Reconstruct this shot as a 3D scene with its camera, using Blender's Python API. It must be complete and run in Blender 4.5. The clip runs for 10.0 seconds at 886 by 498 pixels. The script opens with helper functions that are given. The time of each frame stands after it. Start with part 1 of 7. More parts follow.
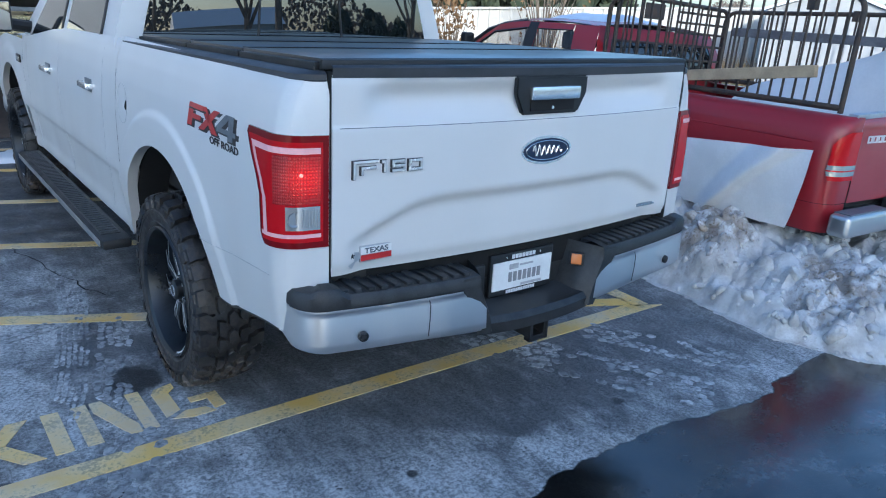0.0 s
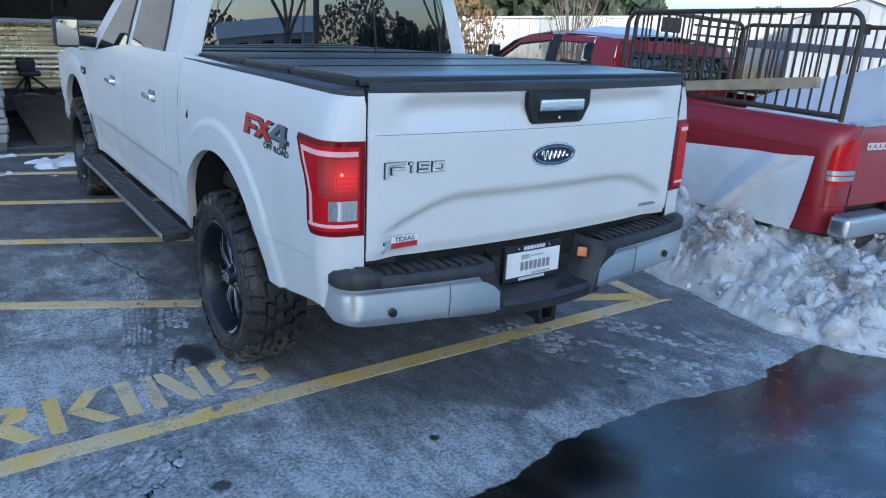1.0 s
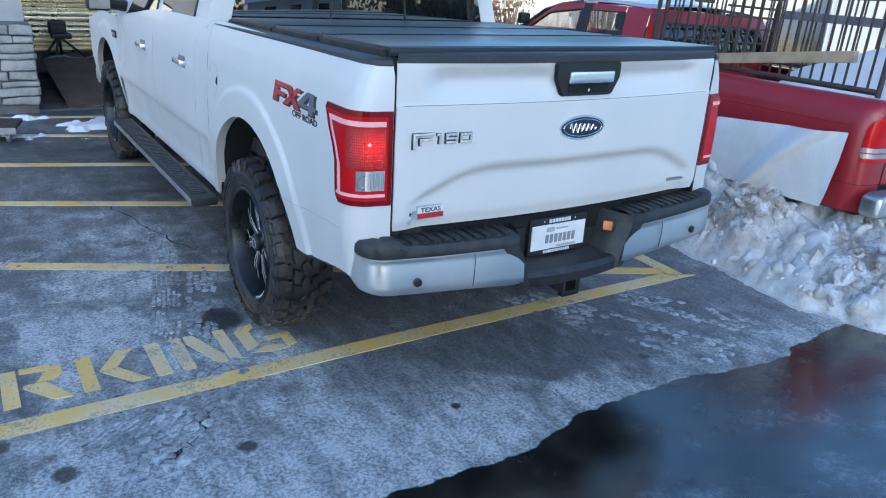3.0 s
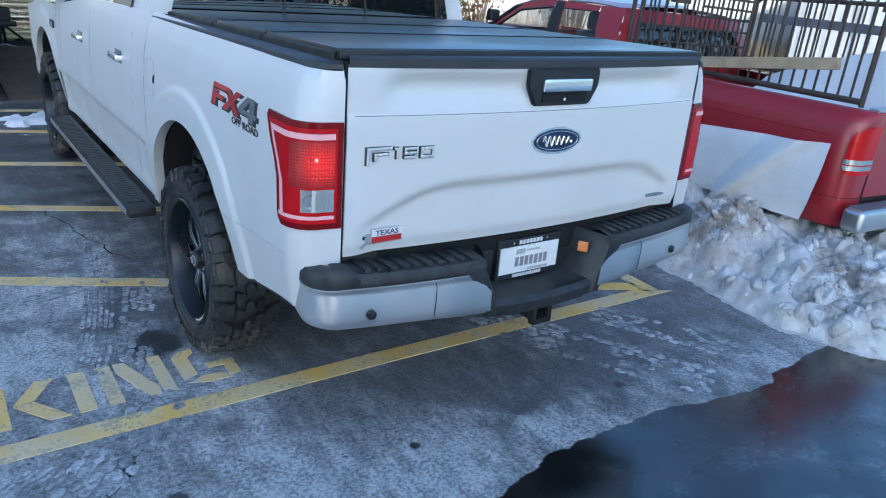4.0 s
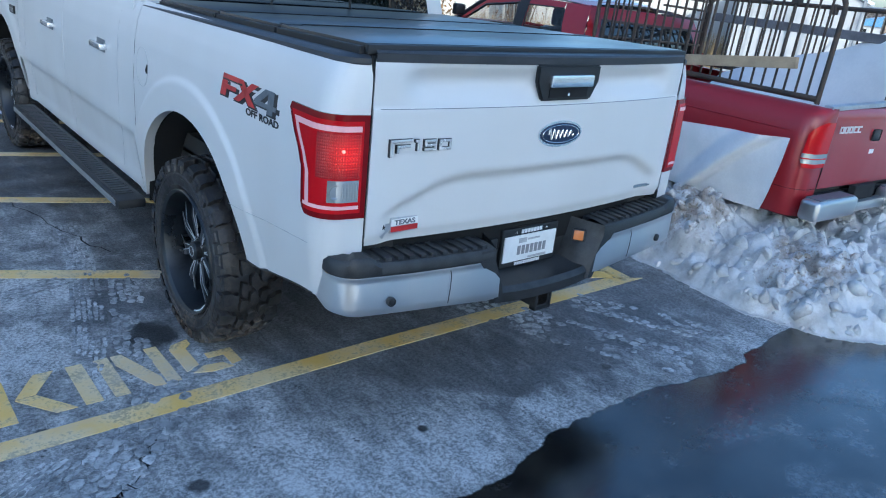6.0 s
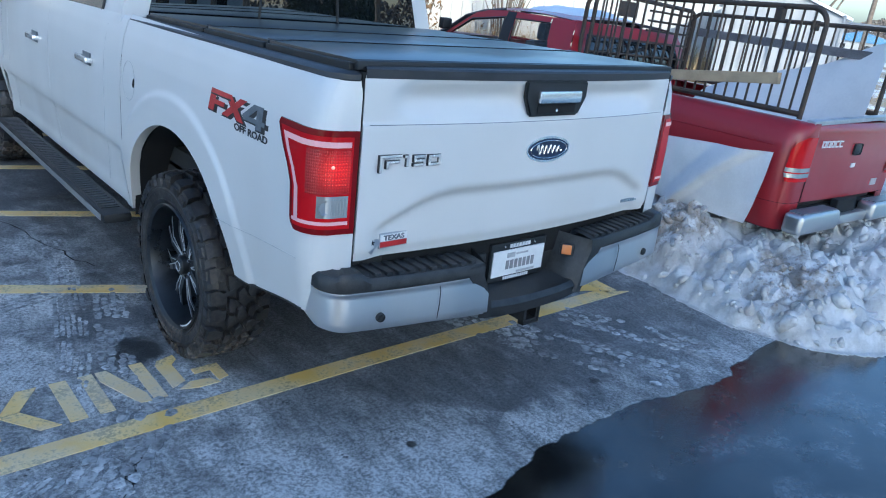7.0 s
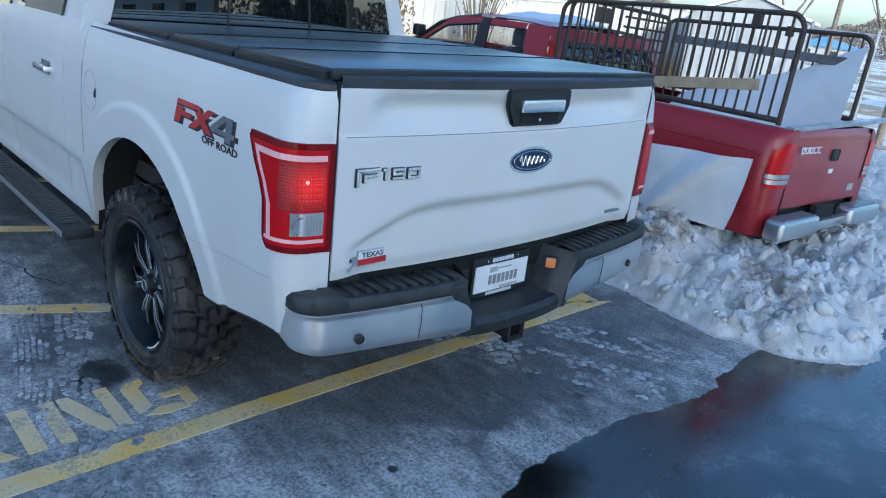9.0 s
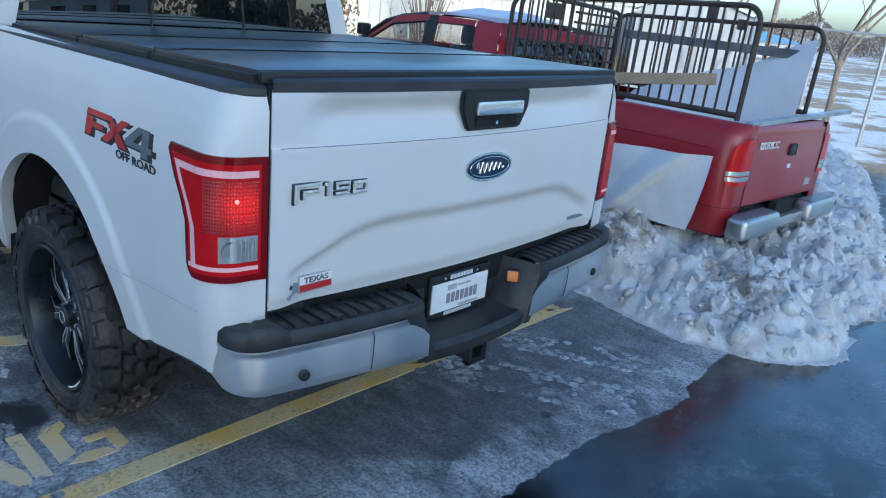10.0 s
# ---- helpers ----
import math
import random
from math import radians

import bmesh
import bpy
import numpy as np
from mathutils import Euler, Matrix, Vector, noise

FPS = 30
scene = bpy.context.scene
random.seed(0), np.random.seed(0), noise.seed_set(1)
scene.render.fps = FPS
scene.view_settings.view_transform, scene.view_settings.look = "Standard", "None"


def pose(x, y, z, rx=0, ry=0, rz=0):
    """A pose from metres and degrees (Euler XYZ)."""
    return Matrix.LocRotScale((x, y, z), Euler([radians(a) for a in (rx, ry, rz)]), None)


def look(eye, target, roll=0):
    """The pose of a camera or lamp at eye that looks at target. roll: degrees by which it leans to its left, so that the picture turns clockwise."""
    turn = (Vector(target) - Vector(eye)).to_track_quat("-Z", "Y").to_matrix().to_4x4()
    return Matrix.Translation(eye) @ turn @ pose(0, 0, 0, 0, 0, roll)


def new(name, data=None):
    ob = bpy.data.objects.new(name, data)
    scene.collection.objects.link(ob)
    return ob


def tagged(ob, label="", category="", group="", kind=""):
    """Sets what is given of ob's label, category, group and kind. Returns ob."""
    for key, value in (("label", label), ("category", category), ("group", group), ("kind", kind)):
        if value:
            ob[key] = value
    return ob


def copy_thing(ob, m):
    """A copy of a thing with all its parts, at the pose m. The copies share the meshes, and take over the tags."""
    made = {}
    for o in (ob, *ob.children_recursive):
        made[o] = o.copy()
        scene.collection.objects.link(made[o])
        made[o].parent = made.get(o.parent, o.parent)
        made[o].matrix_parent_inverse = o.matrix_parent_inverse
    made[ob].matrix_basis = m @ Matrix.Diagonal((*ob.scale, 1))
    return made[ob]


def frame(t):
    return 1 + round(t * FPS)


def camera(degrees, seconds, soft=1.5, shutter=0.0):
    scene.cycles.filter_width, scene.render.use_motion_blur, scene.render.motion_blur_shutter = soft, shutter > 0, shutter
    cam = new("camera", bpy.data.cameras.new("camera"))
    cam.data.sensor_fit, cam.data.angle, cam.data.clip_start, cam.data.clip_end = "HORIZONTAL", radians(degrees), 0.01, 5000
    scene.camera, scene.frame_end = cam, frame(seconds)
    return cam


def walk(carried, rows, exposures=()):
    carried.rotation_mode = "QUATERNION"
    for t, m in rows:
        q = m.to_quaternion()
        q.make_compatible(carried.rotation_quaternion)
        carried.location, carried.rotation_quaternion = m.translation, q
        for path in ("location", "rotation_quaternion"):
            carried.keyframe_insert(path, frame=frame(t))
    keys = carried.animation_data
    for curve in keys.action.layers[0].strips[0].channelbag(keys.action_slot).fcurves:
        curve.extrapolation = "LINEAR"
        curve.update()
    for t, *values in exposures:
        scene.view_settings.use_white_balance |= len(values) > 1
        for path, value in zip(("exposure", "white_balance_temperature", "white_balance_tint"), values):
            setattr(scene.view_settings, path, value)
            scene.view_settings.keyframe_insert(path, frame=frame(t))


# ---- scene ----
cam = camera(62.0, 10.0, 1.1)
PATH = [
    (0, (-1.87, -1.833, 1.654), (-0.701, -0.34, 1.019), 3.2),
    (0.5, (-1.972, -2.035, 1.687), (-0.841, -0.513, 1.053), 3.2),
    (1, (-2.067, -2.168, 1.723), (-0.964, -0.62, 1.099), 2.9),
    (1.5, (-2.103, -2.205, 1.752), (-1.041, -0.636, 1.113), 2.3),
    (2, (-2.126, -2.223, 1.772), (-1.09, -0.657, 1.081), 2.3),
    (2.5, (-2.141, -2.233, 1.775), (-1.113, -0.675, 1.057), 3.2),
    (2.7, (-2.13, -2.223, 1.739), (-1.101, -0.661, 1.03), 3.3),
    (4, (-1.879, -1.918, 1.734), (-0.77, -0.414, 1.019), 4.9),
    (4.5, (-1.867, -1.856, 1.722), (-0.701, -0.395, 1.011), 5.2),
    (5, (-1.991, -1.843, 1.736), (-0.774, -0.422, 1.028), 5.2),
    (5.5, (-2.1, -1.835, 1.735), (-0.868, -0.432, 1.019), 5.8),
    (5.7, (-2.135, -1.836, 1.732), (-0.904, -0.435, 1.009), 6.2),
    (7, (-2.154, -1.822, 1.744), (-0.882, -0.44, 1.058), 6.7),
    (7.5, (-2.156, -1.82, 1.748), (-0.865, -0.442, 1.088), 6.6),
    (8, (-2.161, -1.808, 1.748), (-0.864, -0.431, 1.099), 6.8),
    (8.5, (-2.16, -1.787, 1.749), (-0.857, -0.419, 1.094), 6.9),
    (9, (-2.092, -1.714, 1.736), (-0.765, -0.373, 1.072), 6.7),
    (9.5, (-1.943, -1.588, 1.722), (-0.573, -0.288, 1.062), 6.3),
    (10, (-1.913, -1.534, 1.709), (-0.497, -0.279, 1.058), 6.0),
]
EXPOSURES = [(0.0, 1.40, 5180, 5), (1.0, 1.43, 5200, 5), (2.5, 1.68, 5280, 5), (5.0, 1.48, 5180, 3), (7.0, 1.45, 5160, 3), (10.0, 1.25, 5120, 2)]
walk(cam, [(t, look(eye, target, roll)) for t, eye, target, roll in PATH], EXPOSURES)

# ---- world, sun, exposure ----
SUN_EL, SUN_AZ = 18.0, -150.0
world = bpy.data.worlds.new("world")
scene.world = world
world.use_nodes = True
_nt = world.node_tree
_sky = _nt.nodes.new("ShaderNodeTexSky")
_sky.sky_type, _sky.sun_disc = "NISHITA", False
_sky.ozone_density, _sky.dust_density = 2.4, 1.5
_sky.sun_elevation, _sky.sun_rotation = radians(SUN_EL), radians(SUN_AZ)
_nt.nodes["Background"].inputs["Strength"].default_value = 0.13
_nt.links.new(_sky.outputs[0], _nt.nodes["Background"].inputs["Color"])
_sd = bpy.data.lights.new("sun", "SUN")
_sd.energy, _sd.angle, _sd.color = 1.8, radians(0.5), (1.0, 0.83, 0.62)
sun = new("sun", _sd)
_d = Vector((math.sin(radians(SUN_AZ)) * math.cos(radians(SUN_EL)), math.cos(radians(SUN_AZ)) * math.cos(radians(SUN_EL)), math.sin(radians(SUN_EL))))
sun.matrix_world = look(_d * 50, (0, 0, 0))


# ---- materials ----
def sock(nt, v):
    if hasattr(v, "links"):
        return v
    n = nt.nodes.new("ShaderNodeValue")
    n.outputs[0].default_value = v
    return n.outputs[0]


class Nodes:
    """Short hand for a node tree."""
    def __init__(self, name):
        self.m = bpy.data.materials.new(name)
        self.m.use_nodes = True
        self.nt = self.m.node_tree
        self.p = self.nt.nodes["Principled BSDF"]
        self.co = self.nt.nodes.new("ShaderNodeTexCoord").outputs["Object"]
        self.wo = self.nt.nodes.new("ShaderNodeNewGeometry").outputs["Position"]

    def link(self, a, b):
        self.nt.links.new(a, b)

    def noise(self, scale, detail=4, rough=0.6, co=None, dist=0.0):
        n = self.nt.nodes.new("ShaderNodeTexNoise")
        n.inputs["Scale"].default_value, n.inputs["Detail"].default_value = scale, detail
        n.inputs["Roughness"].default_value, n.inputs["Distortion"].default_value = rough, dist
        self.link(co or self.co, n.inputs["Vector"])
        return n.outputs["Fac"]

    def voro(self, scale, feature="DISTANCE_TO_EDGE", co=None):
        n = self.nt.nodes.new("ShaderNodeTexVoronoi")
        n.feature = feature
        n.inputs["Scale"].default_value = scale
        self.link(co or self.co, n.inputs["Vector"])
        return n.outputs["Distance"]

    def ramp(self, v, a, b, lo=0.0, hi=1.0, smooth=True):
        n = self.nt.nodes.new("ShaderNodeMapRange")
        n.interpolation_type = "SMOOTHSTEP" if smooth else "LINEAR"
        self.link(v, n.inputs[0])
        for i, x in enumerate((a, b, lo, hi)):
            n.inputs[i + 1].default_value = x
        return n.outputs[0]

    def math(self, op, a, b=0.0):
        n = self.nt.nodes.new("ShaderNodeMath")
        n.operation = op
        for i, v in enumerate((a, b)):
            if isinstance(v, (int, float)):
                n.inputs[i].default_value = v
            else:
                self.link(v, n.inputs[i])
        return n.outputs[0]

    def mix(self, f, a, b):
        n = self.nt.nodes.new("ShaderNodeMix")
        n.data_type = "RGBA"
        for s, v in ((n.inputs[0], f), (n.inputs[6], a), (n.inputs[7], b)):
            if isinstance(v, tuple):
                s.default_value = (*v, 1)
            elif isinstance(v, (int, float)):
                s.default_value = v
            else:
                self.link(v, s)
        return n.outputs[2]

    def xyz(self, co=None):
        n = self.nt.nodes.new("ShaderNodeSeparateXYZ")
        self.link(co or self.co, n.inputs[0])
        return n.outputs

    def scaled(self, sx, sy, sz, co=None, rz=0.0):
        n = self.nt.nodes.new("ShaderNodeMapping")
        n.inputs["Scale"].default_value = (sx, sy, sz)
        n.inputs["Rotation"].default_value = (0, 0, radians(rz))
        self.link(co or self.co, n.inputs["Vector"])
        return n.outputs[0]

    def bump(self, h, strength=0.3, dist=0.01, normal=None):
        n = self.nt.nodes.new("ShaderNodeBump")
        n.inputs["Strength"].default_value, n.inputs["Distance"].default_value = strength, dist
        self.link(h, n.inputs["Height"])
        if normal is not None:
            self.link(normal, n.inputs["Normal"])
        return n.outputs[0]

    def out(self, color=None, rough=None, metal=None, normal=None, **more):
        for key, v in (("Base Color", color), ("Roughness", rough), ("Metallic", metal), ("Normal", normal), *((k.replace("_", " "), x) for k, x in more.items())):
            if v is None:
                continue
            s = self.p.inputs[key]
            if isinstance(v, tuple):
                s.default_value = (*v, 1) if len(s.default_value) == 4 else v
            elif isinstance(v, (int, float)):
                s.default_value = v
            else:
                self.link(v, s)
        return self.m


def surface(name, c1, c2, scale=6.0, rough=(0.4, 0.6), metal=0.0, grain=80.0, bump=0.15, depth=0.002, world_co=False, **more):
    """A material of two tones at two scales, with fine relief."""
    n = Nodes(name)
    co = n.wo if world_co else n.co
    big, fine = n.noise(scale, 5, 0.6, co), n.noise(grain, 3, 0.6, co)
    f = n.ramp(n.math("ADD", n.math("MULTIPLY", big, 0.75), n.math("MULTIPLY", fine, 0.25)), 0.36, 0.64)
    return n.out(n.mix(f, c1, c2), n.ramp(big, 0.3, 0.7, *rough), metal, n.bump(fine, bump, depth), **more)


def car_paint(name, c, dirt, dirt_amount=0.5, rough=0.22, coat=0.5):
    """Car paint under a film of road salt and grime that runs down in streaks."""
    n = Nodes(name)
    z = n.xyz(n.wo)[2]
    streak = n.noise(1.7, 2, 0.45, n.scaled(1.6, 1.6, 0.8, n.wo))
    fleck = n.noise(160, 2, 0.6, n.wo)
    low = n.ramp(z, 1.15, 0.55)
    f = n.math("MULTIPLY", n.math("ADD", n.math("MULTIPLY", low, 0.6), 0.4), n.ramp(streak, 0.25, 0.9, smooth=False))
    f = n.math("MULTIPLY", n.math("ADD", f, n.math("MULTIPLY", n.ramp(fleck, 0.6, 0.75), 0.12)), dirt_amount)
    return n.out(n.mix(f, c, dirt), n.math("ADD", n.math("MULTIPLY", f, 0.6), rough), 0.0, n.bump(n.noise(220, 2), 0.02, 0.001), Coat_Weight=coat, Coat_Roughness=0.12)


WHITE = car_paint("white_paint", (0.66, 0.655, 0.645), (0.40, 0.37, 0.33), 0.48, 0.36, 0.14)
RED = car_paint("red_paint", (0.27, 0.006, 0.013), (0.20, 0.035, 0.035), 0.35, 0.36, 0.3)
PATCH = surface("white_sheet", (0.80, 0.81, 0.82), (0.70, 0.71, 0.72), 4, (0.4, 0.55))
BLACKPL = surface("black_plastic", (0.007, 0.008, 0.009), (0.020, 0.021, 0.023), 8, (0.42, 0.62), 0, 300, 0.35, 0.001)
RAILPL = surface("rail_plastic", (0.03, 0.033, 0.038), (0.05, 0.053, 0.06), 8, (0.45, 0.6), 0, 400, 0.3, 0.001)
COVER = surface("tonneau_skin", (0.012, 0.014, 0.017), (0.020, 0.022, 0.026), 2, (0.28, 0.33), 0, 350, 0.03, 0.001)
DARK = surface("dark_void", (0.006, 0.006, 0.007), (0.012, 0.012, 0.012), 5, (0.8, 0.95))
UNDER = surface("underbody_grime", (0.015, 0.015, 0.016), (0.04, 0.037, 0.033), 9, (0.7, 0.95))
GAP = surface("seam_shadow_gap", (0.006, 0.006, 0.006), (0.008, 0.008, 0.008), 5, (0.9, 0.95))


def chrome_mat(name, c, salt):
    n = Nodes(name)
    streak = n.noise(5, 3, 0.5, n.scaled(2.2, 2.2, 0.35))
    spot = n.noise(22, 6, 0.6)
    f = n.math("MULTIPLY", n.math("ADD", 0.52, n.math("MULTIPLY", n.ramp(n.math("ADD", n.math("MULTIPLY", streak, 0.88), n.math("MULTIPLY", spot, 0.12)), 0.30, 0.74), 0.48)), salt)
    return n.out(n.mix(f, c, (0.60, 0.605, 0.61)), n.ramp(f, 0, 1, 0.22, 0.6), n.ramp(f, 0, 1, 1.0, 0.45), n.bump(spot, 0.02, 0.001))


CHROME = chrome_mat("salted_chrome", (0.66, 0.67, 0.68), 0.50)
PAD = surface("worn_step_plastic", (0.011, 0.012, 0.013), (0.036, 0.037, 0.039), 14, (0.40, 0.6), 0, 260, 0.4, 0.001)
BRIGHT = chrome_mat("bright_chrome", (0.82, 0.83, 0.85), 0.25)
OLDCHROME = chrome_mat("old_chrome", (0.50, 0.505, 0.515), 0.42)
MACHINED = surface("machined_aluminium", (0.70, 0.71, 0.72), (0.60, 0.61, 0.62), 12, (0.25, 0.4), 0.45)
ALU = surface("dull_aluminium", (0.55, 0.56, 0.58), (0.42, 0.43, 0.45), 5, (0.35, 0.5), 0.9)


def glass_mat(name, c, ior=1.6, rough=0.03, **more):
    n = Nodes(name)
    return n.out(c, n.ramp(n.noise(3, 4), 0.3, 0.8, rough, rough * 1.6), 0.0, None, IOR=ior, **more)


TINT = glass_mat("tinted_glass", (0.008, 0.009, 0.010), 2.4, 0.0)
CABGLASS = glass_mat("cab_glass", (0.02, 0.023, 0.025), 1.7)
SEEGLASS = glass_mat("see_through_glass", (0.05, 0.055, 0.055), 1.5, 0.02, Alpha=0.30)
LENS_RED = glass_mat("red_lens", (0.46, 0.005, 0.010), 1.25, 0.12)
LENS_DEEP = glass_mat("deep_red_lens", (0.16, 0.003, 0.006), 1.25, 0.12)
LENS_PALE = glass_mat("pale_pink_reflector", (0.86, 0.46, 0.46), 1.3, 0.2)
LENS_CLEAR = glass_mat("clear_lens", (0.42, 0.42, 0.41), 1.5, 0.08, Metallic=0.55)
MIRROR = Nodes("mirror_glass").out((0.30, 0.32, 0.34), 0.03, 1.0)


def glow(name, c, strength):
    n = Nodes(name)
    return n.out(c, 0.2, 0.0, None, Emission_Color=c, Emission_Strength=strength)


BULB_RED = glow("lit_brake_bulb", (0.8, 0.03, 0.02), 0.22)
BULB_WHITE = glow("lit_bulb_point", (1.0, 0.25, 0.18), 0.6)


def lit_cell(name, at):
    """Ribbed red plastic lit from behind by a bulb at a place."""
    n = Nodes(name)
    v = n.nt.nodes.new("ShaderNodeVectorMath")
    v.operation = "DISTANCE"
    n.link(n.wo, v.inputs[0])
    v.inputs[1].default_value = at
    x, y, z = n.xyz(n.wo)
    dots = n.math("MULTIPLY", n.math("ABSOLUTE", n.math("SINE", n.math("MULTIPLY", z, 330.0))), n.math("ABSOLUTE", n.math("SINE", n.math("MULTIPLY", n.math("SUBTRACT", x, n.math("MULTIPLY", y, 1.0)), 300.0))))
    fall = n.ramp(v.outputs["Value"], 0.095, 0.0)
    e = n.math("MULTIPLY", fall, n.math("ADD", 0.09, n.math("MULTIPLY", dots, 0.34)))
    return n.out((0.30, 0.004, 0.007), 0.25, 0.0, n.bump(dots, 0.3, 0.002), Emission_Color=(1.0, 0.012, 0.010), Emission_Strength=e)


CELL_RED = lit_cell("lit_red_cell", (-0.905, 0.068, 1.145))
AMBER = glow("amber_plate_lamp", (0.50, 0.16, 0.04), 0.05)


def rubber_mat():
    """Wet black tyre rubber with brown mud dried on in patches."""
    n = Nodes("tyre_rubber")
    mud = n.math("MULTIPLY", n.ramp(n.noise(5, 5, 0.65, n.wo), 0.40, 0.60), n.ramp(n.noise(60, 4, 0.65, n.wo), 0.40, 0.60))
    low = n.ramp(n.xyz(n.wo)[2], 0.34, 0.06)
    mud = n.math("MULTIPLY", mud, n.math("ADD", 0.20, n.math("MULTIPLY", low, 0.80)))
    c = n.mix(n.ramp(n.noise(9, 4, 0.6, n.wo), 0.35, 0.65), (0.008, 0.008, 0.009), (0.024, 0.024, 0.026))
    return n.out(n.mix(mud, c, (0.15, 0.115, 0.085)), n.ramp(n.noise(20, 4, 0.6, n.wo), 0.3, 0.7, 0.32, 0.6), 0.0, n.bump(n.noise(150, 3, 0.6, n.wo), 0.3, 0.002))


RUBBER = rubber_mat()
SIDEWALL = surface("tyre_sidewall", (0.018, 0.019, 0.021), (0.045, 0.046, 0.048), 9, (0.5, 0.75), 0, 200, 0.2, 0.001)
RIMDARK = surface("gunmetal_rim", (0.020, 0.024, 0.030), (0.040, 0.046, 0.055), 6, (0.25, 0.42), 0.6, 200, 0.05, 0.001)
BADGE_BLUE = surface("badge_navy", (0.012, 0.018, 0.045), (0.02, 0.028, 0.06), 20, (0.15, 0.25))
BADGE_SILVER = surface("badge_silver", (0.80, 0.78, 0.74), (0.70, 0.69, 0.66), 30, (0.15, 0.3), 0.45)
BADGE_RED = surface("badge_red", (0.50, 0.03, 0.03), (0.42, 0.02, 0.02), 20, (0.3, 0.4))
BADGE_GREY = surface("badge_grey", (0.09, 0.11, 0.13), (0.14, 0.16, 0.18), 30, (0.3, 0.4))
BADGE_BLACK = surface("badge_black", (0.012, 0.012, 0.014), (0.02, 0.02, 0.022), 30, (0.35, 0.5))
PLATE_WHITE = surface("plate_paper", (0.78, 0.78, 0.77), (0.70, 0.70, 0.69), 12, (0.5, 0.6))
PLATE_MID = surface("plate_mid_ink", (0.22, 0.22, 0.23), (0.28, 0.28, 0.29), 40, (0.5, 0.6))
PLATE_GREY = surface("plate_grey_ink", (0.35, 0.35, 0.36), (0.45, 0.45, 0.46), 40, (0.5, 0.6))
LETTER_WHITE = surface("white_lettering", (0.75, 0.75, 0.75), (0.68, 0.68, 0.68), 40, (0.5, 0.6))
IRON = surface("rusty_iron", (0.045, 0.040, 0.036), (0.095, 0.068, 0.050), 18, (0.6, 0.85), 0.3, 150, 0.4, 0.002)
PINE = surface("weathered_pine", (0.46, 0.35, 0.22), (0.33, 0.25, 0.16), 6, (0.7, 0.85), 0, 90, 0.3, 0.002)
GREYWOOD = surface("grey_board", (0.17, 0.17, 0.18), (0.10, 0.10, 0.11), 6, (0.7, 0.85), 0, 90, 0.3, 0.002)


def steps(n, v, first, legs):
    """A line of straight legs (from, to, rise) over v, as nodes."""
    total = first
    for a, b, rise in legs:
        total = n.math("ADD", n.ramp(v, a, b, 0.0, rise, smooth=False), total)
    return total


def blob(n, x, y, cx, cy, r, co, rag=0.5, scale=9):
    """A ragged round spot on the ground."""
    dx, dy = n.math("SUBTRACT", x, cx), n.math("SUBTRACT", y, cy)
    d = n.math("SQRT", n.math("ADD", n.math("MULTIPLY", dx, dx), n.math("MULTIPLY", dy, dy)))
    d = n.math("ADD", d, n.math("MULTIPLY", n.math("SUBTRACT", n.noise(scale, 5, 0.65, co), 0.5), r * rag * 3))
    return n.ramp(d, r, r * 0.55)


def snow_mat():
    """Old ploughed snow: bright where it broke open, brown where road grit has gathered."""
    n = Nodes("old_snow")
    big, mid, fine = n.noise(1.6, 6, 0.65, n.wo), n.noise(8, 6, 0.65, n.wo), n.noise(55, 4, 0.6, n.wo)
    x, y, z = n.xyz(n.wo)
    heart = n.math("MAXIMUM", blob(n, x, y, 2.34, -0.12, 0.30, n.wo, 0.7, 5), blob(n, x, y, 2.35, 0.75, 0.30, n.wo, 0.8, 4))
    heart = n.math("MAXIMUM", heart, n.math("MULTIPLY", n.ramp(big, 0.47, 0.61), 0.42))
    grit = n.math("MULTIPLY", heart, n.ramp(mid, 0.36, 0.56))
    grit = n.math("ADD", n.math("MULTIPLY", grit, 0.72), n.math("MULTIPLY", n.math("MULTIPLY", heart, n.ramp(fine, 0.56, 0.64)), 0.45))
    grit = n.math("ADD", grit, n.math("MULTIPLY", n.ramp(fine, 0.66, 0.72), 0.10))
    c = n.mix(n.ramp(mid, 0.35, 0.65), (0.62, 0.62, 0.62), (0.46, 0.46, 0.455))
    return n.out(n.mix(grit, c, (0.20, 0.155, 0.115)), n.ramp(fine, 0.3, 0.7, 0.4, 0.7), 0.0, n.bump(n.math("ADD", mid, n.math("MULTIPLY", fine, 0.5)), 0.5, 0.02), Subsurface_Weight=0.05, Subsurface_Radius=(0.03, 0.04, 0.05))


SNOW = snow_mat()
SHEETING = surface("snowy_plastic_sheet", (0.66, 0.67, 0.69), (0.58, 0.595, 0.62), 3, (0.5, 0.7), 0, 50, 0.2, 0.004)
SNOW_CLEAN = surface("fresh_snow", (0.74, 0.76, 0.79), (0.68, 0.70, 0.74), 3, (0.5, 0.7), 0, 70, 0.25, 0.004)


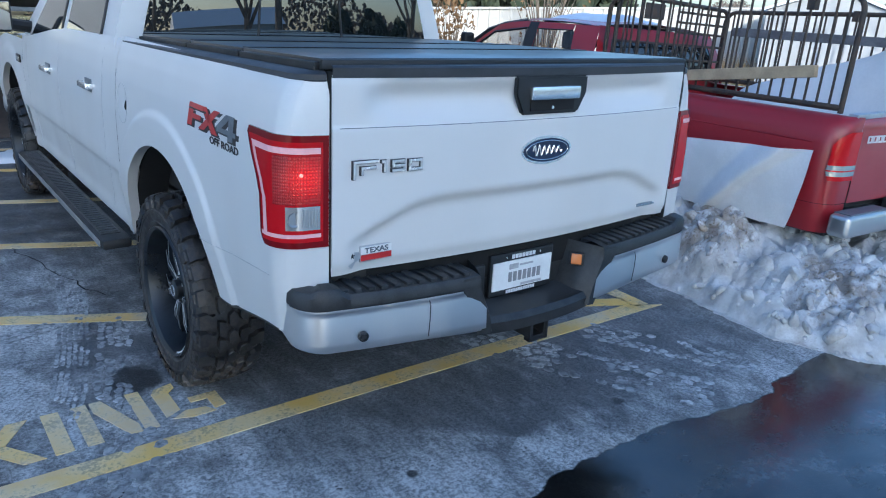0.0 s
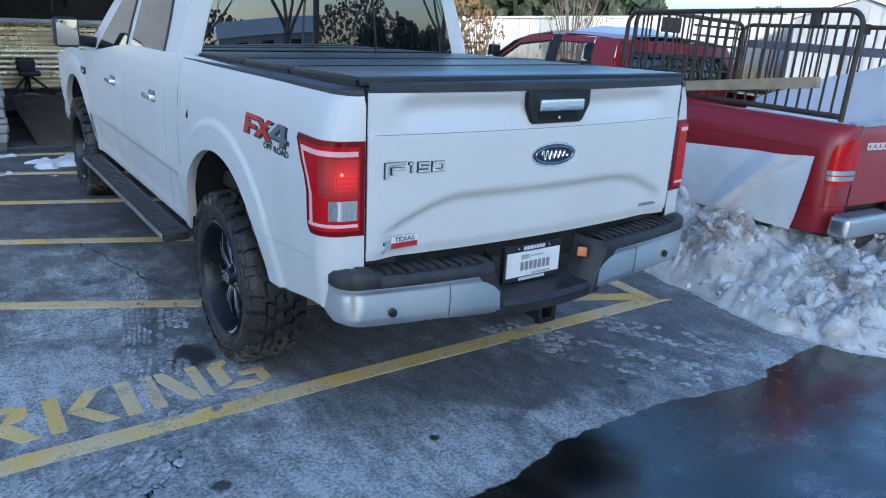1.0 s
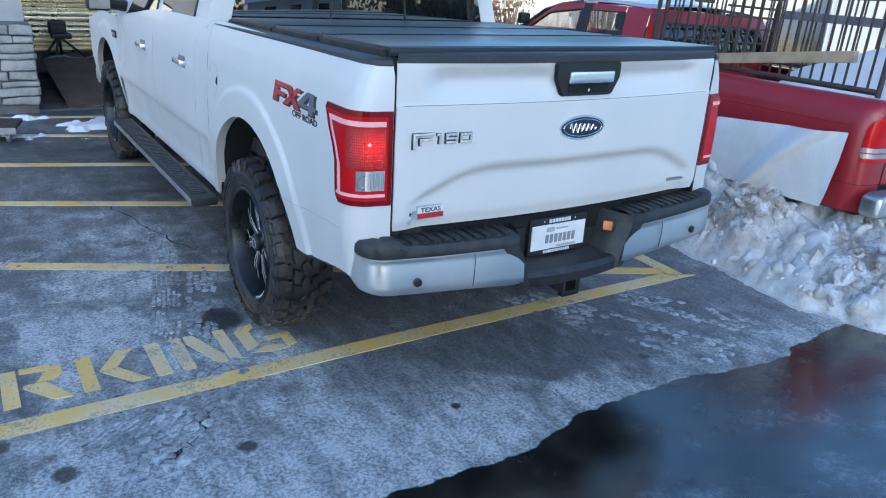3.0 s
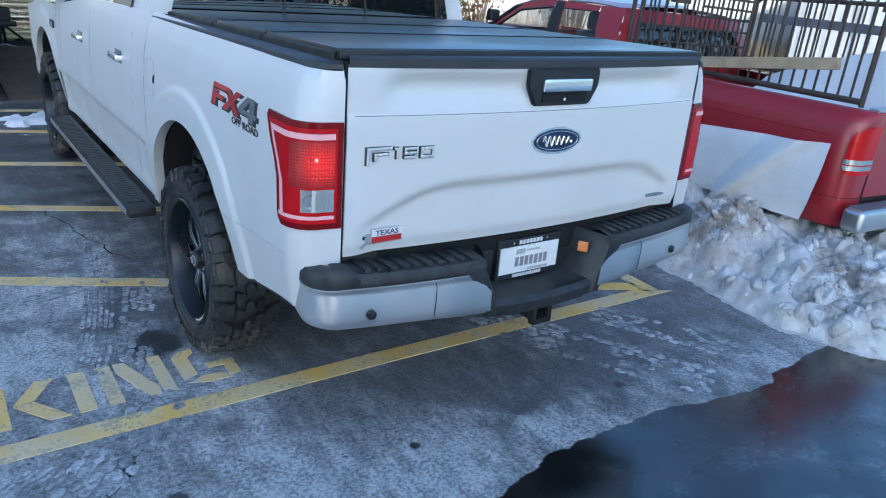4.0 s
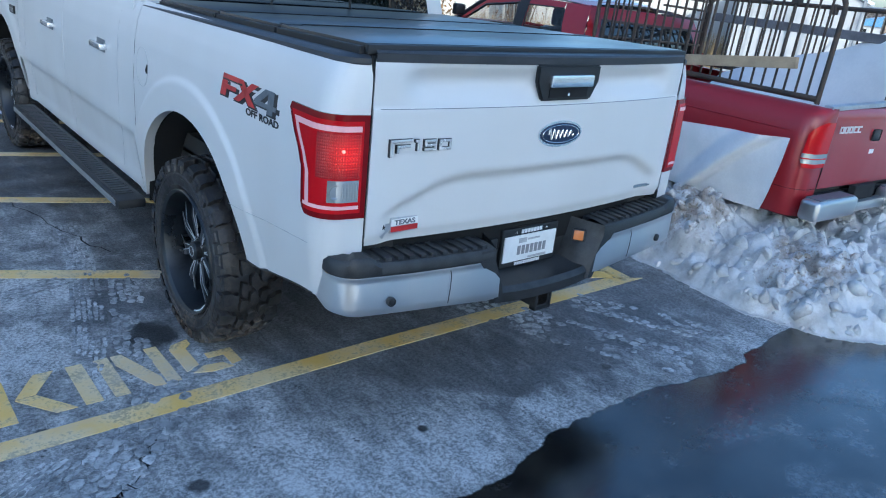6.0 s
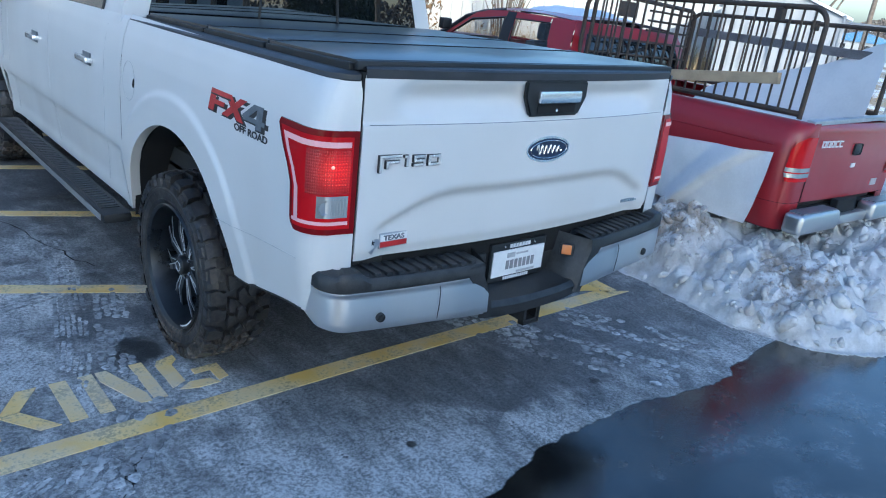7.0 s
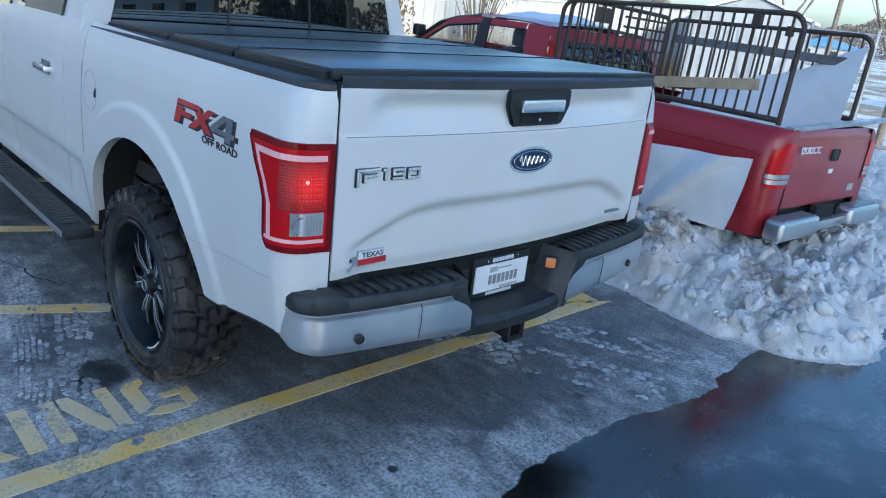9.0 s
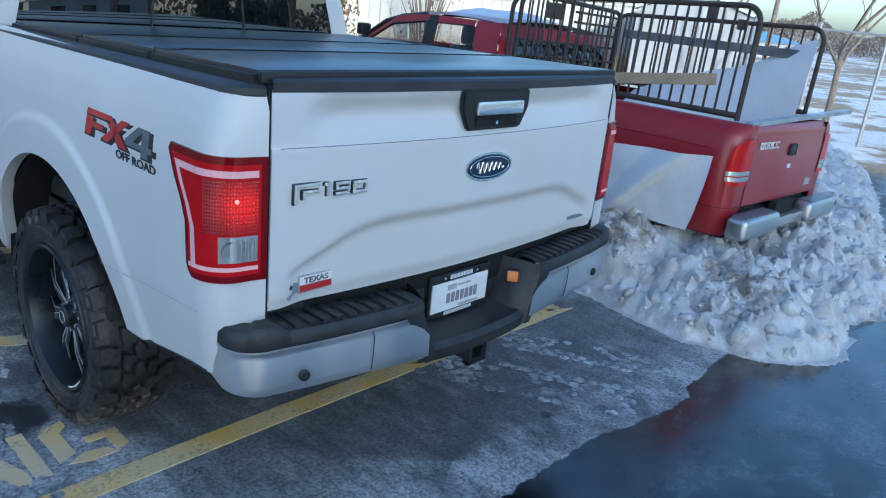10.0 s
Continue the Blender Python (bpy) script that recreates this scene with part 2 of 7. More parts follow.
WET_LEGS = [(-1.04, -0.64, -0.026), (-0.42, -0.20, 0.045), (-0.20, -0.06, 0.047), (-0.06, 0.55, 0.008), (0.58, 0.87, -0.073), (0.87, 1.27, -0.045), (1.28, 1.37, 0.060), (1.37, 1.81, 0.030)]
STAINS = [(-1.13, 1.27, 0.15), (-2.16, 1.07, 0.08), (-1.97, 0.29, 0.06), (-2.16, 0.56, 0.05), (-1.71, 0.73, 0.03), (-1.36, 0.16, 0.05), (0.59, -0.03, 0.035), (-0.50, 0.03, 0.03)]
BLOOMS = [(-0.96, 0.14, 0.38), (-1.40, -0.06, 0.45), (-0.50, -0.05, 0.40), (-0.92, -0.25, 0.36), (-1.95, 0.10, 0.42), (-1.75, 1.35, 0.45), (-1.55, 2.0, 0.40)]


def ground_mat():
    """Frosted, salt-stained asphalt that turns wet along one edge; snow and dead grass beyond the lot."""
    n = Nodes("frosted_asphalt")
    co = n.wo
    x, y, z = n.xyz(co)
    big, mid, fine, grit = n.noise(0.9, 5, 0.6, co), n.noise(4.5, 6, 0.66, co), n.noise(28, 6, 0.7, co), n.noise(170, 3, 0.6, co)
    # edge of the melt water
    shore = steps(n, x, -0.332, WET_LEGS)
    edge = n.math("SUBTRACT", y, shore)
    edge = n.math("ADD", edge, n.math("MULTIPLY", n.math("SUBTRACT", n.noise(7, 8, 0.62, co), 0.5), 0.085))
    wet = n.ramp(edge, 0.004, -0.008)
    # frost: pale blooms, streaks drawn out by wheels, and crisp flakes
    bloom = n.ramp(n.math("ADD", n.math("MULTIPLY", big, 0.5), n.math("MULTIPLY", mid, 0.5)), 0.42, 0.64)
    for cx, cy, r in BLOOMS:
        bloom = n.math("MAXIMUM", bloom, n.math("MULTIPLY", blob(n, x, y, cx, cy, r, co, 0.45, 4), 0.85))
    # blooms thinned under the white truck and across towards the snow pile
    under = n.math("MULTIPLY", n.math("MULTIPLY", n.ramp(x, -1.0, -0.7), n.ramp(x, 2.6, 1.6)), n.ramp(n.math("ADD", y, n.math("MULTIPLY", n.ramp(x, -0.2, 0.6), 0.35)), -0.05, 0.45))
    bloom = n.math("MULTIPLY", bloom, n.math("SUBTRACT", 1.0, n.math("MULTIPLY", under, 0.7)))
    flake = n.ramp(n.noise(62, 6, 0.80, co), 0.46, 0.545)
    crumbs = n.ramp(n.noise(11, 8, 0.76, n.scaled(1.0, 0.6, 1, co, 12)), 0.42, 0.60)
    smear = n.ramp(n.noise(1.0, 7, 0.72, n.scaled(9, 2.2, 1, co, 9)), 0.40, 0.60)
    frost = n.math("MULTIPLY", n.math("ADD", n.math("MULTIPLY", bloom, 1.05), 0.22), n.math("ADD", n.math("MULTIPLY", flake, 0.52), n.math("ADD", n.math("MULTIPLY", crumbs, 0.30), 0.28)))
    frost = n.math("MULTIPLY", frost, n.math("ADD", n.math("MULTIPLY", smear, 0.40), 0.70))
    frost = n.math("MULTIPLY", frost, n.math("ADD", n.math("MULTIPLY", n.ramp(y, 4.2, 1.8), 0.70), 0.30))
    salt = n.math("MULTIPLY", n.ramp(n.voro(75, "F1", co), 0.20, 0.10), n.ramp(n.noise(6, 4, 0.6, co), 0.48, 0.62))
    frost = n.math("MAXIMUM", frost, n.math("MULTIPLY", salt, 0.62))
    # bare wet spots, pock marks and crazing
    bare = n.math("MULTIPLY", n.ramp(n.voro(19, "F1", n.scaled(1, 1.4, 1, co)), 0.17, 0.10), n.ramp(n.noise(3.1, 4, 0.6, co), 0.50, 0.60))
    for cx, cy, r in STAINS:
        bare = n.math("MAXIMUM", bare, blob(n, x, y, cx, cy, r, co))
    crazing = n.math("MULTIPLY", n.ramp(n.voro(11, co=n.scaled(1, 1, 1, co, 20)), 0.03, 0.010), n.ramp(n.noise(1.7, 3, 0.5, co), 0.50, 0.58))
    bare = n.math("MAXIMUM", bare, n.math("MULTIPLY", crazing, 0.30))
    dry = n.math("SUBTRACT", 1.0, wet)
    frost = n.math("MULTIPLY", n.math("MULTIPLY", frost, n.math("SUBTRACT", 1.0, n.math("MULTIPLY", bare, 0.9))), dry)
    asphalt = n.mix(n.ramp(grit, 0.40, 0.62), (0.016, 0.018, 0.022), (0.082, 0.088, 0.098))
    asphalt = n.mix(n.ramp(mid, 0.46, 0.34), asphalt, (0.018, 0.020, 0.023))
    asphalt = n.mix(n.math("MULTIPLY", bare, 0.8), asphalt, (0.010, 0.011, 0.012))
    c = n.mix(frost, asphalt, (0.66, 0.665, 0.665))
    wetc = n.mix(n.ramp(mid, 0.4, 0.65), (0.010, 0.010, 0.010), (0.030, 0.027, 0.022))
    # pale blue-grey patches put the sky's reflection into the wet colour
    film = n.math("MULTIPLY", n.ramp(n.noise(1.5, 6, 0.62, n.scaled(1, 1.4, 1, co, 9)), 0.46, 0.62), n.math("ADD", n.math("MULTIPLY", n.ramp(n.noise(36, 5, 0.7, co), 0.40, 0.62), 0.14), 0.09))
    film = n.math("MULTIPLY", film, n.ramp(edge, -0.15, -0.6))
    wetc = n.mix(film, wetc, (0.50, 0.53, 0.56))
    c = n.mix(wet, c, wetc)
    # beyond the lot: trampled snow and dead grass
    far = n.math("MAXIMUM", n.ramp(n.math("ADD", x, n.math("MULTIPLY", mid, 1.2)), 9.3, 10.0), n.math("MAXIMUM", n.ramp(y, 8.2, 8.6), n.ramp(y, -11.0, -13.0)))
    yard = n.mix(n.ramp(n.math("ADD", n.math("MULTIPLY", big, 0.4), n.math("MULTIPLY", n.noise(0.25, 4, 0.6, co), 0.6)), 0.47, 0.53), (0.34, 0.25, 0.14), (0.78, 0.79, 0.80))
    # unseen tan ground, kept bright to bounce warm light onto the tailgate
    c = n.mix(n.ramp(y, -4.6, -6.5), c, n.mix(n.ramp(mid, 0.4, 0.6), (0.44, 0.37, 0.28), (0.36, 0.30, 0.22)))
    yard = n.mix(n.ramp(y, -10.0, -12.0), yard, n.mix(n.ramp(mid, 0.4, 0.6), (0.42, 0.33, 0.22), (0.34, 0.27, 0.18)))
    c = n.mix(far, c, yard)
    rough = n.ramp(n.math("MULTIPLY", wet, n.ramp(y, -6.5, -4.6)), 0, 1, 0.60, 0.05)
    rough = n.math("ADD", rough, n.math("MULTIPLY", n.ramp(fine, 0.3, 0.7), 0.08))
    rough = n.math("ADD", rough, n.math("MULTIPLY", wet, n.ramp(n.noise(2.6, 6, 0.65, n.scaled(1, 1.6, 1, co)), 0.48, 0.62, 0.0, 0.20)))
    glaze = n.math("MULTIPLY", n.math("MAXIMUM", n.ramp(mid, 0.50, 0.36), bare), dry)
    rough = n.math("SUBTRACT", rough, n.math("MULTIPLY", glaze, 0.30))
    h = n.math("ADD", n.math("MULTIPLY", grit, 0.9), n.math("MULTIPLY", fine, 1.0))
    h = n.math("MULTIPLY", n.math("ADD", h, n.math("MULTIPLY", frost, 1.4)), n.math("SUBTRACT", 1.0, n.math("MULTIPLY", wet, 0.90)))
    h = n.math("ADD", h, n.math("MULTIPLY", wet, n.math("MULTIPLY", n.noise(14, 5, 0.6, co), 0.12)))
    relief = n.bump(h, 0.6, 0.006)
    return n.out(c, rough, 0.0, relief, Coat_Weight=n.math("MULTIPLY", wet, 0.6), Coat_Roughness=0.08, Coat_Normal=relief)


def print_mat():
    """Pressed snow left by tyre lugs: pale, gritty, worn through in places."""
    n = Nodes("pressed_snow")
    rnd = n.nt.nodes.new("ShaderNodeNewGeometry").outputs["Random Per Island"]
    f = n.math("MULTIPLY", n.ramp(n.noise(26, 5, 0.7, n.wo), 0.32, 0.60), n.ramp(n.noise(3.0, 4, 0.6, n.wo), 0.36, 0.60, 0.45, 1.0))
    f = n.math("MULTIPLY", f, n.math("ADD", 0.45, n.math("MULTIPLY", rnd, 0.50)))
    return n.out(n.mix(f, (0.10, 0.105, 0.11), (0.68, 0.69, 0.70)), 0.6, 0.0, n.bump(n.noise(120, 3, 0.6, n.wo), 0.5, 0.003))


PRINT = print_mat()
GROUND = ground_mat()


def road_paint():
    n = Nodes("worn_yellow_paint")
    wear = n.ramp(n.math("ADD", n.math("MULTIPLY", n.noise(6, 6, 0.7, n.wo), 0.55), n.math("MULTIPLY", n.noise(75, 4, 0.7, n.wo), 0.45)), 0.50, 0.60)
    pale = n.ramp(n.noise(3, 4, 0.6, n.wo), 0.35, 0.65)
    c = n.mix(pale, (0.74, 0.48, 0.12), (0.76, 0.60, 0.32))
    c = n.mix(n.math("MULTIPLY", wear, 0.50), c, (0.075, 0.073, 0.068))
    c = n.mix(n.math("MULTIPLY", n.ramp(n.noise(1.9, 5, 0.6, n.wo), 0.45, 0.7), 0.45), c, (0.55, 0.55, 0.54))
    return n.out(c, 0.6, 0.0, n.bump(n.noise(150, 3, 0.6, n.wo), 0.4, 0.003))


PAINT = road_paint()
STONE = surface("pale_ledgestone", (0.40, 0.39, 0.37), (0.27, 0.265, 0.25), 5, (0.75, 0.9), 0, 40, 0.6, 0.008)
MORTAR = surface("mortar", (0.16, 0.155, 0.15), (0.11, 0.105, 0.10), 9, (0.85, 0.95), 0, 90, 0.5, 0.004)
STUCCO = surface("grey_stucco", (0.38, 0.385, 0.385), (0.33, 0.33, 0.33), 3, (0.8, 0.9), 0, 120, 0.5, 0.003)
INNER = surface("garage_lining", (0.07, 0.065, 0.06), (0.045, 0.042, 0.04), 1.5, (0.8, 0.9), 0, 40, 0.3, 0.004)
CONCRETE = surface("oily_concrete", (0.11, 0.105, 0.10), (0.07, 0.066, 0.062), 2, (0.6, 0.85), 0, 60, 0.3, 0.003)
BROWN = surface("brown_plywood", (0.10, 0.075, 0.055), (0.065, 0.05, 0.04), 3, (0.7, 0.85), 0, 60, 0.3, 0.003)
FOIL = surface("corrugated_foil", (0.80, 0.70, 0.50), (0.70, 0.60, 0.42), 3, (0.22, 0.38), 0.85, 60, 0.1, 0.002)
FENCEW = surface("white_sheet_fence", (0.62, 0.61, 0.57), (0.54, 0.53, 0.50), 0.8, (0.45, 0.6), 0, 30, 0.1, 0.002)
SHEDW = surface("pale_shed_siding", (0.40, 0.41, 0.42), (0.35, 0.36, 0.37), 0.8, (0.5, 0.6), 0, 30, 0.1, 0.002)
BLUEROOF = surface("blue_metal_roof", (0.08, 0.20, 0.36), (0.10, 0.24, 0.42), 0.5, (0.4, 0.5))
BARK = surface("grey_bark", (0.22, 0.18, 0.14), (0.14, 0.115, 0.09), 6, (0.85, 0.95), 0, 40, 0.6, 0.01)
LEAFBROWN = surface("dry_oak_leaves", (0.26, 0.16, 0.075), (0.15, 0.085, 0.04), 7, (0.7, 0.85))
LEAFGREEN = surface("dark_evergreen", (0.030, 0.045, 0.028), (0.06, 0.075, 0.04), 1.2, (0.7, 0.85))
STRAW = surface("dead_grass", (0.40, 0.29, 0.15), (0.28, 0.20, 0.10), 5, (0.8, 0.9))
WOODS = surface("bare_woods", (0.20, 0.165, 0.135), (0.12, 0.10, 0.085), 0.3, (0.9, 1.0))
GALV = surface("galvanised_steel", (0.42, 0.43, 0.44), (0.34, 0.35, 0.36), 6, (0.4, 0.55), 0.6)
WIRE = surface("wire_mesh", (0.35, 0.35, 0.35), (0.28, 0.28, 0.28), 6, (0.4, 0.55), 0.5)
BLACKSTEEL = surface("black_steel", (0.012, 0.012, 0.013), (0.03, 0.028, 0.027), 9, (0.4, 0.6), 0.2)


# ---- mesh helpers ----
def part(name, bm, material, parent=None, label="", smooth=False, recalc=True):
    """Links a bmesh as one mesh object, under a thing or a part."""
    if recalc:
        bmesh.ops.recalc_face_normals(bm, faces=bm.faces[:])
    me = bpy.data.meshes.new(name)
    bm.to_mesh(me)
    bm.free()
    me.materials.append(material)
    if smooth:
        me.shade_smooth()
        me.set_sharp_from_angle(angle=radians(38))
    ob = new(name, me)
    if parent is not None:
        ob.parent = parent
    if label:
        tagged(ob, label)
    return ob


def thing(name, label, category, m=None, group=""):
    ob = tagged(new(name), label, category, group)
    ob.empty_display_size = 0.1
    if m is not None:
        ob.matrix_basis = m
    return ob


def box(bm, lo, hi, bevel=0.0, m=None, seg=2):
    c = [(a + b) / 2 for a, b in zip(lo, hi)]
    s = [b - a for a, b in zip(lo, hi)]
    mm = Matrix.Translation(c) @ Matrix.Diagonal((*s, 1))
    vs = bmesh.ops.create_cube(bm, size=1, matrix=(m @ mm) if m is not None else mm)["verts"]
    if bevel:
        es = list({e for v in vs for e in v.link_edges})
        bmesh.ops.bevel(bm, geom=es, offset=bevel, segments=seg, affect="EDGES", profile=0.6)
    return bm


def tube(bm, pts, r, n=8, caps=True):
    """A round bar along a line of points; r may be one radius or one for each point."""
    pts = [Vector(p) for p in pts]
    rs = r if isinstance(r, (list, tuple)) else [r] * len(pts)
    rings = []
    for i, p in enumerate(pts):
        d = (pts[min(i + 1, len(pts) - 1)] - pts[max(i - 1, 0)]).normalized()
        a = d.orthogonal().normalized() if not rings else (ax - d * ax.dot(d)).normalized()
        ax = a
        b = d.cross(a)
        rings.append([bm.verts.new(p + rs[i] * (a * math.cos(2 * math.pi * k / n) + b * math.sin(2 * math.pi * k / n))) for k in range(n)])
    for q, w in zip(rings, rings[1:]):
        for k in range(n):
            bm.faces.new((q[k], q[(k + 1) % n], w[(k + 1) % n], w[k]))
    if caps:
        bm.faces.new(rings[0])
        bm.faces.new(rings[-1])
    return bm


def sheet(bm, us, vs, f):
    """A surface f(u, v) over two lists of parameters."""
    g = [[bm.verts.new(f(u, v)) for v in vs] for u in us]
    for a, b in zip(g, g[1:]):
        for i in range(len(vs) - 1):
            bm.faces.new((a[i], a[i + 1], b[i + 1], b[i]))
    return g


def span(a, b, n):
    return [a + (b - a) * i / n for i in range(n + 1)]


def lathe(bm, prof, n=48, m=None):
    """Turns a profile of (radius, along) round the x axis."""
    rings = []
    for r, a in prof:
        ring = []
        for k in range(n):
            t = 2 * math.pi * k / n
            v = Vector((a, r * math.cos(t), r * math.sin(t)))
            ring.append(bm.verts.new(m @ v if m is not None else v))
        rings.append(ring)
    for q, w in zip(rings, rings[1:]):
        for k in range(n):
            bm.faces.new((q[k], q[(k + 1) % n], w[(k + 1) % n], w[k]))
    return rings


def prism(bm, poly, depth, m):
    """A flat outline in the x, z plane of m, given a thickness towards -y."""
    a = [bm.verts.new(m @ Vector((x, 0, z))) for x, z in poly]
    b = [bm.verts.new(m @ Vector((x, -depth, z))) for x, z in poly]
    bm.faces.new(b)
    bm.faces.new(a)
    for i in range(len(poly)):
        j = (i + 1) % len(poly)
        bm.faces.new((a[i], a[j], b[j], b[i]))
    return bm


def lettering(name, text, size, m, material, parent, depth=0.002, label="", wide=1.0, bold=0.0):
    """Raised letters in the built-in font, as a mesh; upright in the x, z plane of m."""
    cu = bpy.data.curves.new(name, "FONT")
    cu.body, cu.size, cu.extrude, cu.align_x, cu.align_y = text, size, depth / 2, "CENTER", "CENTER"
    cu.offset = bold
    tmp = bpy.data.objects.new("tmp", cu)
    me = bpy.data.meshes.new_from_object(tmp)
    bpy.data.objects.remove(tmp)
    me.transform(m @ Matrix.Diagonal((wide, 1, 1, 1)) @ pose(0, 0, 0, 90))
    me.materials.clear()
    me.materials.append(material)
    ob = new(name, me)
    ob.parent = parent
    if label:
        tagged(ob, label)
    return ob


def smooth01(a, b, v):
    t = min(1.0, max(0.0, (v - a) / (b - a)))
    return t * t * (3 - 2 * t)


def table(pairs, v):
    """Straight lines between (v, value) pairs."""
    if v <= pairs[0][0]:
        return pairs[0][1]
    for (a, p), (b, q) in zip(pairs, pairs[1:]):
        if v <= b:
            return p + (q - p) * (v - a) / (b - a)
    return pairs[-1][1]


# ---- ground, lot markings, buildings, distance ----
bm = bmesh.new()
xs = [-600, -120, -40, -15] + span(-8, 14, 22) + [20, 40, 120, 600]
ysg = [-600, -120, -40, -15] + span(-8, 16, 24) + [24, 40, 120, 600]
sheet(bm, xs, ysg, lambda x, y: Vector((x, y, 0)))
tagged(part("ground", bm, GROUND), "frosted, salt-stained grey asphalt with a dark wet edge", "ground", kind="structure")


def painted(name, quads, label, parent=None):
    """Flat strokes of road paint with a little body."""
    bm = bmesh.new()
    for q in quads:
        a = [bm.verts.new((x, y, 0.0030)) for x, y in q]
        b = [bm.verts.new((x, y, 0.0)) for x, y in q]
        bm.faces.new(a)
        for i in range(len(q)):
            bm.faces.new((a[i], a[(i + 1) % len(q)], b[(i + 1) % len(q)], b[i]))
    ob = part(name, bm, PAINT, parent)
    if parent is None:
        tagged(ob, label, "road marking", kind="structure")
    return ob


painted("road_marking", [[(-6.0, 0.622), (-0.3, 0.622), (1.72, 0.588), (1.50, 0.698), (-0.3, 0.728), (-6.0, 0.732)]], "long worn yellow paint line on asphalt")


def slanted(x0, y0, x1, y1, w=0.10):
    d = Vector((x1 - x0, y1 - y0)).normalized()
    n2 = Vector((-d.y, d.x)) * w / 2
    return [(x0 + n2.x, y0 + n2.y), (x0 - n2.x, y0 - n2.y), (x1 - n2.x, y1 - n2.y), (x1 + n2.x, y1 + n2.y)]


for a, b, c, d in ((-5.0, 3.87, 1.56, 0.73), (-5.0, 4.93, -0.40, 3.07), (-5.0, 5.85, 1.0, 3.87), (-2.0, 6.05, 0.6, 5.2), (-2.2, 6.95, 0.2, 6.5)):
    painted("road_marking", [slanted(a, b, c, d)], "slanted worn yellow hatch line on asphalt")
painted("road_marking", [slanted(1.60, 0.64, 1.62, 1.00, 0.10)], "short worn yellow end stroke on asphalt")

words = tagged(new("road_lettering"), "stencilled yellow no-parking lettering worn into the asphalt", "road marking", kind="structure")
B0, B1 = 0.825, 1.14
MID = (B0 + B1) / 2


def glyph(x, strokes):
    painted("letter", [[(x + px, B0 + py * (B1 - B0)) for px, py in q] for q in strokes], "", words)


bar = lambda a, b: [(a, 0), (b, 0), (b, 1), (a, 1)]
glyph(-2.80, [bar(0, 0.06), [(0.075, 1), (0.16, 1), (0.21, 0.88), (0.075, 0.86)], [(0.15, 0.86), (0.21, 0.86), (0.21, 0.5), (0.15, 0.55)], [(0.075, 0.55), (0.15, 0.55), (0.21, 0.5), (0.16, 0.42), (0.075, 0.42)]])
glyph(-2.46, [[(0, 0), (0.065, 0), (0.125, 1), (0.085, 1)], [(0.19, 0), (0.255, 0), (0.17, 1), (0.13, 1)], [(0.07, 0.22), (0.185, 0.22), (0.178, 0.36), (0.078, 0.36)]])
glyph(-2.125, [bar(0, 0.062), [(0.075, 1), (0.18, 1), (0.235, 0.9), (0.235, 0.84), (0.075, 0.86)], [(0.175, 0.82), (0.235, 0.82), (0.235, 0.66), (0.20, 0.55), (0.13, 0.55)], [(0.08, 0.53), (0.165, 0.53), (0.255, 0.0), (0.185, 0.0), (0.08, 0.44)]])
glyph(-1.83, [bar(0, 0.062), [(0.175, 1), (0.25, 1), (0.155, 0.52), (0.08, 0.50)], [(0.08, 0.48), (0.155, 0.50), (0.265, 0.0), (0.19, 0.0)]])
glyph(-1.535, [bar(0, 0.065)])
glyph(-1.425, [bar(0, 0.058), [(0.07, 1), (0.115, 1), (0.20, 0.2), (0.20, 0.0), (0.155, 0.0), (0.07, 0.75)], [(0.21, 0), (0.265, 0), (0.265, 1), (0.21, 1)]])
glyph(-1.12, [[(0.02, 0.93), (0.10, 1.0), (0.10, 0.86), (0.065, 0.75), (0.065, 0.25), (0.0, 0.15), (0.0, 0.82)], [(0.02, 0.08), (0.08, 0.20), (0.16, 0.16), (0.19, 0.0), (0.09, 0.0)], [(0.12, 0.50), (0.24, 0.50), (0.24, 0.1), (0.19, 0.06), (0.19, 0.36), (0.12, 0.36)]])
# cracks in the asphalt
CRACKMAT = surface("crack_dirt", (0.010, 0.010, 0.011), (0.02, 0.02, 0.02), 9, (0.85, 0.95))
for (x0, y0, x1, y1), seed in (((-1.34, 3.50, -1.02, 2.30), 1), ((-1.40, 0.47, -1.54, 0.27), 5), ((-1.54, 0.27, -1.64, 0.22), 8)):
    rnd = random.Random(seed)
    bm = bmesh.new()
    last = None
    k = 16
    for i in range(k + 1):
        t = i / k
        cx, cy = x0 + (x1 - x0) * t + rnd.uniform(-0.025, 0.025), y0 + (y1 - y0) * t + rnd.uniform(-0.02, 0.02)
        w = rnd.uniform(0.002, 0.0055)
        cur = (bm.verts.new((cx - w, cy, 0.0025)), bm.verts.new((cx + w, cy, 0.0025)))
        if last:
            bm.faces.new((last[0], last[1], cur[1], cur[0]))
        last = cur
    tagged(part("asphalt_crack", bm, CRACKMAT), "jagged dark crack in the frosted asphalt", "crack", kind="structure")



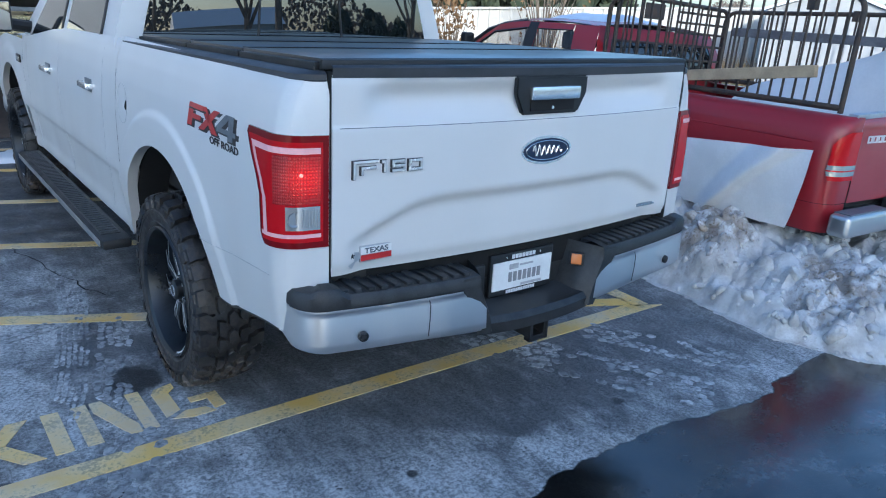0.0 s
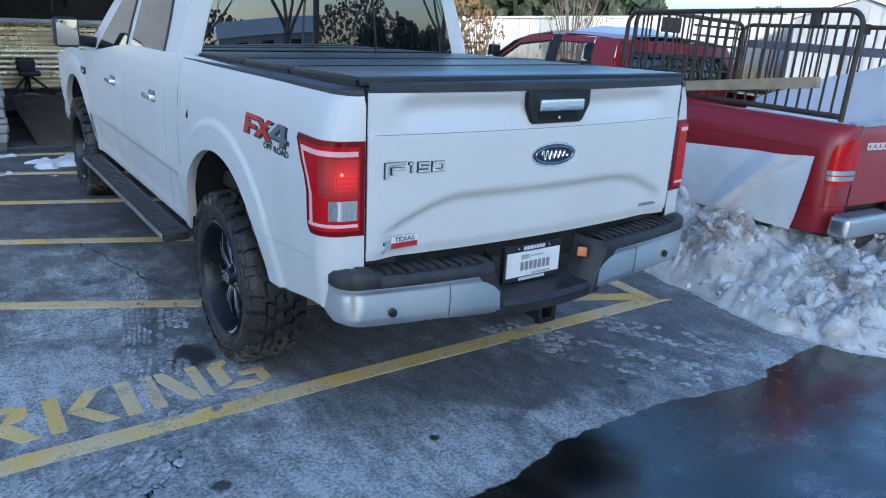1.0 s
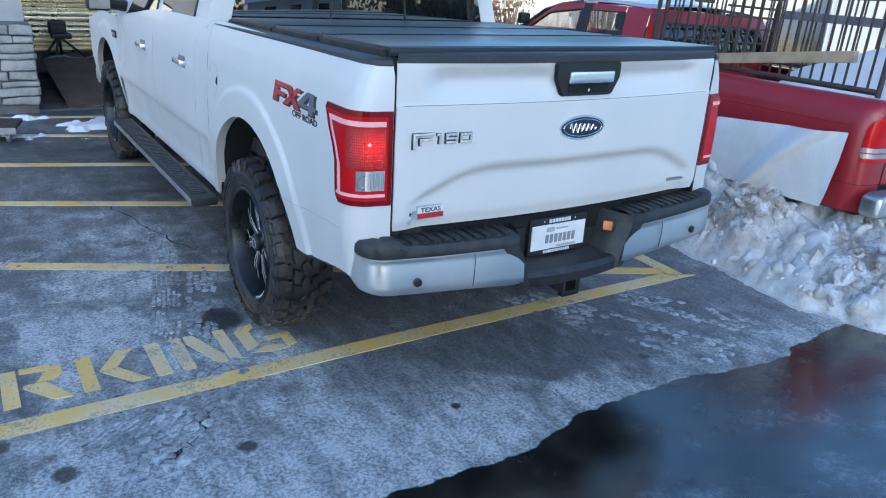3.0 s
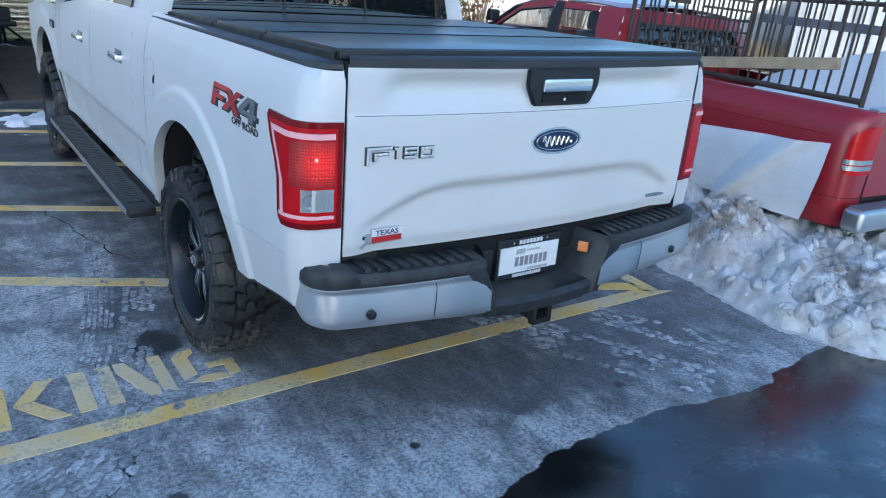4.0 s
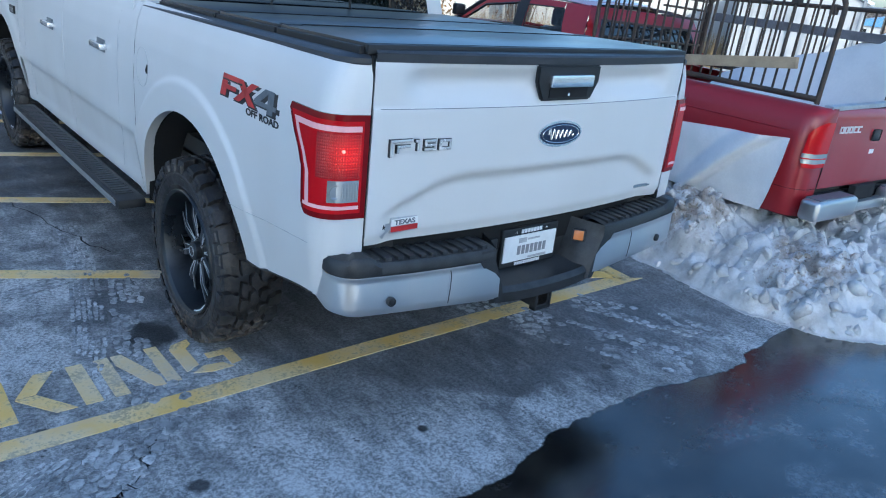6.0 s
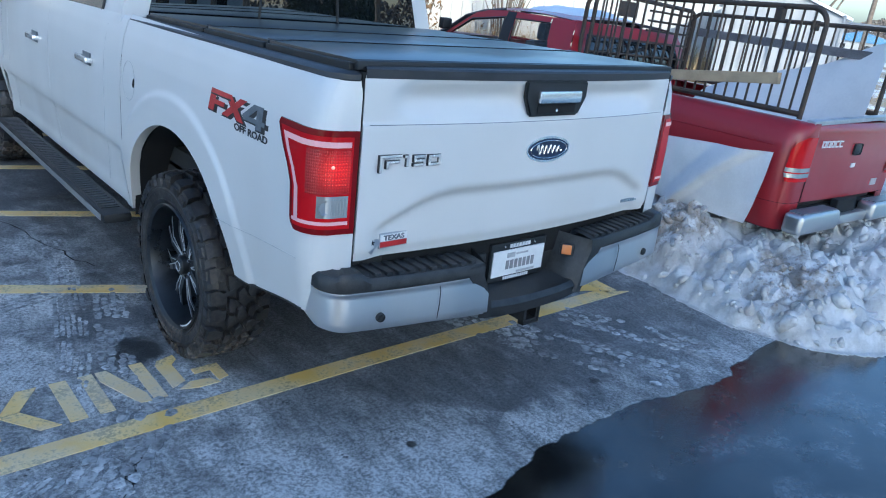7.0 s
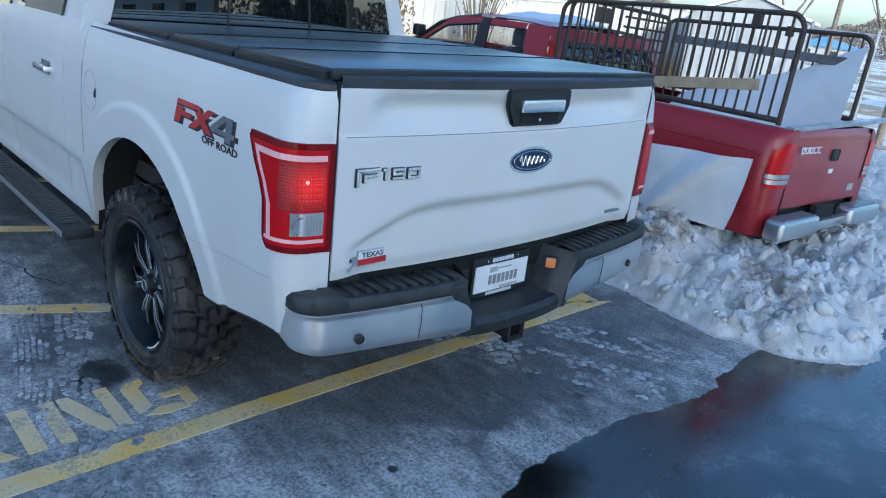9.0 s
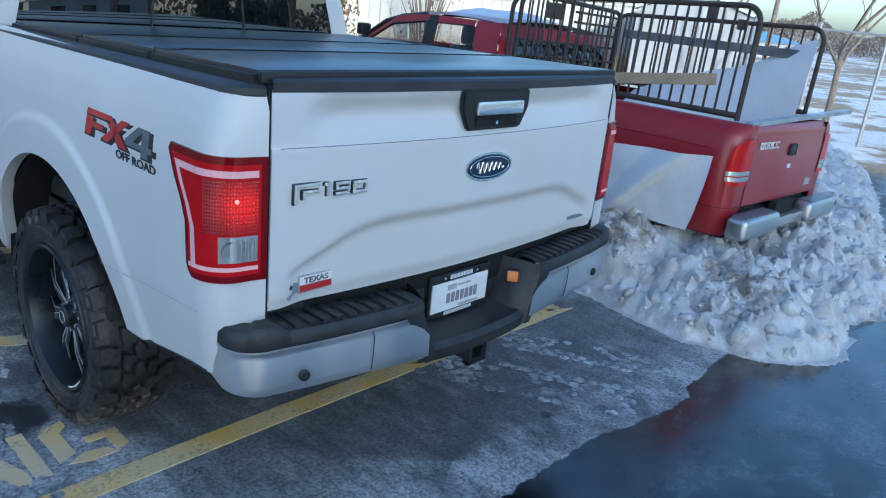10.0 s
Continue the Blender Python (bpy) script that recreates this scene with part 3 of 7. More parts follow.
def tyre_print(label, line, width, rows, pitch, lug, rag, seed, lean=0.0):
    """Snow pressed into lug shapes along a wheel's way: rows of small flat cakes with bare gaps between them."""
    rnd = random.Random(seed)
    line = [Vector(p) for p in line]
    vs, fs = [], []
    for a, b in zip(line, line[1:]):
        d = (b - a).normalized()
        side = Vector((-d.y, d.x))
        k = 0
        while k * pitch < (b - a).length:
            for i in range(rows):
                off = (i + 0.5) / rows - 0.5
                c = a + d * (k * pitch + (pitch / 2 if i % 2 else 0) + lean * abs(off) * width) + side * (off * width)
                c += Vector((rnd.gauss(0, rag * pitch), rnd.gauss(0, rag * pitch)))
                if noise.noise(Vector((c.x * 5, c.y * 5, seed))) < -0.18 or rnd.random() < 0.10:
                    continue
                n0 = len(vs)
                top = rnd.uniform(0.0012, 0.0034)
                ring = []
                for q in range(6):
                    t = math.pi / 3 * q + 0.5 + rnd.uniform(-0.2, 0.2)
                    e = d * (lug[0] * math.cos(t)) + side * (lug[1] * math.sin(t) + lean * 0.3 * lug[1] * math.cos(t))
                    ring.append(c + e * rnd.uniform(0.74, 1.16))
                vs += [(p.x, p.y, 0.0005) for p in ring] + [(c.x + (p.x - c.x) * 0.90, c.y + (p.y - c.y) * 0.90, top) for p in ring]
                fs.append(tuple(range(n0 + 6, n0 + 12)))
                fs += [(n0 + q, n0 + (q + 1) % 6, n0 + 6 + (q + 1) % 6, n0 + 6 + q) for q in range(6)]
            k += 1
    me = bpy.data.meshes.new("tyre_print")
    me.from_pydata(vs, [], fs)
    me.materials.append(PRINT)
    tagged(new("tyre_print", me), label, "tyre track", kind="stuff")


HEX = "hexagonal cakes of pressed snow left by a lugged tyre"
RIB = "fine ribbed tyre track pressed in the frost"
tyre_print(HEX, [(-1.74, 0.12), (-1.56, 0.40), (-1.30, 0.68), (-1.02, 0.92)], 0.24, 5, 0.062, (0.034, 0.027), 0.07, 1)
tyre_print(HEX, [(0.42, 0.86), (0.62, 0.46), (0.80, 0.12), (1.00, -0.22)], 0.30, 6, 0.060, (0.033, 0.027), 0.08, 2)
tyre_print(HEX, [(1.05, 0.55), (1.30, 0.12), (1.45, -0.15)], 0.22, 5, 0.06, (0.032, 0.024), 0.10, 3)
tyre_print(RIB, [(-1.52, 0.95), (-1.40, 1.28), (-1.31, 1.64), (-1.18, 2.24), (-1.10, 2.80)], 0.15, 6, 0.030, (0.021, 0.0115), 0.05, 4, 0.3)
tyre_print(RIB, [(-1.28, 1.05), (-1.16, 1.50), (-1.05, 1.95)], 0.16, 4, 0.045, (0.026, 0.021), 0.10, 5)
tyre_print(RIB, [(-2.24, 0.06), (-2.05, 0.23), (-1.90, 0.36), (-1.68, 0.51)], 0.15, 6, 0.030, (0.021, 0.0115), 0.05, 6, 0.3)
tyre_print(RIB, [(-1.98, -0.07), (-1.84, 0.08), (-1.73, 0.24)], 0.10, 4, 0.030, (0.021, 0.012), 0.05, 7, 0.3)
tyre_print(RIB, [(-2.45, 1.72), (-2.16, 1.77), (-1.84, 1.85), (-1.59, 1.95), (-1.30, 2.03)], 0.12, 5, 0.030, (0.021, 0.0115), 0.05, 8, 0.3)
tyre_print(RIB, [(-2.40, 2.05), (-2.14, 2.27), (-1.86, 2.59)], 0.13, 5, 0.030, (0.021, 0.0115), 0.05, 9, 0.3)

# garage
OPEN_X0, OPEN_X1, WALL_Y = -1.42, 3.0, 7.10
bm = bmesh.new()
box(bm, (-9.0, WALL_Y, 0.0), (OPEN_X0, WALL_Y + 0.35, 4.2))
tagged(part("wall_garage_west", bm, STUCCO), "pale grey stucco wall above a ledgestone base", "wall", kind="structure")
tagged(part("wall_garage_east", box(bmesh.new(), (OPEN_X1, WALL_Y, 0), (3.5, WALL_Y + 0.35, 4.2)), STUCCO), "pale grey stucco wall pier", "wall", kind="structure")
tagged(part("wall_garage_lintel", box(bmesh.new(), (OPEN_X0, WALL_Y, 3.1), (OPEN_X1, WALL_Y + 0.35, 4.2)), STUCCO), "stucco over the open garage door", "wall", kind="structure")
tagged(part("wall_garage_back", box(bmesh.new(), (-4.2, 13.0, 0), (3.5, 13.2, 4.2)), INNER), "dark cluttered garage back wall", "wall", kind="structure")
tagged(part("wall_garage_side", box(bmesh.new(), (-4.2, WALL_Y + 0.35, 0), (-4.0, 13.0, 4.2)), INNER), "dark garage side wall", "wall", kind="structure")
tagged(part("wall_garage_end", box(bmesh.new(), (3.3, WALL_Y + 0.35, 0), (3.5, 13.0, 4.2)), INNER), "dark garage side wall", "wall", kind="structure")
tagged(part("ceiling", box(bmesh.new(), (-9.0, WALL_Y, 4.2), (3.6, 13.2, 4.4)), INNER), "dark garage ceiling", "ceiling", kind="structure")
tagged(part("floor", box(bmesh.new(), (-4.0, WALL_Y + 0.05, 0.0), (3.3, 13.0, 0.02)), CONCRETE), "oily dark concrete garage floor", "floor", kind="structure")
# ledgestone base
base = tagged(new("wall_ledgestone_base"), "stacked pale ledgestone base of the garage wall", "wall", kind="structure")
part("mortar_bed", box(bmesh.new(), (-4.0, WALL_Y - 0.035, 0), (OPEN_X0 + 0.035, WALL_Y - 0.002, 0.97)), MORTAR, base)
part("mortar_return", box(bmesh.new(), (OPEN_X0 + 0.002, WALL_Y, 0), (OPEN_X0 + 0.03, WALL_Y + 0.34, 0.97)), MORTAR, base)
rnd = random.Random(4)
z = 0.10
while z < 0.93:
    h = rnd.choice((0.07, 0.085, 0.10, 0.115))
    if z + h > 0.95:
        h = 0.965 - z
    x = OPEN_X0 + 0.05 + rnd.uniform(0, 0.015)
    while x > -3.6:
        w = rnd.uniform(0.14, 0.46)
        bm = bmesh.new()
        dy = rnd.uniform(0.02, 0.07)
        vs = box(bm, (x - w + 0.008, WALL_Y - 0.035 - dy, z + rnd.uniform(0.0, 0.014)), (x - 0.004, WALL_Y - 0.01, z + h - rnd.uniform(0.0, 0.014)), 0.018)
        bmesh.ops.subdivide_edges(bm, edges=bm.edges[:], cuts=1, use_grid_fill=True)
        for v in bm.verts:
            v.co += noise.noise_vector(v.co * 7 + Vector((x, z, 3))) * 0.022
        part("stone", bm, STONE, base, smooth=True)
        x -= w
    part("stone", box(bmesh.new(), (OPEN_X0 + 0.02, WALL_Y + 0.01, z + 0.006), (OPEN_X0 + 0.06 + rnd.uniform(0, 0.02), WALL_Y + 0.33, z + h - 0.006), 0.012), STONE, base)
    z += h
# plain tall wall out of view, added to block the sun and shade the lot
tagged(part("wall_sun_blocker", box(bmesh.new(), (-46.0, -41.0, 0), (-14.6, -40.0, 19.0)), STUCCO), "tall plain stucco wall, unseen, added to shade the lot", "wall", kind="structure")

# garage contents
crate = thing("foil_panel", "shiny corrugated metal sheet standing on a low trailer deck", "metal sheet")
bm = bmesh.new()
sheet(bm, (-1.30, 0.35), span(0.28, 1.22, 84), lambda x, z: Vector((x, 10.2 + 0.016 * math.sin(z * 95) + 0.01 * math.sin(x * 7 + z * 3), z)))
part("metal_skin", bm, FOIL, crate, smooth=True)
part("panel_frame", box(bmesh.new(), (-1.36, 10.19, 0.28), (-1.30, 10.26, 1.28), 0.01), GALV, crate)
part("panel_frame", box(bmesh.new(), (0.35, 10.19, 0.28), (0.41, 10.26, 1.28), 0.01), GALV, crate)
part("panel_frame", box(bmesh.new(), (-1.30, 10.19, 1.22), (0.35, 10.26, 1.28), 0.01), GALV, crate)
deck = thing("trailer_deck", "low dark trailer deck with cable across it in the garage", "trailer")
part("deck", box(bmesh.new(), (-1.35, 9.3, 0.18), (1.2, 11.2, 0.28), 0.015), BLACKSTEEL, deck)
part("deck_edge", box(bmesh.new(), (-1.35, 9.26, 0.12), (1.2, 9.30, 0.28), 0.008), IRON, deck)
for x in (-1.2, 1.0):
    part("deck_leg", box(bmesh.new(), (x, 9.4, 0.02), (x + 0.10, 9.5, 0.18), 0.01), BLACKSTEEL, deck)
    part("deck_leg", box(bmesh.new(), (x, 11.0, 0.02), (x + 0.10, 11.1, 0.18), 0.01), BLACKSTEEL, deck)
bm = bmesh.new()
tube(bm, [(-1.1 + 0.13 * i, 9.35 + 0.03 * math.sin(i), 0.29 + 0.05 * math.sin(i * 0.9) ** 2) for i in range(12)], 0.012, 6)
part("cable", bm, GALV, deck, "loose pale cable")
stand = thing("tool_stand", "black tripod tool stand with a boxy head on the trailer deck", "tool stand")
part("head", box(bmesh.new(), (-0.96, 9.52, 0.60), (-0.74, 9.72, 0.78), 0.03), BLACKSTEEL, stand)
part("collar", box(bmesh.new(), (-0.94, 9.53, 0.54), (-0.68, 9.70, 0.61), 0.02), BLACKSTEEL, stand)
for x1, y1 in ((-1.08, 9.5), (-0.52, 9.48), (-0.80, 9.85), (-0.93, 9.42)):
    bm = bmesh.new()
    tube(bm, [(-0.84, 9.62, 0.57), (x1, y1, 0.285)], 0.018, 6)
    part("leg", bm, BLACKSTEEL, stand)
bm = box(bmesh.new(), (-0.78, -0.75, -0.012), (0.80, 0.75, 0.012), 0.005, pose(-0.35, 7.98, 0.20, 14, 0, 4))
tagged(part("plywood_ramp", bm, BROWN), "worn brown plywood ramp lying in the garage doorway", "ramp")
part("ramp_block", box(bmesh.new(), (-1.05, 8.45, 0.02), (0.35, 8.57, 0.30), 0.01), BROWN, bpy.data.objects["plywood_ramp"])
shelf = thing("wall_shelf", "cluttered garage shelf with boxes", "shelf")
part("board", box(bmesh.new(), (-1.7, 12.5, 1.62), (2.2, 12.98, 1.66), 0.005), BROWN, shelf)
for x in (-1.5, 0.2, 2.0):
    part("bracket", box(bmesh.new(), (x, 12.55, 1.40), (x + 0.04, 12.98, 1.62), 0.005), BLACKSTEEL, shelf)
for x, w, h, mt in ((-1.45, 0.35, 0.28, PINE), (-0.95, 0.3, 0.2, BLACKSTEEL), (-0.5, 0.4, 0.3, BROWN), (0.3, 0.5, 0.26, GREYWOOD)):
    tagged(part("storage_box", box(bmesh.new(), (x, 12.55, 1.66), (x + w, 12.9, 1.66 + h), 0.01), mt), "dusty storage box on the garage shelf", "box", group="boxes on the shelf")
rnd = random.Random(9)
for i in range(6):
    x = -0.62 + i * 0.11
    bm = bmesh.new()
    l = rnd.uniform(0.5, 1.1)
    tube(bm, [(x, 10.6, 4.2), (x + 0.01, 10.6, 2.8), (x + rnd.uniform(-0.02, 0.02), 10.6, 2.4 - l)], 0.011, 6)
    tagged(part("hanging_strap", bm, GREYWOOD), "pale strap hanging from the garage ceiling", "strap", group="straps in the garage")
# low black platform with a caster outside
cart = thing("dolly", "low black flat dolly standing in slush by the stone wall", "dolly", pose(-2.02, 5.88, 0, 0, 0, -12))
part("deck", box(bmesh.new(), (-0.5, -0.22, 0.12), (0.36, 0.22, 0.155), 0.01), BLACKSTEEL, cart)
part("deck_lip", box(bmesh.new(), (-0.5, -0.228, 0.09), (0.36, -0.222, 0.15), 0.002), GALV, cart)
for x in (-0.4, 0.28):
    for y in (-0.14, 0.14):
        bm = bmesh.new()
        lathe(bm, [(0.0001, -0.02), (0.045, -0.018), (0.05, 0.0), (0.045, 0.018), (0.0001, 0.02)], 16, pose(x, y, 0.05))
        box(bm, (x - 0.03, y - 0.015, 0.09), (x + 0.03, y + 0.015, 0.121))
        part("caster", bm, GALV, cart, smooth=True)

# white sheet fence with a sloping top
FA, FB = Vector((5.2, 14.6)), Vector((17.2, 9.4))
fence = tagged(new("fence_white"), "sunlit white ribbed sheet-metal fence", "fence", kind="structure")
fd = (FB - FA)
fl = fd.length
fd = fd.normalized()
fn = Vector((fd.y, -fd.x))
pw, t0 = 1.08, -2.2
while t0 < fl:
    bm = bmesh.new()
    us = []
    q = 0.0
    while q < pw - 1e-6:
        us += [(q, 0), (q + 0.16, 0), (q + 0.18, 0.03), (q + 0.23, 0.03), (q + 0.25, 0)]
        q += 0.27
    us.append((pw, 0))
    top = lambda t: 1.30 + 0.62 * (t / fl)
    g = []
    for u, o in us:
        p = FA + fd * (t0 + u) + fn * o
        g.append([bm.verts.new((p.x, p.y, zz)) for zz in (-0.05, top(t0 + u))])
    for a, b in zip(g, g[1:]):
        bm.faces.new((a[0], b[0], b[1], a[1]))
    part("fence_panel", bm, FENCEW, fence)
    bm = bmesh.new()
    p0, p1 = FA + fd * t0, FA + fd * (t0 + pw)
    q0, q1 = p0 + fn * 0.05, p1 + fn * 0.05
    tube(bm, [(q0.x, q0.y, top(t0) + 0.01), (q1.x, q1.y, top(t0 + pw) + 0.01)], 0.035, 4)
    part("fence_cap", bm, FENCEW, fence)
    t0 += pw

# pale gabled shed
shed = thing("shed", "pale gabled metal shed beyond the fence", "shed", pose(14.2, 6.1, 0, 0, 0, -64))
bm = bmesh.new()
prism(bm, [(-1.25, 0), (1.25, 0), (1.25, 1.85), (0, 2.30), (-1.25, 1.85)], -4.0, pose(0, 0, 0))
part("wall", bm, SHEDW, shed)
bm = bmesh.new()
prism(bm, [(-1.36, 1.83), (0, 2.32), (1.36, 1.83), (1.36, 1.89), (0, 2.38), (-1.36, 1.89)], -4.2, pose(0, -0.1, 0))
part("roof", bm, SNOW_CLEAN, shed, "snow-covered roof")
for i in range(10):
    x = -1.15 + i * 0.255
    part("siding_rib", box(bmesh.new(), (x - 0.015, -0.02, 0.0), (x + 0.015, -0.002, 1.84 + 0.42 * (1 - abs(x) / 1.25) - 0.03)), SHEDW, shed)

far_house = thing("far_building", "distant low building with a blue metal roof", "building", pose(45, 16, 0, 0, 0, -68))
part("wall", box(bmesh.new(), (-2.2, 0, 0), (2.2, 5, 0.95)), SHEDW, far_house)
bm = bmesh.new()
prism(bm, [(-2.4, 0.92), (0, 1.50), (2.4, 0.92)], -5.4, pose(0, -0.2, 0))
part("roof", bm, BLUEROOF, far_house, "blue metal roof")
for x in (-1.4, 0.1, 1.2):
    part("window", box(bmesh.new(), (x, -0.03, 0.35), (x + 0.6, 0.01, 0.75)), CABGLASS, far_house)


def polar(az, d, z=0.0):
    return Vector((-2.0 + d * math.sin(radians(az)), -1.8 + d * math.cos(radians(az)), z))


# utility pole
pole = thing("utility_pole", "tall grey utility pole in the snowy yard", "pole")
bm = bmesh.new()
p = polar(69.3, 30)
tube(bm, [p, p + Vector((0.05, 0, 8.5))], [0.09, 0.06], 10)
part("shaft", bm, BARK, pole)
part("crossarm", box(bmesh.new(), (p.x - 0.05, p.y - 1.0, 7.9), (p.x + 0.05, p.y + 1.0, 8.02), 0.01), BARK, pole)


def branch(bm, p, d, l, r, depth, rnd, tips):
    """A limb that tapers, bends and splits."""
    pts, rs = [p], [r]
    for i in range(4):
        d = (d + Vector((rnd.uniform(-0.16, 0.16), rnd.uniform(-0.16, 0.16), rnd.uniform(-0.05, 0.12)))).normalized()
        pts.append(pts[-1] + d * l / 4)
        rs.append(r * (1 - 0.13 * (i + 1)))
    tube(bm, pts, rs, 5 if depth < 2 else 3, False)
    if depth >= 4:
        tips.append(pts[-1])
        return
    for k in range(rnd.choice((2, 3))):
        e = (d + Vector((rnd.uniform(-0.8, 0.8), rnd.uniform(-0.8, 0.8), rnd.uniform(-0.2, 0.6)))).normalized()
        branch(bm, pts[rnd.choice((2, 3, 4))], e, l * rnd.uniform(0.55, 0.8), rs[-1] * rnd.uniform(0.55, 0.8), depth + 1, rnd, tips)


def bare_tree(p, h, r, seed, label):
    rnd = random.Random(seed)
    t = thing("tree", label, "tree", Matrix.Translation(p), "bare trees")
    bm = bmesh.new()
    tips = []
    tube(bm, [(0, 0, -0.05), (0.03, 0.02, h * 0.15), (0.0, 0.05, h * 0.32)], [r * 1.35, r, r * 0.85], 8, False)
    part("trunk", bm, BARK, t)
    bm = bmesh.new()
    for k in range(4):
        a = k * 1.7 + rnd.uniform(-0.4, 0.4)
        branch(bm, Vector((0, 0.05, h * (0.2 + 0.035 * k))), Vector((math.cos(a) * 0.6, math.sin(a) * 0.6, 1)).normalized(), h * 0.34, r * 0.62, 1, rnd, tips)
    part("crown", bm, BARK, t, "bare winter twigs")
    return t


bare_tree(polar(73.6, 15), 5.2, 0.055, 3, "slender bare tree by the chain-link fence")
bare_tree(polar(79.5, 22), 6.5, 0.09, 12, "bare winter tree in the snowy yard")
bare_tree(polar(66.5, 34), 6.0, 0.10, 8, "bare winter tree beyond the shed")


# chain-link fence on the far side
link = thing("chain_link_fence", "galvanised chain-link fence in front of the snowy yard", "fence")
c0, c1 = Vector((11.2, 3.6)), Vector((12.9, -2.6))
cd = (c1 - c0).normalized()
for i in range(7):
    q = c0 + cd * (i * 1.0)
    bm = bmesh.new()
    tube(bm, [(q.x, q.y, 0), (q.x, q.y, 1.85)], 0.03, 8)
    bmesh.ops.create_icosphere(bm, subdivisions=1, radius=0.04, matrix=Matrix.Translation((q.x, q.y, 1.86)))
    part("post", bm, GALV, link)
bm = bmesh.new()
tube(bm, [(c0.x, c0.y, 1.78), (c1.x, c1.y, 1.78)], 0.02, 6)
part("top_rail", bm, GALV, link)
bm = bmesh.new()
L = (c1 - c0).length
k = -1.8
while k < L:
    for sgn in (1, -1):
        pts = []
        for zz in (0.03, 1.76):
            t = k + (zz if sgn > 0 else 1.8 - zz)
            pts.append((t, zz))
        (ta, za), (tb, zb) = pts
        ta2, tb2 = min(max(ta, 0), L), min(max(tb, 0), L)
        if abs(tb2 - ta2) > 0.1:
            za2 = za + (zb - za) * (ta2 - ta) / (tb - ta)
            zb2 = za + (zb - za) * (tb2 - ta) / (tb - ta)
            a, b = c0 + cd * ta2, c0 + cd * tb2
            tube(bm, [(a.x, a.y, za2), (b.x, b.y, zb2)], 0.0012, 3, False)
    k += 0.075
tagged(part("wire_mesh", bm, WIRE, link), kind="stuff")


# brown-leaved shrub, dead grass, wooded hill
def leaf_clump(name, label, category, centre, size, count, leaf, material, seed, stems=14, kind=""):
    rnd = random.Random(seed)
    t = thing(name, label, category, Matrix.Translation(centre))
    bm = bmesh.new()
    for i in range(stems):
        a, l = rnd.uniform(0, 6.28), rnd.uniform(0.5, 1.0)
        tip = Vector((size.x * 0.8 * l * math.cos(a), size.y * 0.8 * l * math.sin(a), size.z * rnd.uniform(0.7, 1.0)))
        tube(bm, [(0.1 * math.cos(a), 0.1 * math.sin(a), 0), tip * 0.5 + Vector((0, 0, 0.15)), tip], [0.018, 0.012, 0.004], 4, False)
    part("stem", bm, BARK, t)
    vs, fs = [], []
    for i in range(count):
        a, rr, h = rnd.uniform(0, 6.28), rnd.random() ** 0.5, rnd.random()
        swell = 0.45 + 0.55 * math.sin(math.pi * min(1, 0.15 + h * 0.85)) + 0.2 * math.sin(3 * a + 5 * h)
        p = Vector((size.x * rr * swell * math.cos(a), size.y * rr * swell * math.sin(a), size.z * h))
        q = Euler((rnd.uniform(0, 6), rnd.uniform(0, 6), rnd.uniform(0, 6))).to_matrix()
        s = leaf * rnd.uniform(0.6, 1.4)
        b = len(vs)
        vs += [p + q @ Vector(v) * s for v in ((-1, 0, 0), (0, -0.5, 0.1), (1, 0, 0), (0, 0.5, 0.1))]
        fs.append((b, b + 1, b + 2, b + 3))
    me = bpy.data.meshes.new("foliage")
    me.from_pydata([tuple(v) for v in vs], [], fs)
    me.materials.append(material)
    ob = new("foliage", me)
    ob.parent = t
    tagged(ob, kind="stuff")
    return t


leaf_clump("shrub", "tall shrub with dry brown leaves beside the white fence", "shrub", polar(35.0, 11.5), Vector((0.75, 0.75, 2.6)), 2600, 0.05, LEAFBROWN, 2)
leaf_clump("shrub", "thin brown shrub against the white fence", "shrub", polar(38.2, 13.2), Vector((0.5, 0.5, 1.7)), 500, 0.04, LEAFBROWN, 6)
leaf_clump("shrub", "sparse leafless bush behind the white fence", "shrub", polar(45.0, 17.5), Vector((1.2, 0.8, 2.5)), 160, 0.05, LEAFBROWN, 7, 40)
vs, fs = [], []
rnd = random.Random(21)
for i in range(11000):
    t = rnd.uniform(-1, fl + 3.0)
    p = FA + fd * t + fn * rnd.uniform(0.15, 3.2)
    h, w, a = rnd.uniform(0.25, 0.95), rnd.uniform(0.006, 0.014), rnd.uniform(0, 3.14)
    lx, ly = rnd.uniform(-0.2, 0.2), rnd.uniform(-0.2, 0.2)
    b = len(vs)
    vs += [(p.x - w * math.cos(a), p.y - w * math.sin(a), 0), (p.x + w * math.cos(a), p.y + w * math.sin(a), 0), (p.x + lx, p.y + ly, h)]
    fs.append((b, b + 1, b + 2))
me = bpy.data.meshes.new("dead_grass")
me.from_pydata(vs, [], fs)
me.materials.append(STRAW)
tagged(new("dead_grass", me), "strip of dead straw-coloured grass below the fence", "grass", kind="stuff")


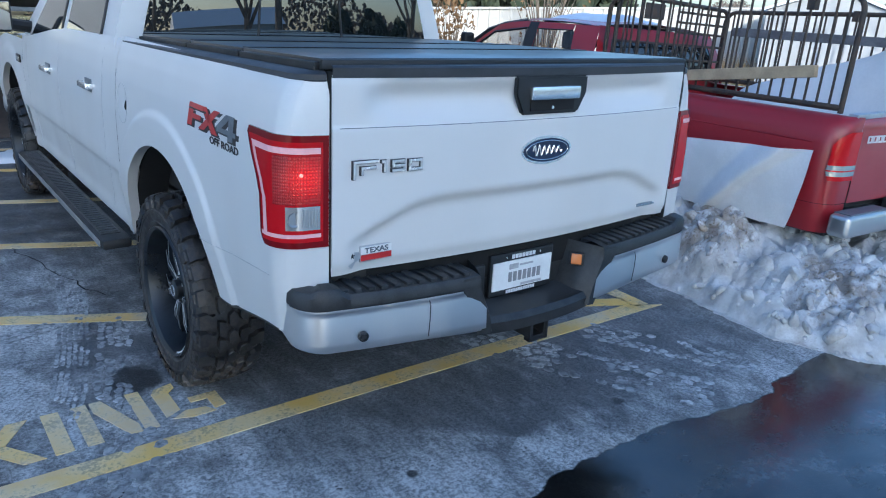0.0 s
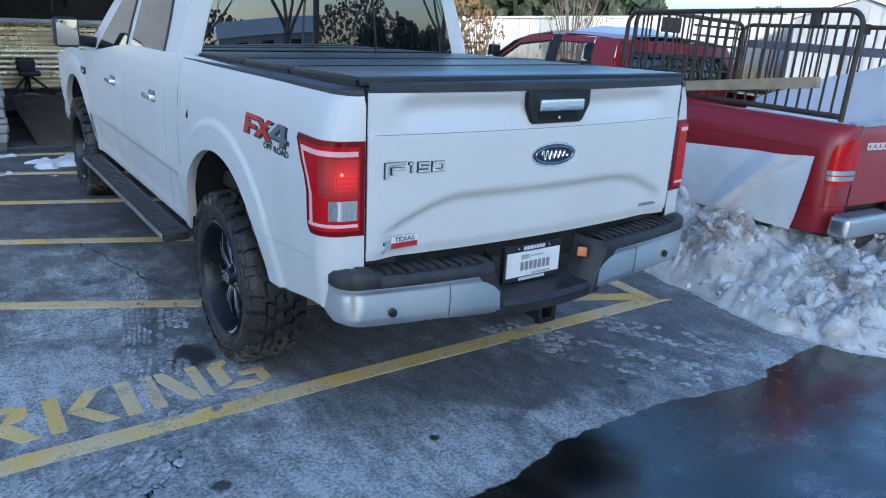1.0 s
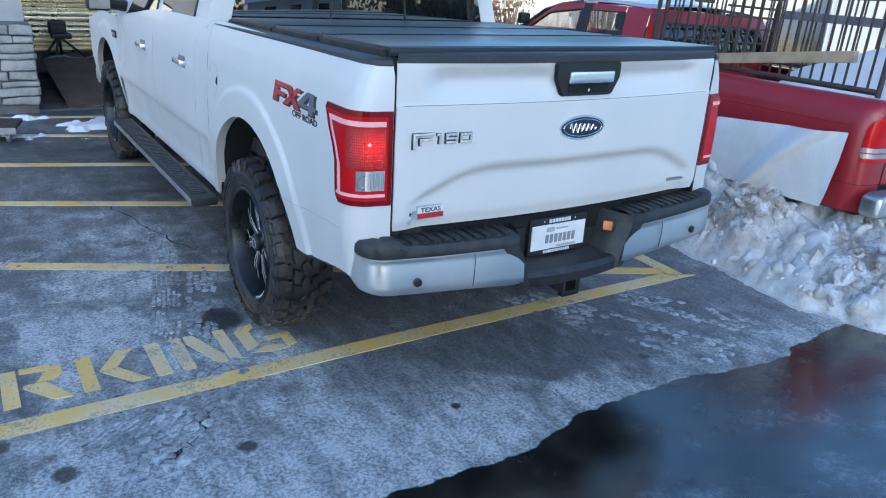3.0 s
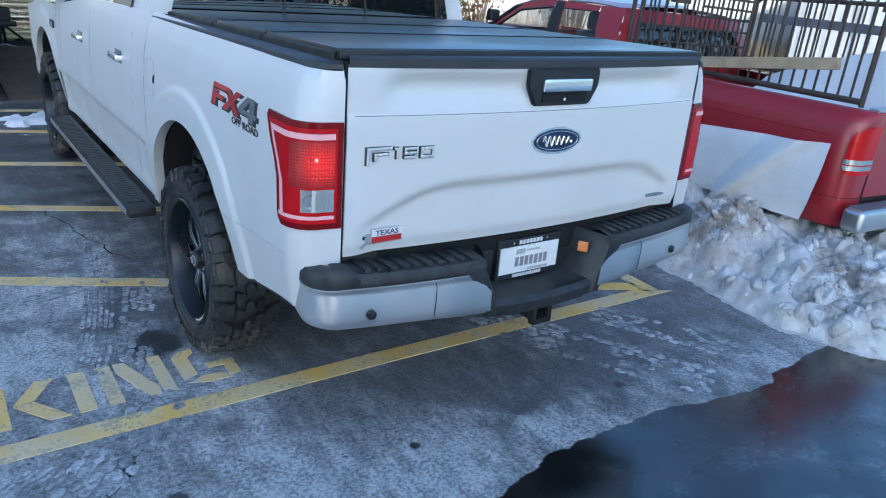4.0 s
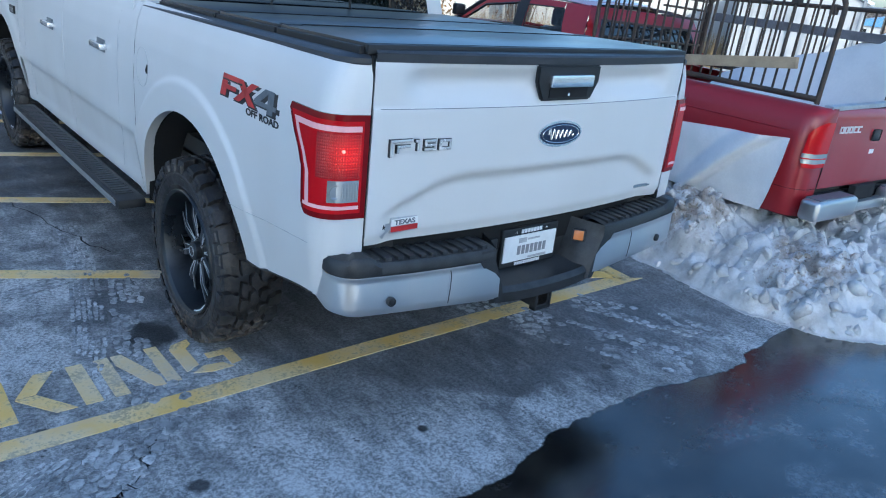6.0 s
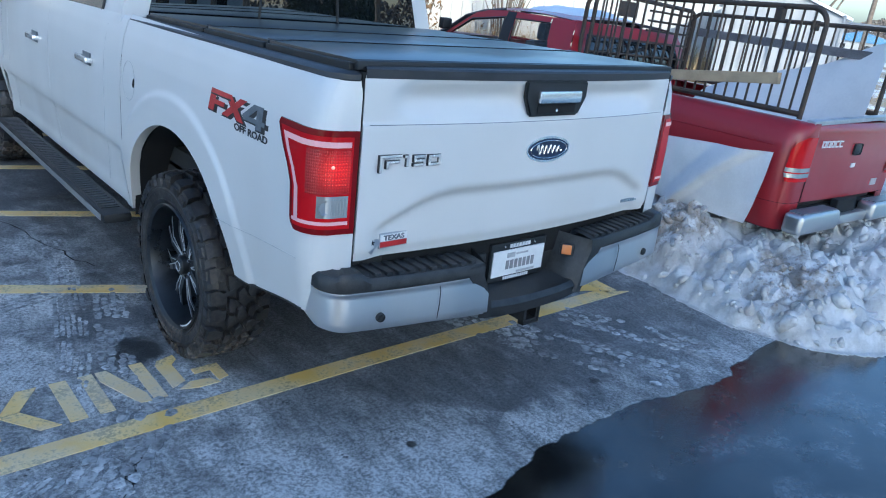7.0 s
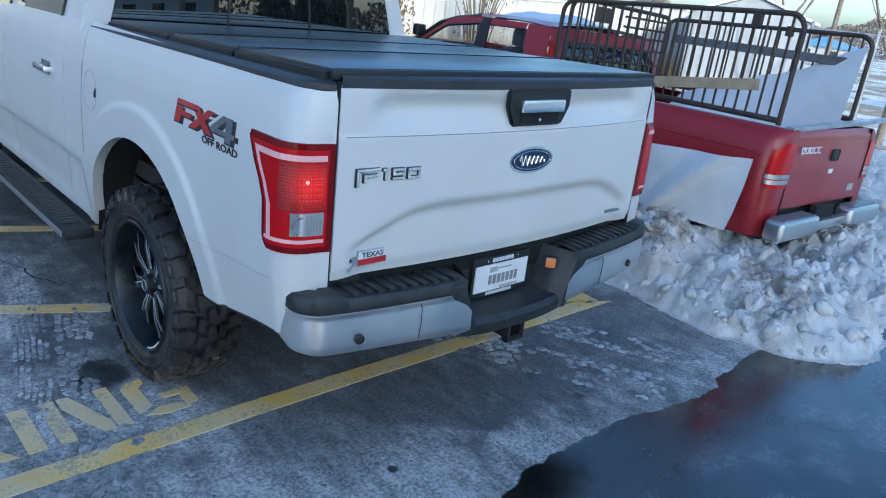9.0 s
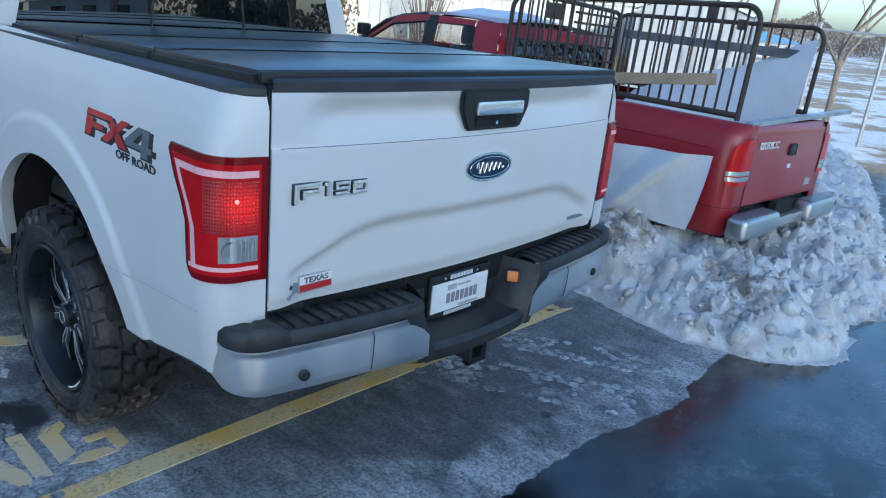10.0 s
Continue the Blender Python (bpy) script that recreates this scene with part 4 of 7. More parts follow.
def wooded_band(name, az0, az1, dist, height, count, material, seed, label, grain=0.009):
    """A far belt of trees: many small clumps over a low rise."""
    rnd = random.Random(seed)
    vs, fs = [], []
    for i in range(count):
        az = rnd.uniform(az0, az1)
        hmax = height(az)
        h = hmax * rnd.random() ** 0.7 * (0.85 + 0.3 * noise.noise(Vector((az * 0.7, seed, 0))))
        p = polar(az, dist * rnd.uniform(0.9, 1.15), h)
        s = dist * grain * rnd.uniform(0.5, 1.3)
        q = Euler((rnd.uniform(0, 6), rnd.uniform(0, 6), rnd.uniform(0, 6))).to_matrix()
        b = len(vs)
        vs += [tuple(p + q @ Vector(v) * s) for v in ((-1, -0.3, 0), (0.2, -1, 0), (1, 0.2, 0.2), (0, 1, 0))]
        fs.append((b, b + 1, b + 2, b + 3))
    me = bpy.data.meshes.new(name)
    me.from_pydata(vs, [], fs)
    me.materials.append(material)
    return tagged(new(name, me), label, "trees", kind="stuff")


wooded_band("evergreen_hillside", 4, 53, 45, lambda az: 9.0 * smooth01(53, 45, az) + 0.3, 15000, LEAFGREEN, 31, "dark evergreen hillside beyond the fence", 0.011)
wooded_band("bare_woods", 55, 100, 85, lambda az: 2.9 + 0.9 * math.sin(az * 0.9), 60000, WOODS, 32, "far belt of bare brown woods", 0.0010)
# what stands behind the walker: trees and a low building across the road
wooded_band("roadside_trees", 108, 235, 90, lambda az: 6.0 + 2.5 * math.sin(az * 0.35), 16000, WOODS, 33, "bare trees beyond the field", 0.0035)
wooded_band("roadside_evergreens", 138, 147, 48, lambda az: 2.6 + 1.4 * math.sin(az * 1.7), 9000, LEAFGREEN, 34, "dark evergreens across the road", 0.005)
for az, d, sd in ((132, 24, 51), (150, 20, 52), (162, 26, 53), (171, 22, 54)):
    bare_tree(polar(az, d), 7.5, 0.14, sd, "tall bare tree across the road")
house = thing("house", "low white house with a snowy roof across the field", "house", pose(24.0, -66, 0, 0, 0, 12))
part("wall", box(bmesh.new(), (-6, -4, 0), (6, 4, 2.6)), SHEDW, house)
bm = bmesh.new()
prism(bm, [(-4.4, 2.55), (4.4, 2.55), (0, 4.2)], 12.6, pose(6.3, 0, 0, 0, 0, -90))
part("roof", bm, SNOW_CLEAN, house, "snow-covered roof")
for x in (-4, -1, 2.4):
    part("window", box(bmesh.new(), (x, 3.98, 0.9), (x + 1.3, 4.03, 2.0)), CABGLASS, house)
pole = thing("utility_pole", "wooden utility pole across the road", "pole")
bm = bmesh.new()
tube(bm, [(8.5, -17, 0), (8.5, -17, 9)], [0.15, 0.11], 10)
part("shaft", bm, BARK, pole)
part("crossarm", box(bmesh.new(), (7.3, -17.06, 8.3), (9.7, -16.94, 8.45), 0.01), BARK, pole)


# ---- white pickup ----
truck = thing("pickup_truck", "white crew-cab pickup with black bed cover, grimy with road salt", "pickup truck")
HALF = [(0.44, 0.93), (0.60, 0.955), (0.76, 0.978), (0.84, 0.986), (1.10, 0.985), (1.25, 0.972), (1.34, 0.955), (1.40, 0.935), (1.43, 0.915)]
GATE, CORNER = 0.833, 0.09


def flank(s, z, off=0.0, side=-1):
    """The skin of the box from the tailgate's gap round the corner and on along the side; s in metres along it."""
    w = table(HALF, z)
    l1, l2 = w - CORNER - GATE, math.pi / 2 * CORNER
    if s < l1:
        x, y, nx, ny = GATE + s, 0.055 + 0.012 * s / l1, 0.0, -1.0
    elif s < l1 + l2:
        a = (s - l1) / CORNER
        nx, ny = math.sin(a), -math.cos(a)
        x, y = w - CORNER + CORNER * nx, 0.067 + CORNER + CORNER * ny
    else:
        x, y, nx, ny = w, 0.067 + CORNER + s - l1 - l2, 1.0, 0.0
        for cy, cz, r in ((1.20, 0.455, 0.58), (4.84, 0.455, 0.58)):
            d = math.hypot(y - cy, max(z - cz, 0.0)) - r
            x += 0.013 * smooth01(0.150, 0.116, d)
        if 1.83 < y < 4.26:
            x -= 0.014 * smooth01(0.80, 0.765, z) * smooth01(0.52, 0.60, z)
    return Vector((side * (x + nx * off), y + ny * off, z))


def s_of(y, z=1.0):
    return y - 0.067 - CORNER + (table(HALF, z) - CORNER - GATE) + math.pi / 2 * CORNER


def arch_z(y, cy, cz=0.455, r=0.58):
    return cz + math.sqrt(max(r * r - (y - cy) ** 2, 0.0))


def side_sheet(ys, bottom, top, side, rows=52):
    """A body side from column to column, with the wheel arch cut out of its lower edge."""
    bm = bmesh.new()
    cols = []
    for y in ys:
        zb, zt = bottom(y), top(y)
        cols.append([bm.verts.new(flank(s_of(y, z), z, 0, side)) for z in span(zb, zt, rows)])
    for a, b in zip(cols, cols[1:]):
        for i in range(rows):
            bm.faces.new((a[i], a[i + 1], b[i + 1], b[i]))
    # a return along the lower edge
    lip = [bm.verts.new(q[0].co + Vector((-side * 0.045, 0, 0.004))) for q in cols]
    for i in range(len(cols) - 1):
        bm.faces.new((cols[i][0], cols[i + 1][0], lip[i + 1], lip[i]))
    return bm


def arch_ys(cy, r=0.565, n=28):
    return [cy - r * math.cos(math.pi * i / n) for i in range(n + 1)]


for side in (-1, 1):
    ys = [0.085, 0.10, 0.12, 0.14, 0.165, 0.22, 0.3, 0.4] + span(0.44, 0.62, 12) + arch_ys(1.20, 0.565, 44) + [1.775, 1.79, 1.815]
    bed = lambda y: arch_z(y, 1.20) if 0.634 < y < 1.766 else (0.580 + 0.067 * smooth01(0.63, 0.12, y) if y < 1 else 0.580 - 0.09 * smooth01(1.765, 1.80, y))
    part("bed_side", side_sheet(ys, bed, lambda y: 1.43, side), WHITE, truck, smooth=True)
    bm = bmesh.new()
    sheet(bm, span(0.0, s_of(0.10), 10), span(0.785, 1.43, 14), lambda s, z: flank(s, z, 0, side))
    part("rear_corner_panel", bm, WHITE, truck, smooth=True)
    # grimy folded edge along the bottom
    bm = bmesh.new()
    tube(bm, [flank(s_of(y, 0.6), bed(y) + 0.002, -0.004, side) for y in span(0.15, 0.632, 12)], 0.006, 6)
    part("lower_edge", bm, UNDER, truck, "grimy lower edge of the bed side", smooth=True)
    # dark lining of the wheel well
    bm = bmesh.new()
    sheet(bm, span(0.02, math.pi - 0.62, 20), (0.0, 0.42), lambda a, d: Vector((side * (0.945 - d), 1.20 + 0.585 * math.cos(a), 0.455 + 0.585 * math.sin(a))))
    box(bm, (side * 0.56 - 0.02, 0.66, 0.60), (side * 0.56 + 0.02, 1.74, 1.02))
    part("wheel_well", bm, DARK, truck, smooth=True)
    # soft crease behind the wheel: a thin bead, its shade put in as grey
    bm = bmesh.new()
    tube(bm, [flank(s_of(y, z), z, 0.0003, side) for y, z in ((0.74, 0.786), (0.62, 0.796), (0.45, 0.809), (0.28, 0.823), (0.15, 0.833))], 0.0012, 5)
    part("body_crease", bm, PLATE_GREY, truck, smooth=True)

# tailgate
def gate_crease(x):
    return table([(-0.80, 0.925), (-0.70, 0.965), (-0.55, 1.035), (-0.44, 1.055), (0.44, 1.055), (0.55, 1.035), (0.70, 0.965), (0.80, 0.925)], x)


def gate_y(x, z):
    y = 0.055 * (x / 0.81) ** 2
    c = sum(gate_crease(x + k * 0.02) for k in (-2, -1, 0, 1, 2)) / 5
    y += 0.026 * smooth01(c + 0.010, c - 0.032, z) * smooth01(0.80, 0.68, abs(x))
    y -= 0.004 * smooth01(1.29, 1.285, z)
    scoop = smooth01(0.74, 0.60, abs(x)) * smooth01(0.10, 0.22, abs(x))
    y += 0.042 * scoop * smooth01(1.292, 1.365, z) * smooth01(1.438, 1.370, z)
    y += 0.012 * smooth01(0.87, 0.825, z) + 0.006 * smooth01(1.42, 1.44, z)
    return y


bm = bmesh.new()
zs = sorted(set(span(0.825, 1.44, 44) + [1.2845, 1.287, 1.2905]))
g = sheet(bm, span(-0.824, 0.824, 90), zs, lambda x, z: Vector((x, gate_y(x, z), z)))
for col in (g[0], g[-1]):
    back = [bm.verts.new(v.co + Vector((0, 0.06, 0))) for v in col]
    for i in range(len(col) - 1):
        bm.faces.new((col[i], col[i + 1], back[i + 1], back[i]))
low = [bm.verts.new(q[0].co + Vector((0, 0.06, 0.0))) for q in g]
for i in range(len(g) - 1):
    bm.faces.new((g[i][0], g[i + 1][0], low[i + 1], low[i]))
tailgate = part("tailgate", bm, WHITE, truck, smooth=True)
bm = bmesh.new()
sheet(bm, span(-0.822, 0.822, 60), (0, 1, 2, 3), lambda x, k: Vector((x, gate_y(x, 1.44) + (-0.004, -0.006, 0.002, 0.09)[int(k)], (1.432, 1.460, 1.467, 1.468)[int(k)])))
part("top_cap", bm, RAILPL, tailgate, "black plastic cap", smooth=True)
bm = bmesh.new()
hexo = [(-0.172, 1.436), (0.172, 1.436), (0.172, 1.372), (0.135, 1.305), (-0.135, 1.305), (-0.172, 1.372)]
prism(bm, hexo, 0.02, pose(0, 0.008, 0))
bmesh.ops.bevel(bm, geom=bm.edges[:], offset=0.007, segments=2, affect="EDGES")
bezel = part("handle_bezel", bm, BLACKPL, tailgate, "black plastic handle surround")
bm = box(bmesh.new(), (-0.105, -0.016, 1.318), (0.105, -0.0125, 1.362), 0.001)
part("grip_recess", bm, DARK, tailgate)
bm = box(bmesh.new(), (-0.116, -0.034, 1.356), (0.116, -0.012, 1.402), 0.008)
part("handle", bm, BRIGHT, tailgate, "chrome tailgate handle", smooth=True)
bm = bmesh.new()
lathe(bm, [(0.0001, -0.002), (0.006, -0.002), (0.006, 0.002)], 12, Matrix.Translation((0, -0.0155, 1.328)) @ pose(0, 0, 0, 0, 0, 90))
part("lock", bm, BRIGHT, tailgate)


def disc(bm, rx, rz, depth, m, n=48):
    prism(bm, [(rx * math.cos(2 * math.pi * i / n), rz * math.sin(2 * math.pi * i / n)) for i in range(n)], depth, m)


bm = bmesh.new()
disc(bm, 0.121, 0.050, 0.010, pose(0, 0.002, 1.178))
oval = part("badge", bm, BRIGHT, tailgate, "chrome-rimmed navy oval badge")
bm = bmesh.new()
disc(bm, 0.111, 0.0415, 0.003, pose(0, -0.0075, 1.178))
part("badge_field", bm, BADGE_BLUE, tailgate)
bm = bmesh.new()
ring = [(0.101 * math.cos(2 * math.pi * i / 40), -0.0108, 1.178 + 0.034 * math.sin(2 * math.pi * i / 40)) for i in range(41)]
tube(bm, ring, 0.0013, 5)
tube(bm, [(-0.07 + 0.14 * i / 44, -0.0112, 1.178 + 0.017 * math.sin(i * 0.85) * (1.25 - i / 70)) for i in range(45)], 0.0034, 6)
part("script_stroke", bm, BRIGHT, tailgate)
# grey line laid on the pressed step as its shade
bm = bmesh.new()
tube(bm, [(x, gate_y(x, 1.287) - 0.0006, 1.2872) for x in span(-0.80, 0.80, 40)], 0.0013, 5)
part("pressed_line_shade", bm, BADGE_GREY, tailgate, "thin grey line drawn as shade along the tailgate's pressed crease")
# raised silver characters drawn as plain shapes, each on a dark outline
for k, (x0, x1, z0, z1) in enumerate(((-0.764, -0.676, 1.134, 1.190), (-0.746, -0.684, 1.150, 1.190), (-0.665, -0.645, 1.150, 1.188), (-0.634, -0.586, 1.150, 1.187), (-0.576, -0.524, 1.150, 1.186))):
    y, t = gate_y((x0 + x1) / 2, 1.16), 0.0085
    bars = [(x0, z1 - t, x1, z1), (x0, z0, x0 + t, z1 - t)]
    zm = (z0 + z1) / 2
    if k == 1:
        bars = [(x0 + t, zm - t / 2 - 0.003, x1, zm + t / 2 - 0.003), (x0 + t, z0 - 0.004, x0 + 2 * t, zm - t / 2 - 0.003)]
    if k == 2:
        bars = [(x0 + 0.004, z0, x0 + 0.004 + t, z1), (x0 - 0.004, z1 - t, x0 + 0.004, z1)]
    if k == 3:
        bars = [(x0, z1 - t, x1, z1), (x0, zm - t / 2, x0 + t, z1 - t), (x0 + t, zm - t / 2, x1, zm + t / 2), (x1 - t, z0, x1, zm - t / 2), (x0, z0, x1 - t, z0 + t)]
    if k == 4:
        bars = [(x0, z1 - t, x1, z1), (x0, z0 + t, x0 + t, z1 - t), (x1 - t, z0 + t, x1, z1 - t), (x0, z0, x1, z0 + t)]
    for name, grow, front, mt, lab in (("badge_outline", 0.0018, 0.007, BADGE_BLACK, "dark badge outline"), ("model_badge", 0.0, 0.011, BADGE_SILVER, "raised silver badge character")):
        bm = bmesh.new()
        for a0, b0, a1, b1 in bars:
            box(bm, (a0 - grow, y - front, b0 - grow), (a1 + grow, y + 0.004, b1 + grow), 0.002)
        part(name, bm, mt, tailgate, lab)
bm = bmesh.new()
box(bm, (0.625, gate_y(0.69, 0.88) - 0.006, 0.874), (0.755, gate_y(0.69, 0.88) + 0.01, 0.889), 0.002, pose(0, 0, 0))
strip = part("name_strip", bm, BADGE_GREY, tailgate, "small grey engine badge")
for i in range(7):
    x = 0.635 + i * 0.017
    part("name_bar", box(bmesh.new(), (x, gate_y(0.69, 0.88) - 0.0085, 0.878), (x + 0.011, gate_y(0.69, 0.88) - 0.005, 0.885)), BRIGHT, tailgate)
# state-shaped badge with a red and silver bar
yb = gate_y(-0.70, 0.885) - 0.001
bm = bmesh.new()
prism(bm, [(-0.800, 0.888), (-0.772, 0.890), (-0.772, 0.912), (-0.748, 0.912), (-0.748, 0.898), (-0.722, 0.894), (-0.720, 0.874), (-0.742, 0.860), (-0.752, 0.842), (-0.764, 0.852), (-0.778, 0.866), (-0.792, 0.876)], 0.006, pose(0, yb, 0))
part("state_badge", bm, ALU, tailgate, "silver state-shaped badge")
bm = bmesh.new()
prism(bm, [((0.0105 if i % 2 == 0 else 0.0045) * math.sin(math.pi * i / 5) - 0.752, (0.0105 if i % 2 == 0 else 0.0045) * math.cos(math.pi * i / 5) + 0.884) for i in range(10)], 0.002, pose(0, yb - 0.0062, 0))
part("star", bm, BADGE_BLACK, tailgate)
part("badge_bar", box(bmesh.new(), (-0.724, yb - 0.007, 0.859), (-0.602, yb, 0.912), 0.002), ALU, tailgate)
part("badge_field", box(bmesh.new(), (-0.720, yb - 0.0078, 0.884), (-0.606, yb - 0.0065, 0.908)), PLATE_WHITE, tailgate)
part("red_bar", box(bmesh.new(), (-0.720, yb - 0.0085, 0.863), (-0.606, yb - 0.0065, 0.882)), BADGE_RED, tailgate)
lettering("word", "TEXAS", 0.024, pose(-0.663, yb - 0.0088, 0.895), BADGE_GREY, tailgate, 0.002, "", 1.25, 0.0006)
# seams and gaps beside and under the tailgate, their shade drawn as near-black solids
for side in (-1, 1):
    part("gate_gap", box(bmesh.new(), (side * 0.8285 - 0.0060, 0.0600, 0.80), (side * 0.8285 + 0.0060, 0.12, 1.45)), GAP, truck)
part("bed_floor", box(bmesh.new(), (-0.80, 0.10, 0.74), (0.80, 1.80, 0.84)), UNDER, truck)
part("bed_front_wall", box(bmesh.new(), (-0.90, 1.77, 0.6), (0.90, 1.81, 1.42)), UNDER, truck)
# near-black sheet that stands for the shade below the tailgate
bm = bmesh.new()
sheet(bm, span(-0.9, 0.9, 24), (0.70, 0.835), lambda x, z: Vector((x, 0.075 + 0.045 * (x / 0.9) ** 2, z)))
part("under_gate_shade", bm, GAP, truck)

# tail lights
LIGHT = [(0.932, 0.165), (0.955, 0.192), (1.085, 0.198), (1.13, 0.222), (1.19, 0.268), (1.255, 0.305), (1.270, 0.298)]


def light_patch(s0, s1, z0, z1, off, side, nu=8, nv=6, follow=False):
    bm = bmesh.new()
    end = lambda z: s_of(table(LIGHT, z), z)
    f = lambda a, z: flank((s0 + (s1 - s0) * a) if not follow else s0 + (end(z) - s1 - s0) * a, z, off, side)
    g = sheet(bm, span(0, 1, nu), span(z0, z1, nv), f)
    rim = [q[0] for q in g] + list(g[-1][1:]) + [q[-1] for q in reversed(g[:-1])] + list(reversed(g[0][1:-1]))
    c = Vector((side * 0.7, 0.4, 0))
    ins = [bm.verts.new(v.co + (Vector((c.x, c.y, v.co.z)) - v.co).normalized() * 0.012) for v in rim]
    for i in range(len(rim)):
        j = (i + 1) % len(rim)
        bm.faces.new((rim[i], rim[j], ins[j], ins[i]))
    return bm


for side in (-1, 1):
    lamp = part("tail_light", light_patch(0.004, 0.0, 0.932, 1.270, 0.007, side, 18, 20, True), LENS_DEEP, truck, "red wrap-around tail light, lit", smooth=True)
    end = lambda z: s_of(table(LIGHT, z), z)
    part("lens_panel", light_patch(0.022, 0.02, 0.952, 1.251, 0.0095, side, 16, 18, True), LENS_RED, lamp, smooth=True)
    # pale tube that runs along top, outer side and bottom
    for z0, z1, a, b in ((1.218, 1.236, 0.030, 0.035), (0.966, 0.978, 0.030, 0.022)):
        bm = bmesh.new()
        sheet(bm, span(0, 1, 12), (z0, z1), lambda t, z: flank(a + (end(z) - b - a) * t, z, 0.0118, side))
        part("light_tube", bm, LENS_PALE, lamp)
    bm = bmesh.new()
    sheet(bm, span(0.978, 1.220, 14), (0, 1), lambda z, t: flank(end(z) - 0.035 - 0.018 * t, z, 0.0118, side))
    part("light_tube", bm, LENS_PALE, lamp)
    if side > 0:
        continue
    # ribbed red cell round the bulb
    cell = part("bulb_cell", light_patch(0.030, 0.165, 1.068, 1.212, 0.0112, side, 14, 12), CELL_RED, lamp, "glowing ribbed red cell", smooth=True)
    for i in range(7):
        for j in range(5):
            bm = bmesh.new()
            p, nrm = flank(0.045 + 0.010 * i, 1.10 + 0.017 * j, 0.0125, side), Vector((side * 0.3, -0.95, 0))
            bmesh.ops.create_icosphere(bm, subdivisions=1, radius=0.0022, matrix=Matrix.Translation(p))
            part("lens_bead", bm, BULB_RED, lamp)
    bm = bmesh.new()
    bmesh.ops.create_icosphere(bm, subdivisions=2, radius=0.006, matrix=Matrix.Translation(flank(0.085, 1.157, 0.0125, side)))
    part("bulb", bm, BULB_WHITE, lamp)
    rev = part("reverse_lens", light_patch(0.032, 0.128, 0.990, 1.062, 0.0112, side, 6, 4), LENS_CLEAR, lamp, "clear reversing lens", smooth=True)
    for i in range(6):
        bm = bmesh.new()
        tube(bm, [flank(0.038 + 0.009 * i, 0.998, 0.0125, side), flank(0.038 + 0.009 * i, 1.054, 0.0125, side)], 0.0022, 5)
        part("lens_flute", bm, LENS_CLEAR, lamp)
    bm = bmesh.new()
    lathe(bm, [(0.0001, 0), (0.018, 0.0), (0.024, 0.004)], 16, Matrix.Translation(flank(0.105, 1.026, 0.0125, side)) @ pose(0, 0, 0, 0, 0, -90 if side < 0 else -90))
    part("lens_bowl", bm, LENS_CLEAR, lamp)

# bed rails and folding cover
for side in (-1, 1):
    bm = bmesh.new()
    prof = [(0.002, 0.0), (0.006, 0.005), (0.005, 0.020), (-0.010, 0.030), (-0.085, 0.030), (-0.095, 0.010)]
    rail_z = lambda y: 1.434 - 0.018 * y
    sheet(bm, span(0.004, s_of(0.2, 1.4), 16) + [s_of(y, 1.4) for y in (0.5, 0.8, 1.1, 1.4, 1.7, 1.80)], range(len(prof)),
          lambda s, k: (lambda q: Vector((q.x, q.y, rail_z(q.y) - 0.012 + prof[int(k)][1])))(flank(s, 1.43 - 0.015 * smooth01(0.2, 1.8, s), prof[int(k)][0], side)))
    part("bed_rail_cap", bm, RAILPL, truck, "black plastic bed rail cap", smooth=True)
cover = thing("bed_cover", "black tri-fold hard cover closed over the pickup bed", "bed cover", pose(0, -0.036, 0, -1.4))
seams = (0.085, 0.64, 1.16, 1.80)
for a, b in zip(seams, seams[1:]):
    bm = box(bmesh.new(), (-0.845, a + 0.005, 1.452), (0.845, b - 0.005, 1.487), 0.003)
    panel = part("cover_panel", bm, COVER, cover, smooth=True)
    for sx in (-1, 1):
        part("edge_rail", box(bmesh.new(), (sx * 0.851 - 0.012, a + 0.01, 1.448), (sx * 0.851 + 0.012, b - 0.01, 1.477), 0.004), BLACKPL, panel)
    if b < 1.7:
        part("seam_seal", box(bmesh.new(), (-0.79, b - 0.006, 1.470), (0.80, b + 0.006, 1.4905), 0.002), GAP, panel, "black rubber seam")
        for sx in (-0.80, 0.80):
            part("hinge", box(bmesh.new(), (sx - 0.035, b - 0.03, 1.477), (sx + 0.035, b + 0.03, 1.491), 0.005), BLACKPL, panel)
part("rear_lip", box(bmesh.new(), (-0.848, 0.070, 1.455), (0.848, 0.090, 1.485), 0.006), BLACKPL, cover, smooth=True)
part("frame_rail", box(bmesh.new(), (-0.83, 0.09, 1.430), (0.83, 1.79, 1.450)), DARK, cover)

# fuel door, decal
bm = bmesh.new()
n = 26
pts = [flank(s_of(1.705 + 0.078 * math.cos(a), 1.15), 1.145 + 0.088 * math.sin(a), 0.0006) for a in (2 * math.pi * i / n for i in range(n + 1))]
tube(bm, pts, 0.0012, 4)
fuel = part("fuel_door", bm, PLATE_GREY, truck, "round fuel door seam")
bm = bmesh.new()
tube(bm, [flank(s_of(1.635, 1.12), z, 0.001) for z in (1.125, 1.14, 1.165)], [0.004, 0.008, 0.003], 6)
part("fuel_door_notch", bm, GAP, fuel)


